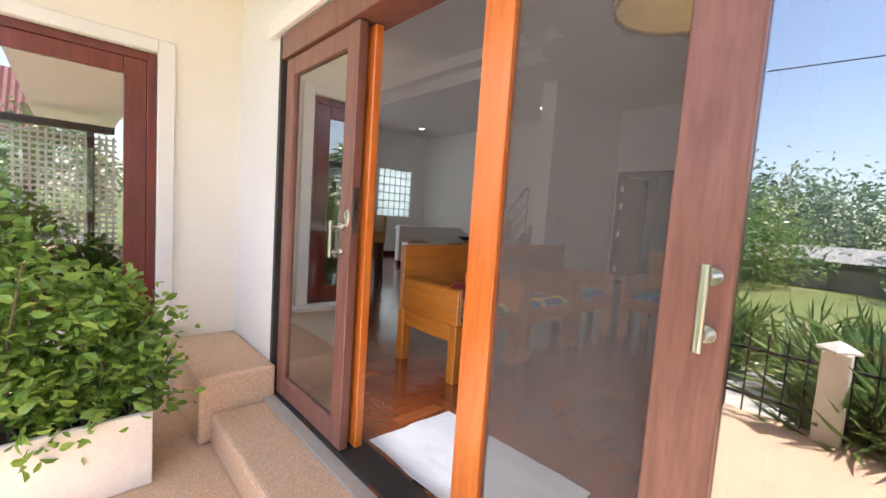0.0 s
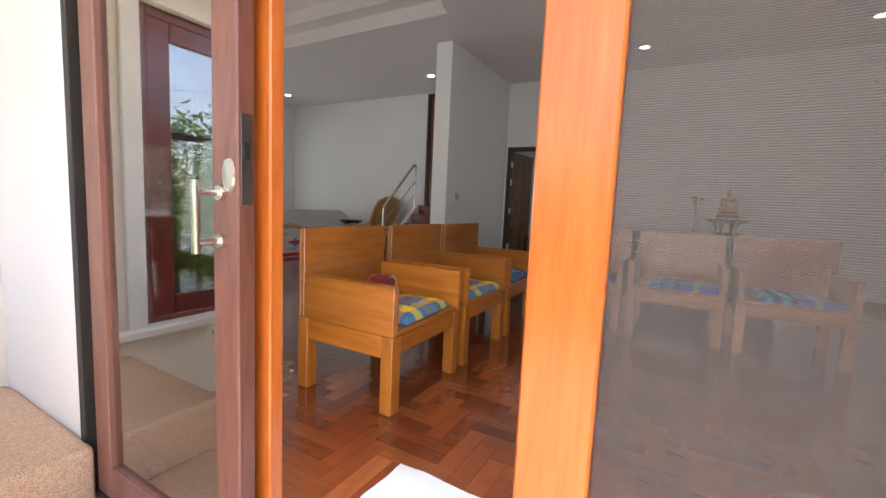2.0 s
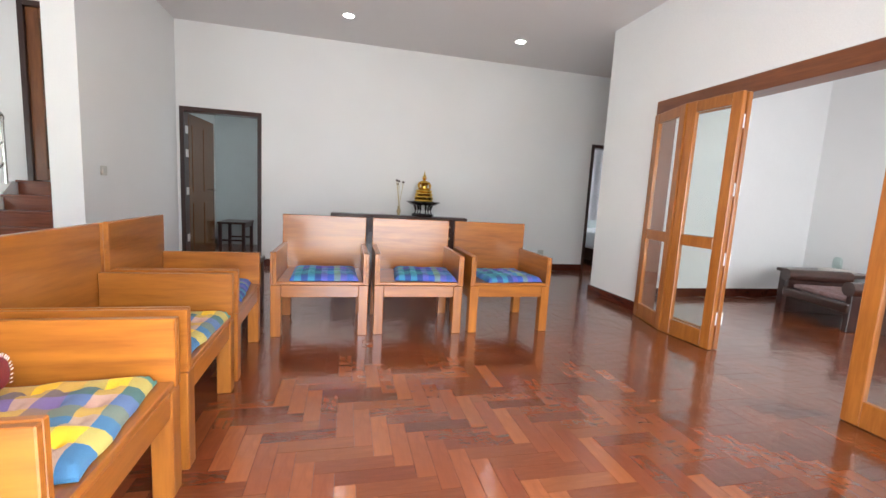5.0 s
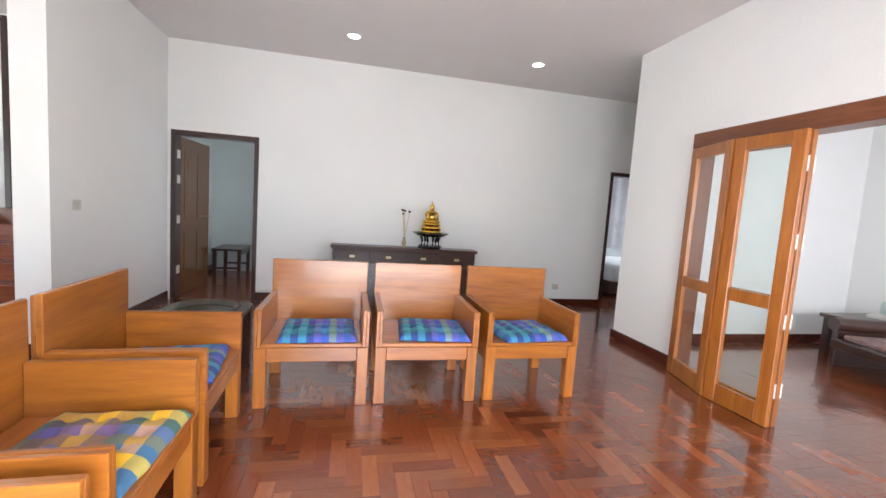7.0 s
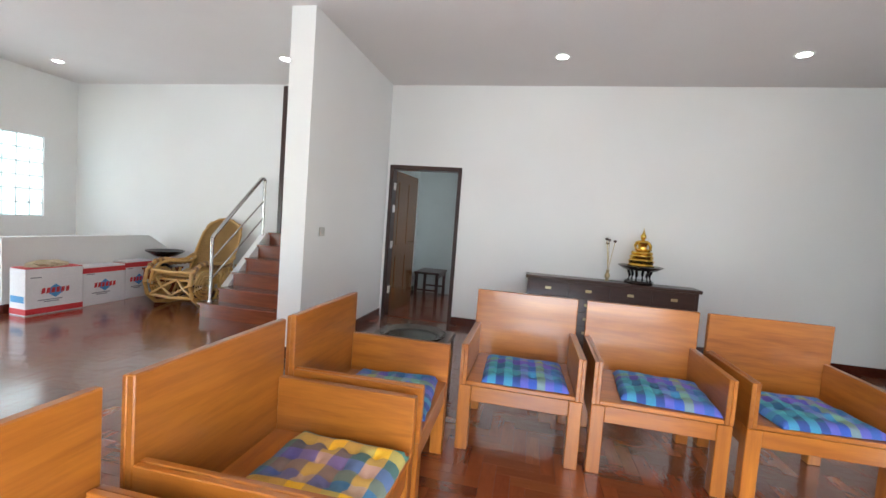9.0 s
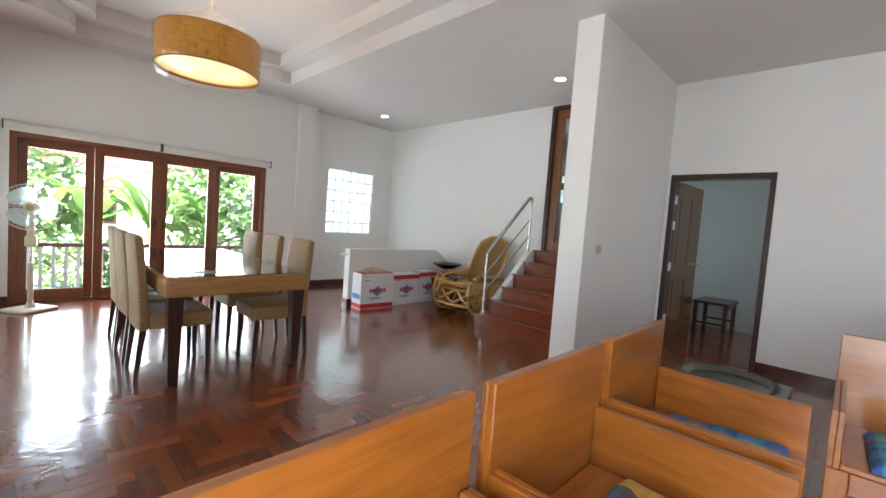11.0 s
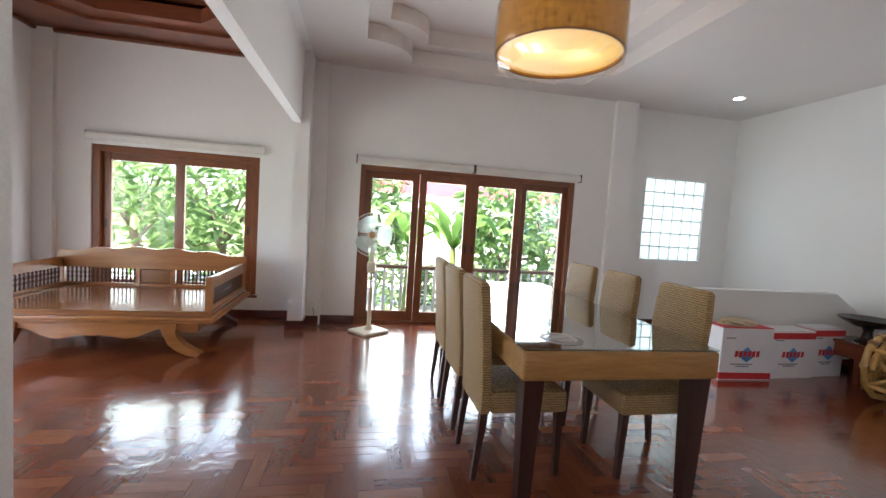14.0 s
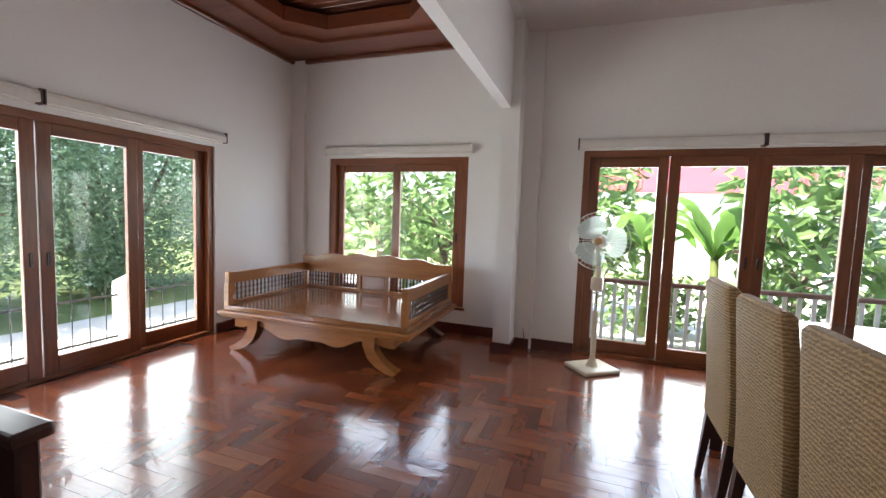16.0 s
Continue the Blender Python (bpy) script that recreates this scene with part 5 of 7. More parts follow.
def carton(x, y, w, d, h, turn, red_top):
    t = thing("carton", "white printed carton with red band standing on the floor", "box", pose(x, y, 0, 0, 0, turn), "cartons by the low wall")
    part("body", box(0, w, 0, d, 0, h, 0.004), M_CARTON, t)
    z = h - 0.075 if red_top else 0.012
    part("band", box(-0.002, w + 0.002, -0.003, d + 0.001, z, z + 0.062), M_RED, t, "printed red band")
    part("lid_edge", box(0.004, w - 0.004, 0.002, d - 0.004, h, h + 0.008, 0.003), M_RED if not red_top else M_CARTON, t)
    em = part("emblem", prism(bmesh.new(), [(w * 0.5 - 0.07, h * 0.45), (w * 0.5, h * 0.45 - 0.05), (w * 0.5 + 0.07, h * 0.45), (w * 0.5 + 0.07, h * 0.45 + 0.04), (w * 0.5, h * 0.45 + 0.10), (w * 0.5 - 0.07, h * 0.45 + 0.04)], "y", -0.0035, -0.0005), M_BLUE, t, "blue printed emblem")
    for k in range(6):
        u = w * 0.5 - 0.135 + k * 0.046
        part("print", prism(bmesh.new(), [(u, h * 0.45), (u + 0.034, h * 0.45 + 0.006), (u + 0.038, h * 0.45 + 0.062), (u + 0.006, h * 0.45 + 0.058)], "y", -0.0055, -0.0038), M_RED, em)
    for k, (a, b) in enumerate(((0.2, 0.62), (0.3, 0.56), (0.08, 0.26))):
        part("print", box(w * a, w * b, -0.0025, -0.0005, h * (0.30, 0.26, 0.80)[k], h * (0.30, 0.26, 0.80)[k] + 0.012), M_INK, t)
    part("print", box(w + 0.0005, w + 0.0025, 0.05, d - 0.05, h * 0.3, h * 0.42), M_BLUE, t)
    part("print", box(-0.0025, -0.0005, 0.02, d - 0.02, h * 0.28, h * 0.42), M_BLUE, t)
    return t


carton(5.30, 7.0, 0.55, 0.24, 0.50, -3, False)
carton(5.88, 7.01, 0.53, 0.22, 0.47, 1, True)
carton(6.44, 7.05, 0.40, 0.2, 0.49, 2, True)
M_SACK = mottled("cream_sackcloth", (0.48, 0.40, 0.25), (0.66, 0.58, 0.42), 0.85, 12, 90, 0.4)
sk_ = bmesh.new()
bmesh.ops.create_icosphere(sk_, subdivisions=4, radius=1.0)
for v in sk_.verts:
    n_ = 1 + 0.35 * noise.noise(v.co * 2.3) + 0.12 * noise.noise(v.co * 7)
    v.co = Vector((v.co.x * 0.19 * n_, v.co.y * 0.10 * n_, max(-0.02, v.co.z * 0.045 * n_)))
sack = tagged(part("folded_sack", sk_, M_SACK, None, "", True), "crumpled cream sack lying on the carton", "sack")
sack.matrix_basis = pose(5.58, 7.11, 0.528)

# stool with a wok-like pan behind the rocking chair
sbx = thing("wooden_stool", "dark red timber stool beside the cartons", "stool", pose(6.90, 6.98, 0))
part("front", box(-0.155, 0.155, -0.16, -0.14, 0.05, 0.37, 0.003), M_STAIR, sbx)
part("top", box(-0.22, 0.22, -0.18, 0.18, 0.37, 0.40, 0.006), M_STAIR, sbx)
for x in (-0.18, 0.18):
    for y in (-0.14, 0.14):
        part("leg", box(x - 0.025, x + 0.025, y - 0.025, y + 0.025, 0, 0.37, 0.004), M_STAIR, sbx)
    part("side", box(x - 0.012, x + 0.012, -0.115, 0.115, 0.24, 0.37, 0.003), M_STAIR, sbx)
bowl = thing("footed_bowl", "black footed bowl standing on the stool", "bowl", pose(6.92, 6.93, 0.40))
part("dish", lathe(bmesh.new(), [(0.02, 0.16), (0.12, 0.17), (0.22, 0.225), (0.24, 0.235), (0.235, 0.22), (0.13, 0.155), (0.02, 0.145)], 30), lac, bowl, "", True)
part("foot", lathe(bmesh.new(), [(0.09, 0), (0.10, 0.01), (0.05, 0.04), (0.035, 0.1), (0.05, 0.15), (0.01, 0.15)], 20), lac, bowl, "", True)

# rattan rocking chair, front towards -y
M_CANE = mottled("golden_rattan", (0.50, 0.28, 0.075), (0.64, 0.40, 0.13), 0.35, 14, 70, 0.15, 0.0, 0.2)
M_CANEWEB = woven("rattan_webbing", (0.50, 0.29, 0.09), (0.62, 0.39, 0.14), 160, 200)
M_CANEWRAP = mottled("brown_cane_binding", (0.20, 0.10, 0.035), (0.32, 0.18, 0.07), 0.5, 30, 90, 0.3)
rk = thing("rocking_chair", "rattan rocking chair with scrolled sides and woven back", "rocking chair", pose(6.72, 6.17, 0, 0, 0, 273) @ Matrix.Diagonal((1.16, 1.02, 1.03, 1.0)))
for s in (-1, 1):
    x = s * 0.27
    line = [(0.60, 0.24), (0.48, 0.12), (0.32, 0.05), (0.1, 0.024), (-0.15, 0.024), (-0.36, 0.06), (-0.48, 0.17), (-0.52, 0.32), (-0.48, 0.46), (-0.37, 0.55), (-0.22, 0.57), (-0.04, 0.54), (0.12, 0.54), (0.26, 0.60)]
    side = part("side_frame", tube(bmesh.new(), [(x, y, z) for y, z in line], 0.024, 10), M_CANE, rk, "thick bent cane", True)
    part("arm_cane", tube(bmesh.new(), [(x * 0.86, y + 0.03, z - 0.02) for y, z in line[7:]], 0.017, 8), M_CANE, side, "", True)
    for cy, cz, rmax in ((-0.27, 0.29, 0.185), (0.16, 0.26, 0.15)):
        pts = []
        for k in range(60):
            a = 2 * math.pi * k / 15
            r = rmax * (1 - 0.82 * k / 59)
            pts.append((x, cy + r * math.cos(a), cz + r * math.sin(a)))
        part("scroll", tube(bmesh.new(), pts, 0.016, 7), M_CANE, side, "coiled cane scroll", True)
    for ya, za, yb, zb in ((-0.10, 0.07, 0.03, 0.44), (0.36, 0.08, 0.20, 0.48), (0.02, 0.05, -0.09, 0.44), (0.45, 0.13, 0.30, 0.50)):
        part("brace", tube(bmesh.new(), [(x, ya, za), (x, (ya + yb) / 2 + 0.02, (za + zb) / 2), (x, yb, zb)], 0.015, 8), M_CANE, side, "", True)
    part("lower_bar", tube(bmesh.new(), [(x * 0.94, -0.42, 0.14), (x * 0.94, 0.0, 0.09), (x * 0.94, 0.42, 0.14)], 0.016, 8), M_CANE, side, "", True)
    for k in range(9):
        u = k / 8
        wr_ = lathe(bmesh.new(), [(0.027, -0.02), (0.031, 0.0), (0.027, 0.02)], 9)
        part("binding", wr_, M_CANEWRAP, side, "dark wrapped binding", True).matrix_basis = pose(x, -0.44 + 0.62 * u, 0.51 + 0.062 * math.sin(math.pi * min(1, u * 2.2)) * (1 - 0.3 * u), 90, 0, 0)
for y, z in ((-0.46, 0.16), (0.42, 0.12), (-0.34, 0.35), (0.18, 0.34), (-0.44, 0.46)):
    part("cross_bar", tube(bmesh.new(), [(-0.27, y, z), (0, y - 0.015, z - 0.012), (0.27, y, z)], 0.019, 8), M_CANE, rk, "", True)
for a, b in ((-0.25, 0.0), (0.0, -0.25), (0.25, 0.0), (0.0, 0.25)):
    part("front_brace", tube(bmesh.new(), [(a, -0.45, 0.17), ((a + b) / 2, -0.44, 0.26), (b, -0.37, 0.35)], 0.014, 8), M_CANE, rk, "", True)


def curved_web(rows, half, thick):
    bm, g = bmesh.new(), []
    for i, (y, z) in enumerate(rows):
        u = i / (len(rows) - 1)
        w = half(u)
        g.append([bm.verts.new((w * (2 * j / 8 - 1), y, z)) for j in range(9)])
    for i in range(len(rows) - 1):
        for j in range(8):
            bm.faces.new((g[i][j], g[i][j + 1], g[i + 1][j + 1], g[i + 1][j]))
    bmesh.ops.solidify(bm, geom=bm.faces[:], thickness=thick)
    return bm


seat_line = [(-0.36, 0.37), (-0.2, 0.34), (0.0, 0.33), (0.15, 0.36)]
back_line = [(0.15, 0.36), (0.22, 0.5), (0.31, 0.7), (0.40, 0.88), (0.45, 0.99), (0.47, 1.05), (0.48, 1.08)]
part("seat", curved_web(seat_line, lambda u: 0.25, 0.02), M_CANEWEB, rk, "", True)
part("backrest", curved_web(back_line, lambda u: 0.25 if u < 0.6 else 0.25 * math.sqrt(max(0.12, 1 - ((u - 0.6) / 0.42) ** 2)), 0.02), M_CANEWEB, rk, "rounded woven back", True)
part("back_frame", tube(bmesh.new(), [(-0.25, 0.15, 0.36), (-0.26, 0.31, 0.7), (-0.25, 0.41, 0.9), (-0.19, 0.46, 1.02), (-0.09, 0.48, 1.09), (0, 0.485, 1.105), (0.09, 0.48, 1.09), (0.19, 0.46, 1.02), (0.25, 0.41, 0.9), (0.26, 0.31, 0.7), (0.25, 0.15, 0.36)], 0.017, 9), M_CANE, rk, "", True)
for k in range(9):
    part("seat_slat", tube(bmesh.new(), [(-0.25, -0.36 + k * 0.06, 0.405 - 0.03 * math.sin(k / 8 * math.pi)), (0.25, -0.36 + k * 0.06, 0.405 - 0.03 * math.sin(k / 8 * math.pi))], 0.014, 7), M_CANE, rk, "", True)

# ---- lounge: carved daybed and a dark bench ----
M_BED = wood("honey_teak", (0.26, 0.088, 0.019), (0.40, 0.16, 0.038), "x", 0.3, 0.3, 0.6, 0.12)
M_BEDTOP = wood("polished_brown_boards", (0.20, 0.075, 0.025), (0.31, 0.125, 0.04), "x", 0.2, 0.5, 0.6, 0.15)
db = thing("daybed", "carved teak daybed with spindle rails and curved feet", "daybed", pose(-0.25, 8.20, 0, 0, 0, 1.5))
HW, FY, BY = 0.95, -0.62, 0.68
part("platform", box(-HW + 0.04, HW - 0.04, FY + 0.04, BY - 0.04, 0.36, 0.405, 0.004), M_BEDTOP, db, "polished board seat")
part("edge_moulding", box(-HW, HW, FY, BY, 0.325, 0.36, 0.01, 2), M_BED, db)
part("edge_moulding", box(-HW + 0.02, HW - 0.02, FY + 0.02, BY - 0.02, 0.30, 0.325, 0.008, 2), M_BED, db)


def carved(x0, x1, z_top, drop):
    """Apron outline with a row of lobes along its lower edge."""
    pts = [(x1, z_top), (x0, z_top)]
    n = 36
    for k in range(n + 1):
        u = k / n
        z = z_top - drop * (0.72 + 0.28 * math.cos(6 * math.pi * u)) * (0.55 + 0.45 * math.sin(math.pi * u)) - (0.05 * math.exp(-((u - 0.5) / 0.07) ** 2))
        pts.append((x0 + (x1 - x0) * u, z))
    return pts


part("front_apron", prism(bmesh.new(), carved(-0.80, 0.80, 0.30, 0.15), "y", FY + 0.06, FY + 0.09), M_BED, db, "scalloped carved apron")
part("rear_apron", prism(bmesh.new(), carved(-0.80, 0.80, 0.30, 0.15), "y", BY - 0.09, BY - 0.06), M_BED, db, "scalloped carved apron")
for s in (-1, 1):
    part("side_apron", box(s * 0.76 - 0.015, s * 0.76 + 0.015, FY + 0.1, BY - 0.1, 0.20, 0.30, 0.006), M_BED, db)
    for y in (FY + 0.075, BY - 0.075):
        sx = s * 0.58
        path = [(0.0, 0.30), (0.0, 0.22), (0.03, 0.15), (0.09, 0.09), (0.17, 0.045), (0.24, 0.022)]
        bm, rings = bmesh.new(), []
        for k, (u, z) in enumerate(path):
            w, th = 0.045, (0.10, 0.085, 0.06, 0.05, 0.043, 0.03)[k]
            rings.append([bm.verts.new((sx + s * (u - a * th * 0.6), y + b * w, z - a * th * (0.5 if k > 1 else 0.0) + (0.0 if k > 1 else 0))) for a, b in ((-1, -1), (-1, 1), (1, 1), (1, -1))])
        for a, b in zip(rings, rings[1:]):
            for q in range(4):
                bm.faces.new((a[q], a[(q + 1) % 4], b[(q + 1) % 4], b[q]))
        bm.faces.new(rings[0][::-1])
        bm.faces.new(rings[-1])
        bmesh.ops.recalc_face_normals(bm, faces=bm.faces)
        low = min(v.co.z for v in bm.verts)
        for v in bm.verts:
            v.co.z -= low * max(0, (0.3 - v.co.z) / 0.3)
        # rear feet in dark timber: shade beneath the bed put into the colour
        part("foot", bm, M_BED if y < 0 else M_DARK, db, "curved splayed foot")


def spindle(x, y, z0, z1):
    h = z1 - z0
    return lathe(bmesh.new(), [(0.008, z0), (0.011, z0 + 0.1 * h), (0.006, z0 + 0.2 * h), (0.014, z0 + 0.35 * h), (0.006, z0 + 0.5 * h), (0.014, z0 + 0.65 * h), (0.006, z0 + 0.8 * h), (0.011, z0 + 0.9 * h), (0.008, z1)], 7, (x, y, 0))


sp_mesh = None


def spindle_row(parent, along, fixed, a, b, z0, z1, n):
    global sp_mesh
    for k in range(n):
        u = a + (b - a) * (k + 0.5) / n
        pos = (u, fixed, 0) if along == "x" else (fixed, u, 0)
        if sp_mesh is None:
            o = part("spindle", spindle(0, 0, z0, z1), M_SPINDLE, parent, "", True)
            sp_mesh = o.data
        else:
            o = new("spindle", sp_mesh)
            o.parent = parent
        o.location = pos


M_SPINDLE = mottled("dark_turned_spindle", (0.045, 0.02, 0.012), (0.08, 0.035, 0.02), 0.3, 10, 60, 0.02)
for s in (-1, 1):
    x = s * (HW - 0.07)
    arm = part("arm_rail", prism(bmesh.new(), [(FY + 0.05, 0.60), (FY + 0.05, 0.71), (FY + 0.2, 0.70), (BY - 0.12, 0.70), (BY - 0.12, 0.60)], "x", x - 0.022, x + 0.022), M_BED, db)
    part("arm_post", prism(bmesh.new(), [(FY + 0.04, 0.40), (FY + 0.13, 0.40), (FY + 0.09, 0.48), (FY + 0.13, 0.53), (FY + 0.12, 0.605), (FY + 0.04, 0.605)], "x", x - 0.025, x + 0.025), M_BED, arm, "carved front post")
    part("lower_rail", box(x - 0.02, x + 0.02, FY + 0.12, BY - 0.1, 0.405, 0.44, 0.004), M_BED, arm)
    spindle_row(arm, "y", x, FY + 0.14, BY - 0.12, 0.44, 0.60, 20)
top_line = []
for k in range(49):
    u = k / 48
    z = 0.76 + 0.07 * math.sin(math.pi * u) ** 0.7 + 0.012 * math.cos(10 * math.pi * u)
    top_line.append((HW - 0.04 - (2 * HW - 0.08) * u, z))
br = part("back_rail", prism(bmesh.new(), [(-HW + 0.04, 0.60), (HW - 0.04, 0.60)] + top_line, "y", BY - 0.105, BY - 0.06), M_BED, db, "scalloped top rail")
part("lower_rail", box(-HW + 0.06, HW - 0.06, BY - 0.10, BY - 0.065, 0.405, 0.44, 0.004), M_BED, br)
for x in (-HW + 0.07, -0.17, 0.17, HW - 0.07):
    part("upright", box(x - 0.022, x + 0.022, BY - 0.104, BY - 0.062, 0.405, 0.60, 0.004), M_BED, br)
part("centre_panel", box(-0.148, 0.148, BY - 0.095, BY - 0.07, 0.44, 0.60, 0.01), M_BEDTOP, br, "plain raised panel")
spindle_row(br, "x", BY - 0.082, -HW + 0.10, -0.19, 0.44, 0.60, 17)
spindle_row(br, "x", BY - 0.082, 0.19, HW - 0.10, 0.44, 0.60, 17)

bn = thing("dark_bench", "dark carved timber bench with gilded detail", "bench", pose(0.402, 4.90, 0) @ Matrix.Diagonal((1.0, 1.0, 1.07, 1.0)))
part("arm_panel", box(-0.05, 0.32, 0.39, 0.44, 0.06, 0.655, 0.008), M_DARK_Z, bn)
part("arm_cap", box(-0.07, 0.345, 0.37, 0.46, 0.655, 0.69, 0.01, 2), M_DARK, bn)
part("seat", box(-0.05, 0.34, -0.9, 0.39, 0.36, 0.40, 0.006), M_DARK, bn)
part("backrest", box(-0.12, -0.07, -0.9, 0.44, 0.06, 0.69, 0.006), M_DARK, bn)
part("end_panel", box(-0.05, 0.32, -0.95, -0.9, 0.0, 0.655, 0.008), M_DARK_Z, bn)
part("foot", box(-0.12, 0.33, 0.385, 0.445, 0.0, 0.06, 0.008), M_DARK, bn)
part("gilding", prism(bmesh.new(), [(0.16, 0.42), (0.20, 0.44), (0.23, 0.52), (0.20, 0.56), (0.17, 0.50)], "y", 0.384, 0.392), M_GOLD, bn, "gilded carving")

# ---- side room, bedrooms, landing behind the doors ----
lt = thing("low_table", "dark low timber table in the side room", "table", pose(5.01, -4.12, 0))
part("tabletop", box(-0.27, 0.26, -0.72, 0.55, 0.40, 0.44, 0.006), M_DARK, lt)
for x in (-0.22, 0.20):
    for y in (-0.66, 0.48):
        part("leg", box(x - 0.035, x + 0.035, y - 0.035, y + 0.035, 0, 0.40, 0.004), M_DARK_Z, lt)
part("shelf", box(-0.2, 0.2, -0.62, 0.44, 0.10, 0.13, 0.004), M_DARK, lt)
M_CLOTHP = mottled("pale_papers", (0.55, 0.52, 0.48), (0.68, 0.65, 0.62), 0.8, 14, 60, 0.2)
pp = thing("paper_stack", "loose stack of pale papers on the low table", "papers", pose(4.98, -4.12, 0.442, 0, 0, 12))
for k in range(4):
    part("sheet", box(-0.14 + 0.02 * k, 0.12 + 0.01 * k, -0.16, 0.14 - 0.02 * k, 0.006 * k, 0.006 * k + 0.005), M_CLOTHP, pp)
jar = thing("glass_jar", "clear glass jar on the low table", "jar", pose(5.16, -4.42, 0.442))
part("body", lathe(bmesh.new(), [(0.01, 0), (0.055, 0.002), (0.06, 0.03), (0.06, 0.12), (0.045, 0.14), (0.045, 0.155), (0.01, 0.155)], 18), pane_glass("jar_glass", 0.08, (0.75, 0.85, 0.83)), jar, "", True)
sf = thing("rattan_seat", "dark low lounge seat with patterned cloth in the side room", "seat", pose(4.40, -3.42, 0, 0, 0, -15))
part("frame", box(-0.4, 0.4, -0.35, 0.35, 0.18, 0.28, 0.02, 2), M_DARK, sf)
for s in (-1, 1):
    part("arm_roll", tube(bmesh.new(), [(s * 0.38, -0.35, 0.42), (s * 0.38, 0.35, 0.42)], 0.07, 12), M_DARK, sf, "", True)
    part("arm_side", box(s * 0.38 - 0.03, s * 0.38 + 0.03, -0.33, 0.33, 0.0, 0.37, 0.006), M_DARK_Z, sf)
part("cloth", box(-0.32, 0.32, -0.3, 0.3, 0.28, 0.33, 0.02, 2), mottled("faded_rose_cloth", (0.22, 0.12, 0.12), (0.40, 0.28, 0.27), 0.85, 16, 60, 0.2), sf, "faded patterned cloth")

M_BEDROOM = mottled("grey_green_wall", (0.50, 0.55, 0.54), (0.56, 0.61, 0.60), 0.75, 2, 120, 0.03)
rooms = bmesh.new()
rooms.free()
rooms = wall_bm("x", 9.5, 9.62, -4.4, 9.2, -0.2, TOP, [(5.30, 6.42, 1.88, 2.40)])
bx(rooms, 7.45, 9.5, 3.98, 4.10, -0.2, TOP)
bx(rooms, 7.45, 9.5, 1.60, 1.72, -0.2, TOP)
bx(rooms, 7.45, 9.5, -1.75, -1.63, -0.2, TOP)
bx(rooms, 7.45, 9.5, 6.6, 6.72, -0.2, TOP)
structure("wall_bedrooms", rooms, M_BEDROOM, "plain walls of the rooms behind", "wall")
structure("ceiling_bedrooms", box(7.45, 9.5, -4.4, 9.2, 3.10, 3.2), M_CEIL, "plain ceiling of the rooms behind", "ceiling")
structure("floor_landing", box(7.452, 9.5, 4.10, 6.6, 0.9, 0.998), M_STAIR, "polished timber landing floor", "floor")
structure("floor_bedrooms", box(7.32, 9.5, -4.4, 3.98, -0.005, 0.002), M_STAIR, "polished dark red boards of the bedrooms", "floor")
ds = thing("side_bench", "small dark timber bench in the bedroom", "bench", pose(9.05, 3.55, 0))
part("seat", box(-0.28, 0.40, -0.22, 0.22, 0.43, 0.465, 0.005), M_DARK, ds)
for x in (-0.24, 0.36):
    for y in (-0.18, 0.18):
        part("leg", box(x - 0.025, x + 0.025, y - 0.025, y + 0.025, 0, 0.43, 0.003), M_DARK_Z, ds)
    part("stretcher", box(x - 0.012, x + 0.012, -0.155, 0.155, 0.14, 0.17, 0.003), M_DARK, ds)
part("apron", box(-0.215, 0.335, -0.19, -0.17, 0.36, 0.43, 0.003), M_DARK, ds)
bed = thing("bed", "bed with a white cover in the second bedroom", "bed", pose(8.6, -3.3, 0))
part("mattress", box(-0.75, 0.85, -0.85, 0.62, 0.28, 0.58, 0.07, 3), mottled("white_bedcover", (0.66, 0.68, 0.72), (0.78, 0.79, 0.82), 0.85, 7, 50, 0.25), bed, "white cover", True)
part("base", box(-0.62, 0.85, -0.8, 0.55, 0.05, 0.28, 0.01), M_DARK, bed)
part("headboard", box(-0.3, 0.3, 0.70, 0.76, 0.0, 0.85, 0.01), M_DARK, bed)
cu = thing("curtain", "pale grey curtain hanging in the second bedroom", "curtain", pose(9.46, -3.05, 0))
cbm_ = bmesh.new()
ln = [(-0.03 + 0.025 * math.sin(k * 0.9), -1.1 + 2.2 * k / 60) for k in range(61)]
va = [cbm_.verts.new((x, y, 0.75)) for x, y in ln]
vb = [cbm_.verts.new((x, y, 2.5)) for x, y in ln]
for k in range(60):
    cbm_.faces.new((va[k], va[k + 1], vb[k + 1], vb[k]))
bmesh.ops.solidify(cbm_, geom=cbm_.faces[:], thickness=0.006)
part("cloth", cbm_, mottled("pale_curtain", (0.52, 0.50, 0.52), (0.62, 0.60, 0.62), 0.85, 6, 70, 0.1), cu, "", True)
part("rod", tube(bmesh.new(), [(-0.03, -1.2, 2.52), (-0.03, 1.2, 2.52)], 0.012, 8), M_DARK, cu)
up = thing("landing_shelf", "timber shelf with a slatted blind on the landing", "shelf", pose(9.42, 5.3, 1.0))
part("top", box(-0.3, 0.05, -0.7, 0.7, 0.58, 0.62, 0.004), M_TRIM, up)
part("body", box(-0.25, 0.05, -0.68, 0.68, 0.0, 0.58, 0.004), M_DARK, up)
for k in range(7):
    part("slat", box(-0.06, -0.05, -0.5, 0.5, 1.28 + 0.05 * k, 1.32 + 0.05 * k), M_BED, up)

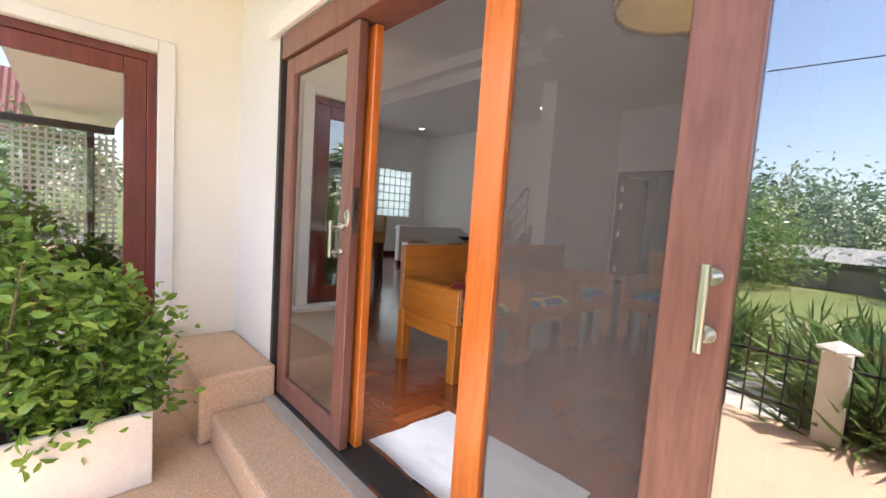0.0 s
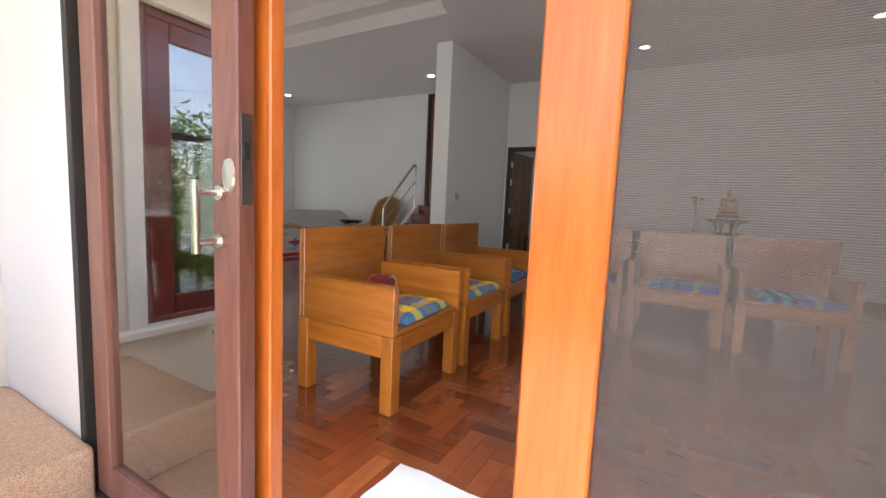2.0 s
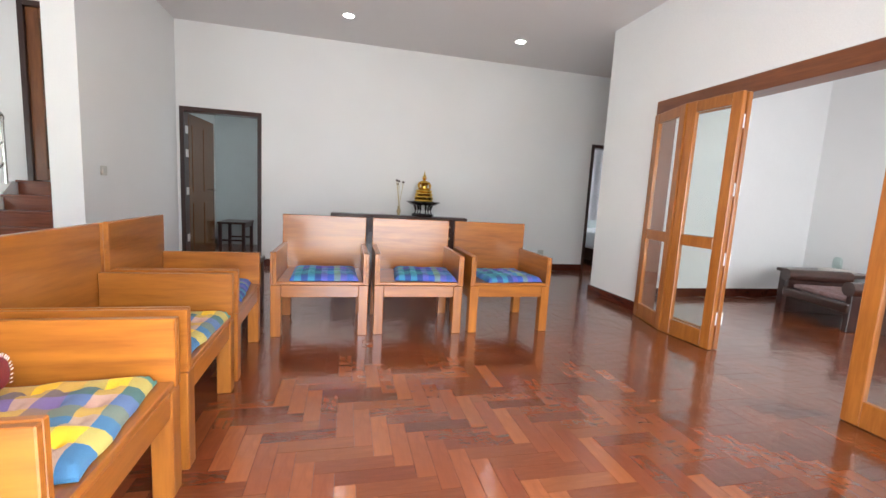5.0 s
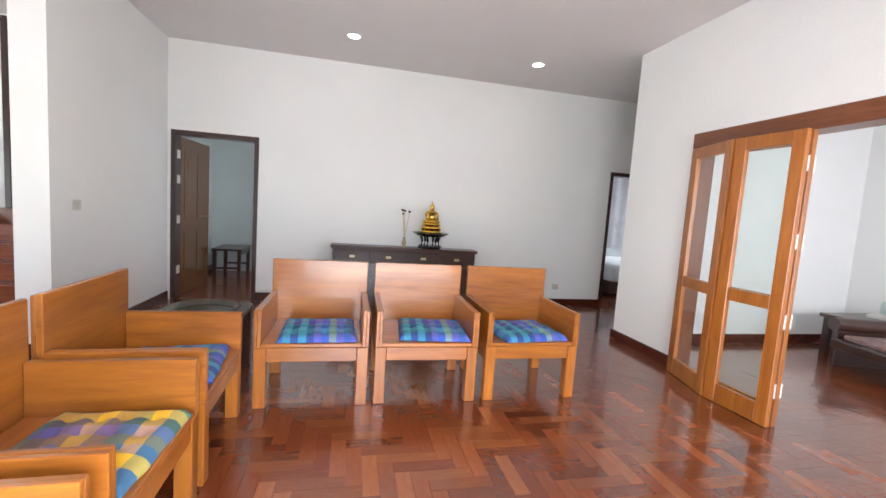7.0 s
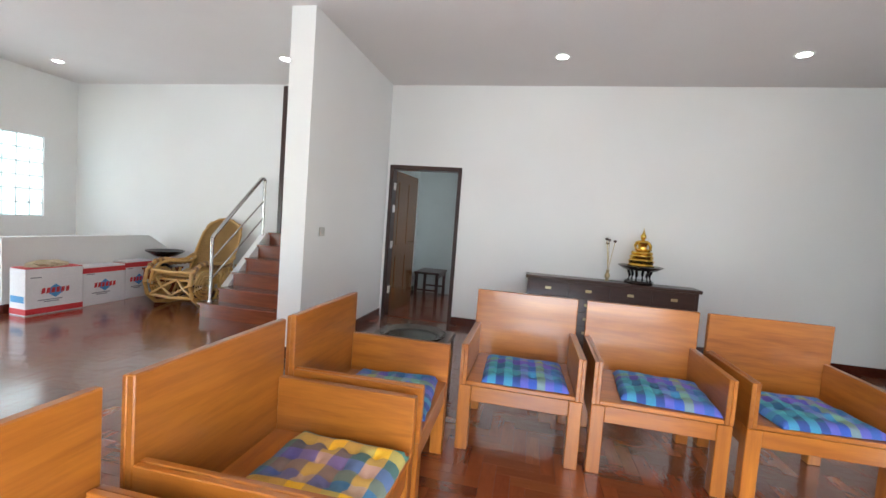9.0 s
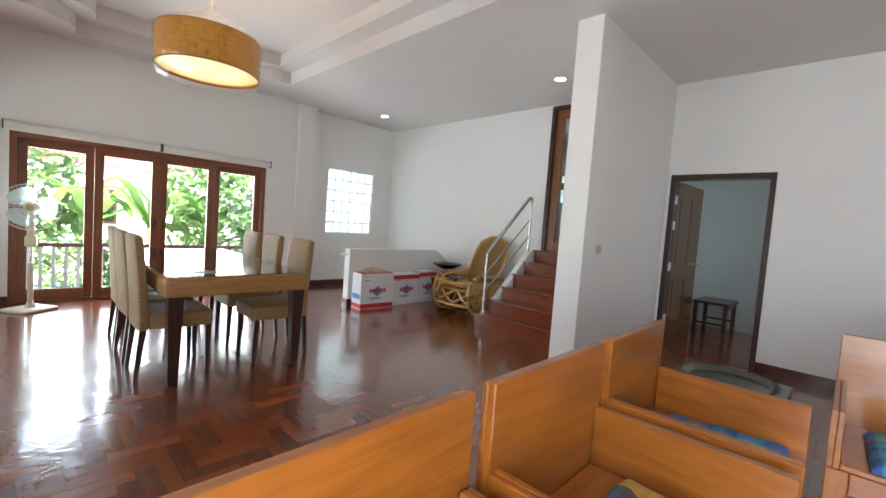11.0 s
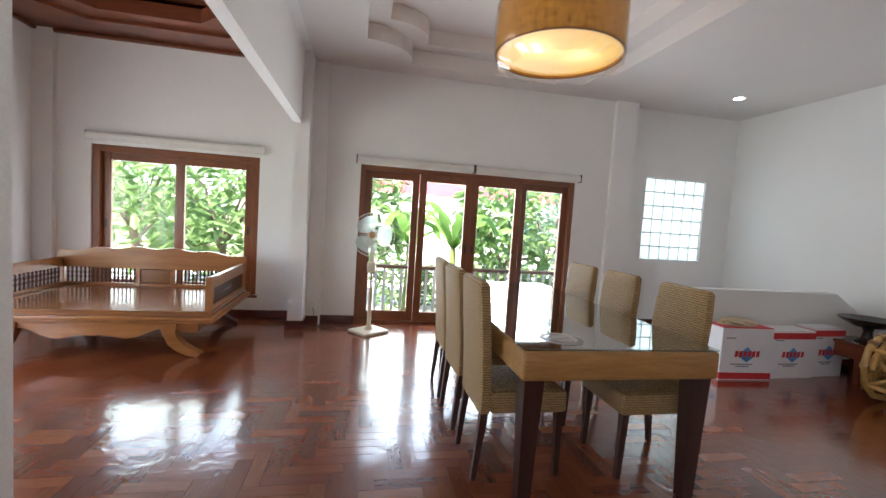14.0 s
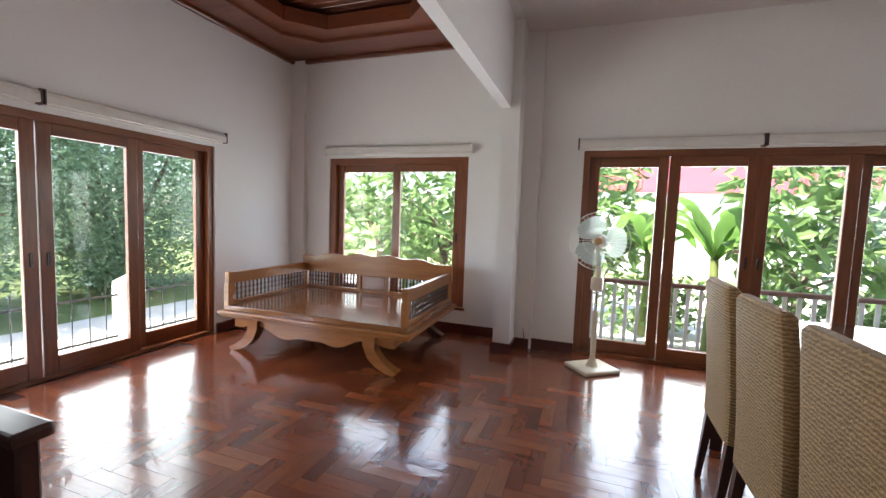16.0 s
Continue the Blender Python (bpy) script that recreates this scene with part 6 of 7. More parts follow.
# area lamps added to brighten the rooms behind; only the landing has an opening
daylight_fill(9.46, 5.3, 2.2, 1.2, 0.5, (7.3, 5.3, 1.8), 1.4)
daylight_fill(8.6, 1.76, 1.5, 0.9, 1.2, (8.4, 3.9, 1.2), 1.3)
daylight_fill(8.4, -4.3, 1.5, 1.6, 1.4, (8.2, 0, 1.0), 2.4)
daylight_fill(1.40, -2.9, 1.4, 1.8, 1.5, (5.5, -2.9, 1.0), 6.2)

# white cloth laid inside the entrance
M_MAT = mottled("white_floor_cloth", (0.56, 0.57, 0.59), (0.66, 0.67, 0.69), 0.85, 5, 140, 0.3)
mb, n_ = bmesh.new(), 26
grid = []
for i in range(n_ + 1):
    row = []
    for j in range(n_ + 1):
        u, v = i / n_, j / n_
        h = 0.006 + 0.014 * max(0, noise.noise((u * 4.2, v * 3.4, 1.3))) + 0.004 * noise.noise((u * 11, v * 11, 4))
        row.append(mb.verts.new((1.30 + 0.52 * u + 0.012 * noise.noise((v * 4, 0, 2)), 1.13 + 0.86 * v + 0.012 * noise.noise((u * 4, 7, 2)), max(0.003, h))))
    grid.append(row)
for i in range(n_):
    for j in range(n_):
        mb.faces.new((grid[i][j], grid[i][j + 1], grid[i + 1][j + 1], grid[i + 1][j]))
bmesh.ops.recalc_face_normals(mb, faces=mb.faces)
bmesh.ops.solidify(mb, geom=mb.faces[:], thickness=0.004)
tagged(part("floor_cloth", mb, M_MAT, None, "", True), "crumpled white cloth mat on the floor inside the entrance", "mat")

# ---- outside ----
M_PEBBLE, _n, _l, _b = nodes("pebble_wash")
_v = coords(_n, _l)
_vo = _n.new("ShaderNodeTexVoronoi")
_vo.inputs["Scale"].default_value = 150.0
_l.new(_v, _vo.inputs["Vector"])
_big = noise_tex(_n, _l, _v, 3.0)
_c = ramp(_n, _l, _vo.outputs["Color"], [(0.0, (0.40, 0.25, 0.16)), (0.5, (0.58, 0.40, 0.27)), (1.0, (0.72, 0.54, 0.40))])
_c = mixed(_n, _l, 0.35, _c, ramp(_n, _l, _big, [(0.3, (0.52, 0.37, 0.27)), (0.7, (0.64, 0.47, 0.35))]))
_l.new(_c, _b.inputs["Base Color"])
_b.inputs["Roughness"].default_value = 0.75
bumped(_n, _l, _b, _vo.outputs["Distance"], 0.5, 0.006)
M_CONCRETE = mottled("pale_concrete", (0.30, 0.28, 0.25), (0.40, 0.375, 0.34), 0.85, 1.2, 40, 0.15)


M_YARD = mottled("pale_yard_paving", (0.43, 0.415, 0.38), (0.55, 0.535, 0.49), 0.85, 1.0, 30, 0.15)


def grassy(name):
    m, n, l, b = nodes(name)
    v = coords(n, l)
    a, f = noise_tex(n, l, v, 0.25, 5.0), noise_tex(n, l, v, 7.0, 4.0)
    c = ramp(n, l, a, [(0.3, (0.07, 0.12, 0.025)), (0.55, (0.16, 0.19, 0.05)), (0.75, (0.34, 0.30, 0.17))])
    c = mixed(n, l, 0.4, c, ramp(n, l, f, [(0.3, (0.05, 0.08, 0.02)), (0.7, (0.2, 0.25, 0.07))]))
    l.new(c, b.inputs["Base Color"])
    b.inputs["Roughness"].default_value = 0.9
    bumped(n, l, b, f, 0.6, 0.05)
    return m


structure("ground", box(-900, 900, -900, 900, -1.2, -0.62), grassy("dry_grass"), "grassy open ground", "ground")
structure("driveway", bx(box(-5.5, -2.75, 3.56, 18, -0.62, -0.55), -4.2, -1.69, -9, 3.56, -0.62, -0.55), M_YARD, "pale concrete driveway beyond the fence", "driveway")
structure("terrace", box(-1.69, 1.129, -9, 3.566, -0.62, -0.20), M_PEBBLE, "brown pebble-wash porch floor", "terrace")
structure("terrace_west", box(-2.75, -1.771, 3.567, 10.6, -0.62, -0.25), M_CONCRETE, "pale terrace along the lounge", "terrace")
structure("yard", box(-2.7, 12, 10.46, 19.5, -0.62, -0.57), M_YARD, "pale sunlit yard behind the balcony", "yard")
structure("balcony", box(-1.77, 7.45, 9.261, 10.45, -0.62, -0.30), M_CONCRETE, "pale balcony floor behind the dining area", "balcony")
# unseen slab added overhead; its outline is set by what it must shade
structure("porch_shade_roof", bx(box(-0.35, 1.13, -9, 0.9, 2.75, 2.9), -0.95, 1.13, 0.9, 3.566, 2.75, 2.9), M_OUTWALL, "plain unseen soffit over the porch, sized for its shade", "soffit")
pst = thing("porch_step", "brown pebble-wash step along the entrance", "step", pose(0, 0, 0), kind="structure")
part("step", box(0.79, 1.129, -0.4, 2.74, -0.2, -0.03, 0.02, 3), M_PEBBLE, pst)
part("plinth", box(0.735, 1.129, 2.742, 3.565, -0.2, 0.17, 0.02, 3), M_PEBBLE, pst)
part("track_edge", box(1.06, 1.129, -0.15, 2.80, -0.03, -0.012, 0.004), M_CONCRETE, pst)


def leaf_cloud(name, parent, material, spots, per, spread, size, seed, droop=0.3, aspect=0.42, label=""):
    """Many small folded leaves around the given points, as one mesh."""
    rg = np.random.default_rng(seed)
    c = np.repeat(np.array(spots, float), per, axis=0)
    n = len(c)
    c = c + rg.normal(0, 1, (n, 3)) * np.array(spread)
    d = rg.normal(0, 1, (n, 3))
    d[:, 2] = d[:, 2] * 0.6 - droop
    d /= np.linalg.norm(d, axis=1)[:, None]
    s = np.cross(d, rg.normal(0, 1, (n, 3)))
    s /= np.linalg.norm(s, axis=1)[:, None]
    u = np.cross(s, d)
    L = size * rg.uniform(0.6, 1.25, n)[:, None]
    W = L * aspect * 0.5
    low, high = c + d * L * 0.30 + u * W * 0.3, c + d * L * 0.70 + u * W * 0.2
    pts = np.stack([c, low + s * W * 0.92, high + s * W * 0.80, c + d * L - u * L * 0.12, high - s * W * 0.80, low - s * W * 0.92, c + d * L * 0.5], 1)
    base = (np.arange(n) * 7)[:, None]
    faces = np.concatenate([base + np.array([[k, (k + 1) % 6, 6]]) for k in range(6)])
    me = bpy.data.meshes.new(name)
    me.from_pydata(pts.reshape(-1, 3).tolist(), [], faces.tolist())
    me.materials.append(material)
    ob = new(name, me)
    ob.parent = parent
    if label:
        ob["label"] = label
    return ob


def leafy(name, dark, light, shine=0.35, through=0.35):
    m, n, l, b = nodes(name)
    geo = n.new("ShaderNodeNewGeometry")
    c = ramp(n, l, geo.outputs["Random Per Island"], [(0.0, dark), (0.6, tuple((p + q) / 2 for p, q in zip(dark, light))), (1.0, light)])
    c = mixed(n, l, 0.4, c, ramp(n, l, noise_tex(n, l, coords(n, l), 3.0), [(0.3, dark), (0.7, light)]))
    l.new(c, b.inputs["Base Color"])
    b.inputs["Roughness"].default_value = shine
    tr, mx = n.new("ShaderNodeBsdfTranslucent"), n.new("ShaderNodeMixShader")
    l.new(c, tr.inputs[0])
    mx.inputs[0].default_value = through
    l.new(b.outputs[0], mx.inputs[1])
    l.new(tr.outputs[0], mx.inputs[2])
    l.new(mx.outputs[0], n["Material Output"].inputs[0])
    return m


M_LEAF = leafy("broad_green_leaf", (0.08, 0.155, 0.05), (0.29, 0.42, 0.155), 0.3, 0.5)
M_LEAF_B = leafy("blue_green_leaf", (0.10, 0.17, 0.11), (0.24, 0.34, 0.21), 0.35, 0.45)
M_LEAF_F = leafy("feathery_leaf", (0.13, 0.22, 0.13), (0.28, 0.40, 0.25), 0.55, 0.45)
M_LEAF_S = leafy("shrub_leaf", (0.06, 0.16, 0.025), (0.36, 0.56, 0.12), 0.22, 0.4)
M_BARK = mottled("grey_brown_bark", (0.12, 0.09, 0.065), (0.22, 0.17, 0.13), 0.9, 8, 40, 0.6)


def tree(x, y, h, crown_r, seed, label, material=M_LEAF, size=0.30, per=26, clumps=60, low=0.25, aspect=0.36, base=-0.62):
    rg = random.Random(seed)
    t = thing("tree", label, "tree", pose(x, y, base), "garden trees")
    bm, tips = bmesh.new(), []
    lean = Vector((rg.uniform(-0.2, 0.2), rg.uniform(-0.2, 0.2), 0))
    fork = h * (low + 0.1)
    tube(bm, [(0, 0, 0), lean * fork * 0.5 + Vector((0, 0, fork * 0.5)), lean * fork + Vector((0, 0, fork))], 0.03 * h, 9, r1=0.022 * h)
    for k in range(9):
        a, up_ = 2 * math.pi * k / 9 + rg.uniform(-0.3, 0.3), rg.uniform(0.15, 1.0)
        start = lean * fork + Vector((0, 0, fork * rg.uniform(0.75, 1.0)))
        end = Vector((math.cos(a) * crown_r * rg.uniform(0.45, 0.9), math.sin(a) * crown_r * rg.uniform(0.45, 0.9), fork + (h - fork) * up_ * 0.9))
        mid = start.lerp(end, 0.5) + Vector((rg.uniform(-0.2, 0.2), rg.uniform(-0.2, 0.2), 0.15 * h * 0.3))
        tube(bm, [start, mid, end], 0.010 * h, 6, r1=0.002 * h)
        tips += [mid, end]
    part("trunk", bm, M_BARK, t, "branching trunk", True)
    for k in range(clumps):
        a, r, z = rg.uniform(0, 6.283), crown_r * math.sqrt(rg.uniform(0.02, 1.0)), rg.uniform(low, 1.0)
        taper = math.sqrt(max(0.05, 1 - ((z - 0.55) / 0.55) ** 2))
        tips.append(Vector((math.cos(a) * r * taper, math.sin(a) * r * taper, h * z)))
    leaf_cloud("crown", t, material, [tuple(p) for p in tips], per, (crown_r * 0.14,) * 3, size, seed, 0.25, aspect, "uneven leafy crown")
    return t


# north garden
tree(-0.6, 12.4, 3.6, 1.6, 3, "broad-leaved garden tree with bright green leaves", size=0.32, per=14, clumps=48)
tree(2.0, 13.0, 3.3, 1.1, 4, "broad-leaved garden tree with bright green leaves", size=0.32, per=13, clumps=36)
tree(4.9, 12.2, 3.0, 1.05, 5, "broad-leaved garden tree with bright green leaves", size=0.32, per=13, clumps=36)
tree(6.3, 13.2, 3.3, 1.4, 6, "slender garden tree with bluish leaves", M_LEAF_B, 0.26, 18, 45)
tree(-2.6, 13.6, 4.2, 1.8, 7, "broad-leaved garden tree with bright green leaves", size=0.32, per=18, clumps=55)
tree(9.2, 15.6, 3.6, 1.6, 8, "broad-leaved garden tree with bright green leaves", size=0.30, clumps=70)
# west garden: tall feathery trees and bushes
tree(-7.6, 7.5, 6.0, 2.2, 21, "tall feathery green tree beyond the driveway", M_LEAF_F, 0.12, 150, 300, 0.05, 0.34)
tree(-8.0, 11.2, 6.4, 2.4, 22, "tall feathery green tree beyond the driveway", M_LEAF_F, 0.12, 150, 300, 0.05, 0.34)
tree(-7.9, 14.8, 5.0, 2.1, 23, "bushy green tree beyond the driveway", M_LEAF, 0.16, 55, 110, 0.10, 0.35)
tree(-12.5, 9.6, 4.4, 2.8, 24, "bushy green tree beyond the driveway", M_LEAF_F, 0.2, 45, 110, 0.10, 0.35)
tree(-15.5, 4.5, 2.7, 2.6, 25, "rounded green tree in the far garden", M_LEAF, 0.22, 40, 110, 0.12, 0.35)
tree(-17.0, -1.5, 2.6, 2.4, 26, "rounded green tree in the far garden", M_LEAF_B, 0.22, 40, 100, 0.12, 0.35)
tree(-26.0, 4.0, 4.6, 4.2, 27, "wide distant tree across the field", M_LEAF_B, 0.34, 34, 130, 0.12, 0.4)
tree(-28.0, -6.0, 4.4, 4.2, 28, "wide distant tree across the field", M_LEAF_B, 0.34, 34, 120, 0.12, 0.4)
tree(-5.0, -6.2, 3.6, 1.8, 29, "leafy tree behind the lattice", M_LEAF, 0.24, 26, 80)
tree(-0.5, -10.4, 3.8, 2.0, 30, "leafy tree behind the lattice", M_LEAF, 0.26, 26, 80)


tree(12.6, 7.3, 5.0, 1.8, 31, "leafy tree outside the landing window", M_LEAF, 0.24, 26, 80)


# banana plants
def banana(x, y, seed):
    rg = random.Random(seed)
    t = thing("banana_plant", "banana plant with long arching torn leaves", "banana plant", pose(x, y, -0.62), "garden plants")
    part("stem", tube(bmesh.new(), [(0, 0, 0), (0.02, 0, 0.8), (0.0, 0.03, 1.5)], 0.10, 10, r1=0.06), leafy("banana_stem", (0.16, 0.2, 0.06), (0.26, 0.3, 0.1)), t, "", True)
    for k in range(8):
        a = 2 * math.pi * k / 8 + rg.uniform(-0.3, 0.3)
        out, rise = rg.uniform(0.8, 1.3), rg.uniform(0.4, 1.1)
        bm, rows = bmesh.new(), []
        side = Vector((-math.sin(a), math.cos(a), 0))
        for i in range(15):
            u = i / 14
            c = Vector((math.cos(a) * out * u, math.sin(a) * out * u, 1.45 + rise * math.sin(u * 2.3) * 1.0 - 0.35 * u * u))
            w = 0.13 * math.sin(math.pi * min(1, 0.06 + 0.94 * u)) ** 0.55 * (0.75 if i % 3 == 2 else 1.0)
            rows.append([bm.verts.new(c + side * w + Vector((0, 0, -w * 0.4))), bm.verts.new(c), bm.verts.new(c - side * w + Vector((0, 0, -w * 0.4)))])
        for p, q in zip(rows, rows[1:]):
            bm.faces.new((p[0], p[1], q[1], q[0]))
            bm.faces.new((p[1], p[2], q[2], q[1]))
        bmesh.ops.solidify(bm, geom=bm.faces[:], thickness=0.004)
        part("leaf", bm, M_BANANA, t, "long arching leaf", True)


M_BANANA = leafy("banana_leaf", (0.20, 0.38, 0.08), (0.38, 0.56, 0.18), 0.3, 0.6)
banana(2.9, 12.3, 2)
banana(3.7, 11.7, 3)

# low shrubs behind the railing
for k, (x, y, s) in enumerate(((0.5, 11.6, 40), (2.9, 12.6, 41), (5.6, 11.5, 43), (-1.2, 11.5, 44))):
    t = thing("shrub", "low leafy shrub behind the balcony", "shrub", pose(x, y, -0.62), "garden shrubs")
    rg = random.Random(s)
    part("stems", tube(bmesh.new(), [(0, 0, 0), (0.05, 0, 0.5)], 0.03, 6), M_BARK, t)
    leaf_cloud("crown", t, M_LEAF, [(rg.uniform(-0.7, 0.7), rg.uniform(-0.35, 0.35), rg.uniform(0.2, 1.0)) for _ in range(40)], 24, (0.12, 0.12, 0.12), 0.15, s)

# balcony railing
M_RAILW = mottled("white_painted_timber", (0.70, 0.67, 0.62), (0.78, 0.75, 0.70), 0.6, 6, 70, 0.1)
M_RAILB = mottled("brown_painted_rail", (0.16, 0.075, 0.05), (0.22, 0.11, 0.075), 0.5, 6, 70, 0.1)
rl = thing("balcony_railing", "white balcony railing with brown top rail", "railing", pose(0, 10.25, -0.30))
part("top_rail", box(-1.7, 7.3, -0.05, 0.05, 0.85, 0.90, 0.008), M_RAILB, rl)
part("bottom_rail", box(-1.7, 7.3, -0.025, 0.025, 0.07, 0.12, 0.005), M_RAILB, rl)
for k in range(6):
    part("post", box(-1.70 + k * 1.78, -1.60 + k * 1.78, -0.05, 0.05, 0.0, 0.849, 0.006), M_RAILW, rl)
pk = None
for k in range(66):
    x = -1.55 + k * 0.133
    if pk is None:
        pk = part("baluster", box(-0.02, 0.02, -0.014, 0.014, 0.10, 0.86, 0.003), M_RAILW, rl)
        pk.location = (x, 0, 0)
    else:
        o = new("baluster", pk.data)
        o.parent, o.location = rl, (x, 0, 0)

# neighbour's house with red gable
nb = thing("house", "neighbouring house with pink-red gable and white walls", "house", pose(6.7, 22.0, -0.62))
M_PINK = mottled("pink_red_paint", (0.36, 0.06, 0.08), (0.44, 0.09, 0.11), 0.7, 2, 60, 0.1)
M_WHITEOUT = mottled("white_facade", (0.74, 0.73, 0.72), (0.82, 0.81, 0.80), 0.8, 1.5, 60, 0.1)


def tiled(name, c1, c2):
    m, n, l, b = nodes(name)
    v = coords(n, l)
    w = n.new("ShaderNodeTexWave")
    w.bands_direction = "X"
    w.inputs["Scale"].default_value = 1.6
    l.new(v, w.inputs["Vector"])
    l.new(mixed(n, l, 0.5, ramp(n, l, w.outputs["Fac"], [(0.2, c1), (0.8, c2)]), ramp(n, l, noise_tex(n, l, v, 6.0), [(0.3, c1), (0.7, c2)])), b.inputs["Base Color"])
    bumped(n, l, b, w.outputs["Fac"], 0.6, 0.05)
    b.inputs["Roughness"].default_value = 0.7
    return m


M_ROOFT = tiled("red_roof_tiles", (0.26, 0.05, 0.05), (0.42, 0.11, 0.10))
part("wall", box(-5, 6, 0, 6, 0, 3.1), M_WHITEOUT, nb)
part("gable", prism(bmesh.new(), [(-3.0, 3.1), (1.6, 3.1), (1.6, 4.2), (-0.7, 5.4), (-3.0, 4.2)], "y", -0.2, 3.0), M_PINK, nb, "pink-red upper gable")
part("roof", prism(bmesh.new(), [(-5.6, 3.1), (6.6, 3.1), (5.0, 4.4), (-4.0, 4.4)], "y", -0.1, 6.4), M_ROOFT, nb)
for x in (-3.5, -0.4, 2.6):
    w_ = part("window", box(x, x + 1.3, -0.05, 0.05, 1.0, 2.3, 0.01), M_DARK, nb)
    part("pane", box(x + 0.1, x + 1.2, -0.07, -0.055, 1.1, 2.2), M_FILM, w_)

# iron fences with white posts
M_IRON = mottled("dark_iron", (0.03, 0.03, 0.032), (0.06, 0.058, 0.055), 0.5, 10, 60, 0.1, 0.6)


def fence(x, z, ya, yb, step, posts, h, post_h, half):
    fn = thing("fence", "low dark iron fence with white posts", "fence", pose(x, 0, z), "garden fences")
    part("top_rail", box(-0.010, 0.010, ya, yb, h - 0.14, h - 0.12), M_IRON, fn)
    part("bottom_rail", box(-0.010, 0.010, ya, yb, 0.14, 0.16), M_IRON, fn)
    bar, y = None, ya + 0.05
    while y < yb:
        if bar is None:
            bar = part("bar", tube(bmesh.new(), [(0, 0, 0.02), (0, 0, h - 0.06), (0, 0, h)], 0.006, 6), M_IRON, fn)
            bar.location = (0, y, 0)
        else:
            o = new("bar", bar.data)
            o.parent, o.location = fn, (0, y, 0)
        y += step
    for y in posts:
        p = part("post", box(-half, half, y - half, y + half, 0, post_h, 0.008), M_RAILW, fn, "white square post")
        part("cap", lathe(bmesh.new(), [(half * 1.55, post_h), (half * 1.55, post_h + 0.015), (0.004, post_h + 0.07)], 4, (0, y, 0)), M_RAILW, p)


fence(-2.68, -0.25, 3.6, 10.4, 0.15, (4.4, 7.75, 10.3), 0.72, 0.72, 0.09)
fence(-1.60, -0.20, -7.8, 3.5, 0.11, (-5.6, -2.5, 0.585), 0.62, 0.60, 0.075)

# grass clumps beyond the porch fence
for k, (x, y, h_) in enumerate(((-2.15, 0.22, 0.62), (-2.25, -0.45, 0.6), (-2.5, -1.3, 0.6), (-3.6, 0.5, 0.5), (-3.9, 1.8, 0.45), (-3.4, 2.7, 0.5))):
    t = thing("grass_clump", "tall green ornamental grass by the fence", "grass", pose(x, y, -0.55), "grass clumps")
    leaf_cloud("blades", t, M_LEAF, [(0.22 * math.cos(a), 0.26 * math.sin(a), 0.12 + 0.35 * (a * 0.37 % 1)) for a in np.linspace(0, 30, 70)], 20, (0.10, 0.12, 0.10), h_, 60 + k, -0.75, 0.035)
# far shed with a grey sheet roof
sh = thing("shed", "long low shed with grey sheet roof across the field", "shed", pose(-19.5, 1.0, -0.62))
part("wall", box(-1.5, 1.5, -9, 9, 0, 1.0), M_CONCRETE, sh)
part("roof", prism(bmesh.new(), [(-2.0, 1.0), (2.0, 1.0), (0.0, 1.5)], "y", -9.5, 9.5), mottled("grey_sheet_roof", (0.24, 0.24, 0.24), (0.36, 0.35, 0.34), 0.6, 2, 40, 0.2), sh)
wr = thing("overhead_wire", "thin overhead cable across the sky", "cable", pose(0, 0, 0))
part("cable", tube(bmesh.new(), [(-16, y, 6.6 + 0.0035 * (y - 4) ** 2 + 0.05 * y) for y in range(-30, 31, 5)], 0.02, 6), M_IRON, wr)
part("pole", tube(bmesh.new(), [(-16, 30, -0.7), (-16, 30, 10.5)], 0.12, 10), M_CONCRETE, wr)
part("pole", tube(bmesh.new(), [(-16, -30, -0.7), (-16, -30, 9.2)], 0.12, 10), M_CONCRETE, wr)

# carport with lattice, south of the porch
cpt = thing("carport", "carport with white lattice panels and a red tiled roof", "carport", pose(0, 0, -0.20))
for x in (-3.2, -1.3, 0.6):
    part("post", box(x - 0.06, x + 0.06, -5.06, -4.94, 0, 2.55, 0.006), M_DARK_Z, cpt, "dark timber post")
part("beam", box(-5.0, 1.0, -5.08, -4.92, 2.55, 2.70, 0.006), M_DARK, cpt)
lat = bmesh.new()
for k in range(14):
    bx(lat, -0.6 + k * 0.12, -0.555 + k * 0.12, -5.02, -5.0, 0.1, 2.5)
for k in range(20):
    bx(lat, -0.62, 1.05, -4.998, -4.985, 0.12 + k * 0.12, 0.165 + k * 0.12)
for k in range(4):
    bx(lat, -5.0, -0.62, -4.998, -4.985, 2.2 + k * 0.08, 2.245 + k * 0.08)
part("lattice", lat, M_RAILW, cpt, "white painted lattice")
gr = thing("garage", "low house with a red tiled roof in the south garden", "house", pose(-4.2, -13.5, -0.62))
part("wall", box(-3, 3, -4, 0, 0, 3.2), M_OUTWALL, gr)
part("roof", prism(bmesh.new(), [(0.8, 3.0), (-5.0, 3.0), (-2.0, 6.0)], "x", -3.8, 3.8), M_ROOFT, gr)

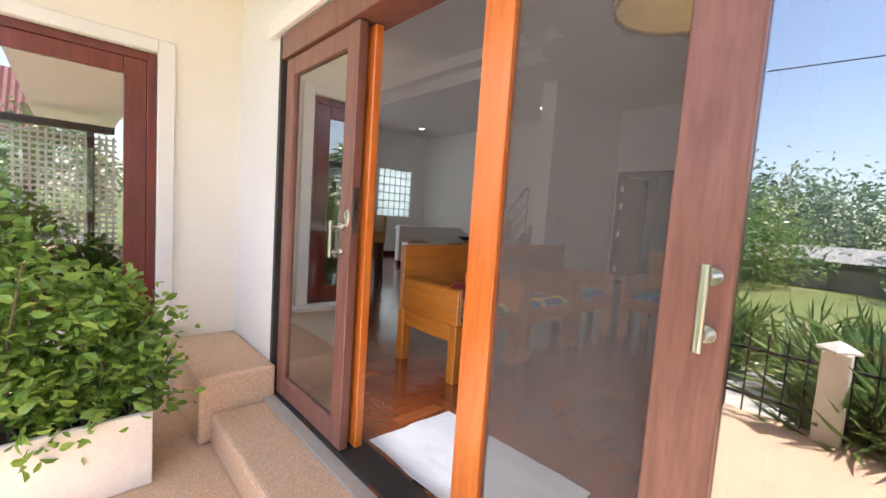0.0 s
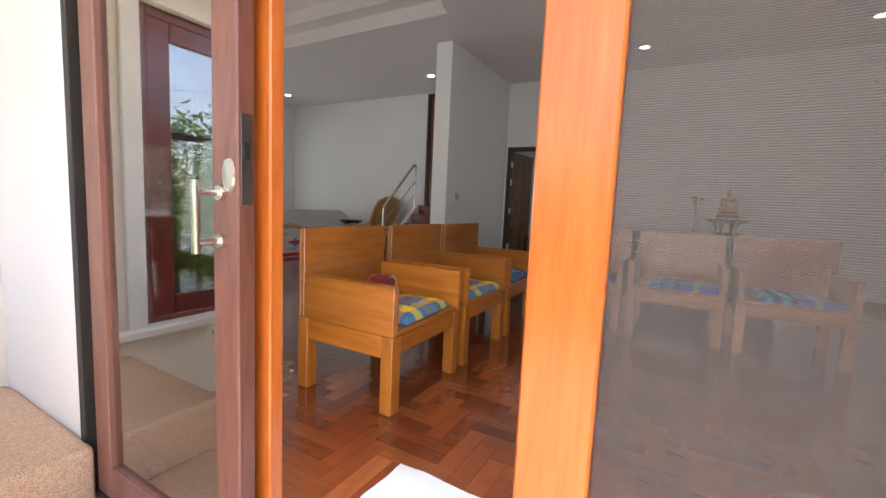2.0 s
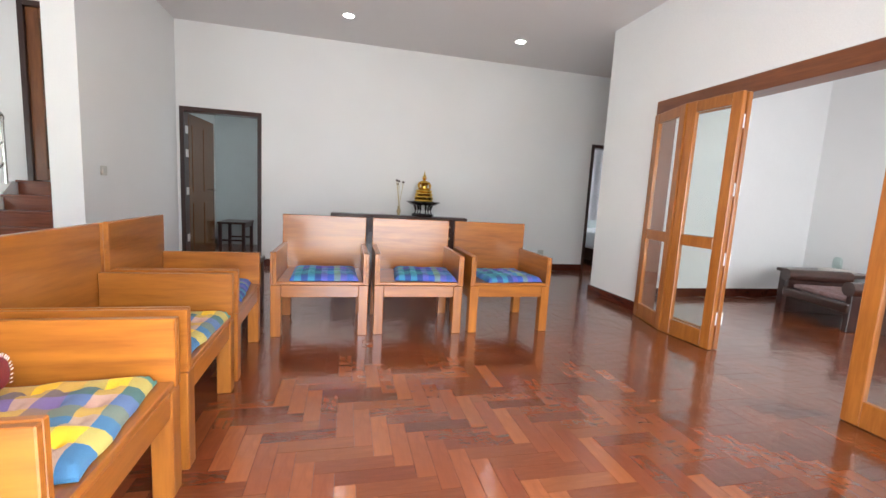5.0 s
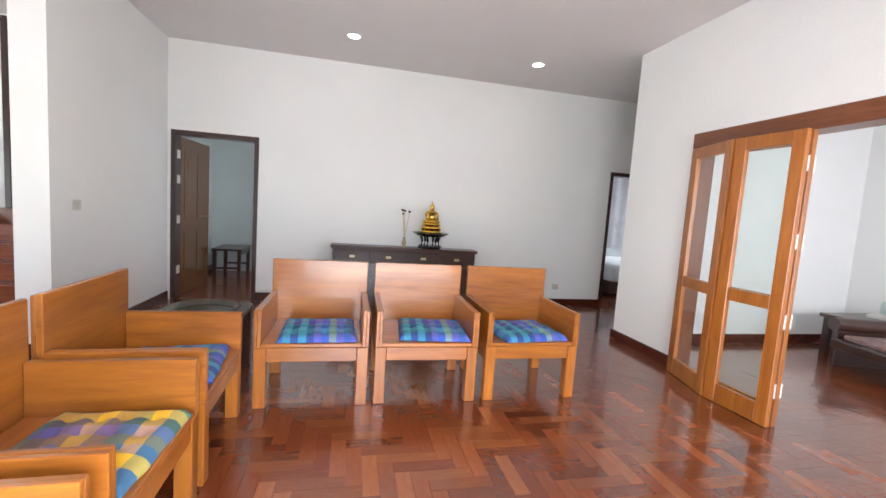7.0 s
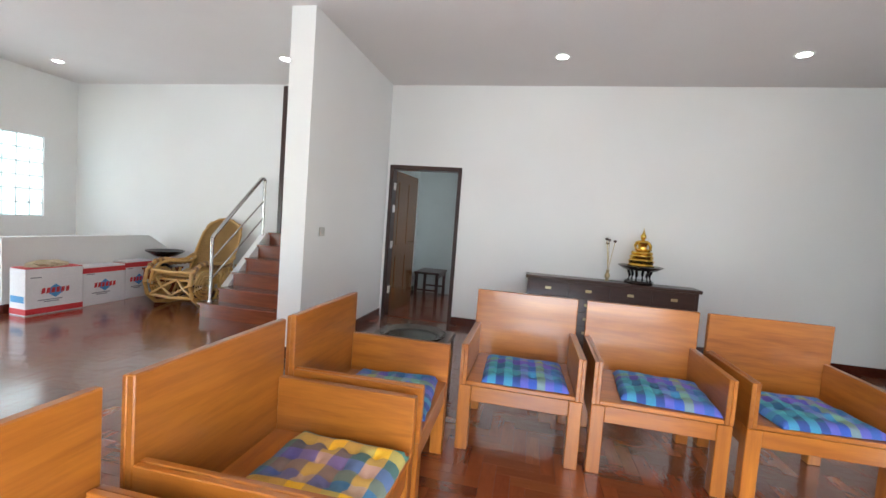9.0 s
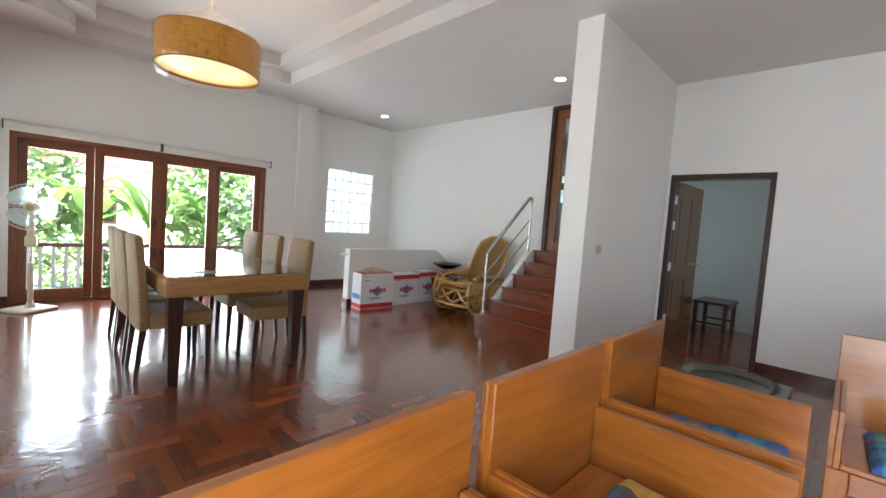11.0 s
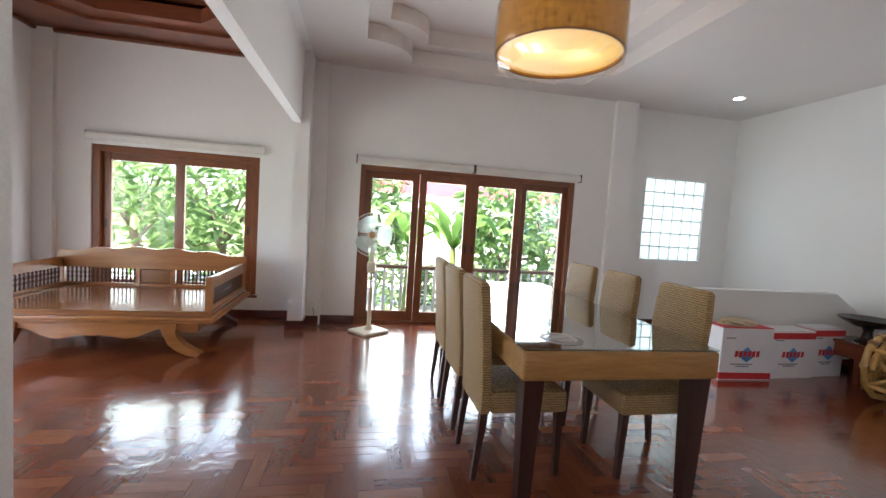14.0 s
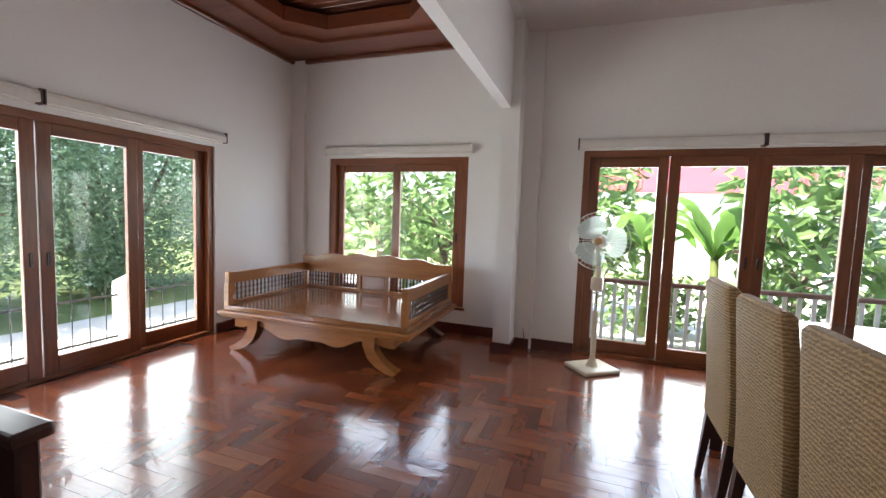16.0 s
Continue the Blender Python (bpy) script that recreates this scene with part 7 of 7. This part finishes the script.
# planter with a shrub by the porch window
pt_ = thing("planter", "white rectangular planter with a glossy green shrub", "planter", pose(0.02, 2.76, -0.20, 0, 0, 3))
M_PLANTER = mottled("white_planter", (0.66, 0.64, 0.60), (0.76, 0.74, 0.70), 0.6, 5, 90, 0.1)
for y in (-0.24, 0.215):
    part("long_panel", box(-0.55, 0.48, y, y + 0.025, 0, 0.34, 0.004), M_PLANTER, pt_)
for x in (-0.55, 0.455):
    part("end_panel", box(x, x + 0.025, -0.2149, 0.2149, 0, 0.34, 0.003), M_PLANTER, pt_)
part("bottom", box(-0.5249, 0.4549, -0.2149, 0.2149, 0, 0.02), M_PLANTER, pt_)
part("soil", box(-0.524, 0.454, -0.214, 0.214, 0.26, 0.29), mottled("dark_soil", (0.05, 0.035, 0.025), (0.09, 0.065, 0.045), 0.95, 20, 80, 0.6), pt_)
rg = random.Random(77)
stm, tips = bmesh.new(), []
for k in range(44):
    x0, y0 = rg.uniform(-0.5, 0.42), rg.uniform(-0.15, 0.15)
    lim = 1.34 - 0.55 * max(0, (x0 + 0.2) / 0.7)
    x1, y1, z1 = x0 + rg.uniform(-0.12, 0.16), y0 + rg.uniform(-0.22, 0.2), rg.uniform(0.5, 1.0) * lim
    a = Vector((x0, y0, 0.28))
    b = Vector((x1, y1, z1))
    mid = a.lerp(b, 0.55) + Vector((rg.uniform(-0.06, 0.06), rg.uniform(-0.06, 0.06), 0))
    tube(stm, [a, mid, b], 0.007, 5, r1=0.003)
    for u in (0.35, 0.5, 0.62, 0.74, 0.86, 0.95, 1.0):
        p = a.lerp(mid, u / 0.55) if u < 0.55 else mid.lerp(b, (u - 0.55) / 0.45)
        tips.append((p.x + rg.uniform(-0.05, 0.05), p.y + rg.uniform(-0.06, 0.06), p.z))
for k in range(110):
    tips.append((rg.uniform(-0.60, 0.56), rg.uniform(-0.30, 0.12), rg.uniform(0.30, 0.62)))
part("branching", stm, M_BARK, pt_, "thin woody branches", True)["kind"] = "stuff"
leaf_cloud("foliage", pt_, M_LEAF_S, tips, 17, (0.048, 0.048, 0.045), 0.058, 78, -0.25, 0.52, "glossy oval leaves")

# ---- parquet blocks, last of all ----
PW, PL = 0.078, 0.312
REGIONS = ((1.20, 7.30, -1.28, 9.05), (-1.60, 1.20, 3.74, 9.10), (1.33, 5.55, -4.38, -1.28), (5.75, 7.30, -4.38, -1.28))


def in_rooms(x, y):
    return any(a < x < b and c < y < d for a, b, c, d in REGIONS) and not (5.4 < x and 3.86 < y < 4.0)


def block_bm(lx, ly):
    bm, g, e = bmesh.new(), 0.0003, 0.0007
    lo = [bm.verts.new(p) for p in ((g, g, -0.006), (lx - g, g, -0.006), (lx - g, ly - g, -0.006), (g, ly - g, -0.006))]
    hi = [bm.verts.new(p) for p in ((e, e, 0.0), (lx - e, e, 0.0), (lx - e, ly - e, 0.0), (e, ly - e, 0.0))]
    bm.faces.new(hi)
    for k in range(4):
        bm.faces.new((lo[k], lo[(k + 1) % 4], hi[(k + 1) % 4], hi[k]))
    return bm


def block_mesh(lx, ly, material):
    me = bpy.data.meshes.new("parquet_block")
    bm = block_bm(lx, ly)
    bm.to_mesh(me)
    bm.free()
    me.materials.append(material)
    return me


mesh_h, mesh_v = block_mesh(PL, PW, M_PARQUET_X), block_mesh(PW, PL, M_PARQUET_Y)
verts, faces, tones, singles = [], [], [], 0
rnd = random.Random(11)
tops = {True: block_bm(PL, PW), False: block_bm(PW, PL)}
shape = {k: ([v.co.copy() for v in b.verts], [[v.index for v in f.verts] for f in b.faces]) for k, b in tops.items() if b.verts.index_update() is None}
for b in tops.values():
    b.free()
NX0, NY0 = -2.0, -4.6
for r in range(0, 180):
    for m in range(-26, 26):
        for flat in (True, False):
            x = NX0 + (r * PW if flat else 0) + m * 2 * PL
            y = NY0 + r * PW
            if not flat:
                # upright blocks: column r, shifted along y
                x, y = NX0 + r * PW, NY0 + (r - 7) * PW + m * 2 * PL
            lx, ly = (PL, PW) if flat else (PW, PL)
            cx, cy = x + lx / 2, y + ly / 2
            if not in_rooms(cx, cy):
                continue
            if 2.0 < cx < 4.2 and -0.6 < cy < 2.1 and singles < 300:
                ob = new("parquet_block", mesh_h if flat else mesh_v)
                ob.location, ob.parent = (x, y, rnd.uniform(-0.0004, 0.0)), floor
                ob.rotation_euler = (rnd.gauss(0, 0.0022), rnd.gauss(0, 0.0014), 0)
                singles += 1
                continue
            base, dz = len(verts), rnd.uniform(-0.0004, 0.0)
            vs, fs = shape[flat]
            ta, tb_ = rnd.gauss(0, 0.0016), rnd.gauss(0, 0.0022)
            verts += [(v.x + x, v.y + y, v.z + dz + ta * (v.x - lx / 2) + tb_ * (v.y - ly / 2)) for v in vs]
            faces += [[i + base for i in f] for f in fs]
            tones += [0 if flat else 1] * len(fs)
me = bpy.data.meshes.new("parquet_field")
me.from_pydata(verts, [], faces)
me.materials.append(M_PARQUET_X)
me.materials.append(M_PARQUET_Y)
me.polygons.foreach_set("material_index", tones)
field = tagged(new("parquet_field", me), "polished red-brown herringbone parquet blocks", kind="stuff")
field.parent = floor
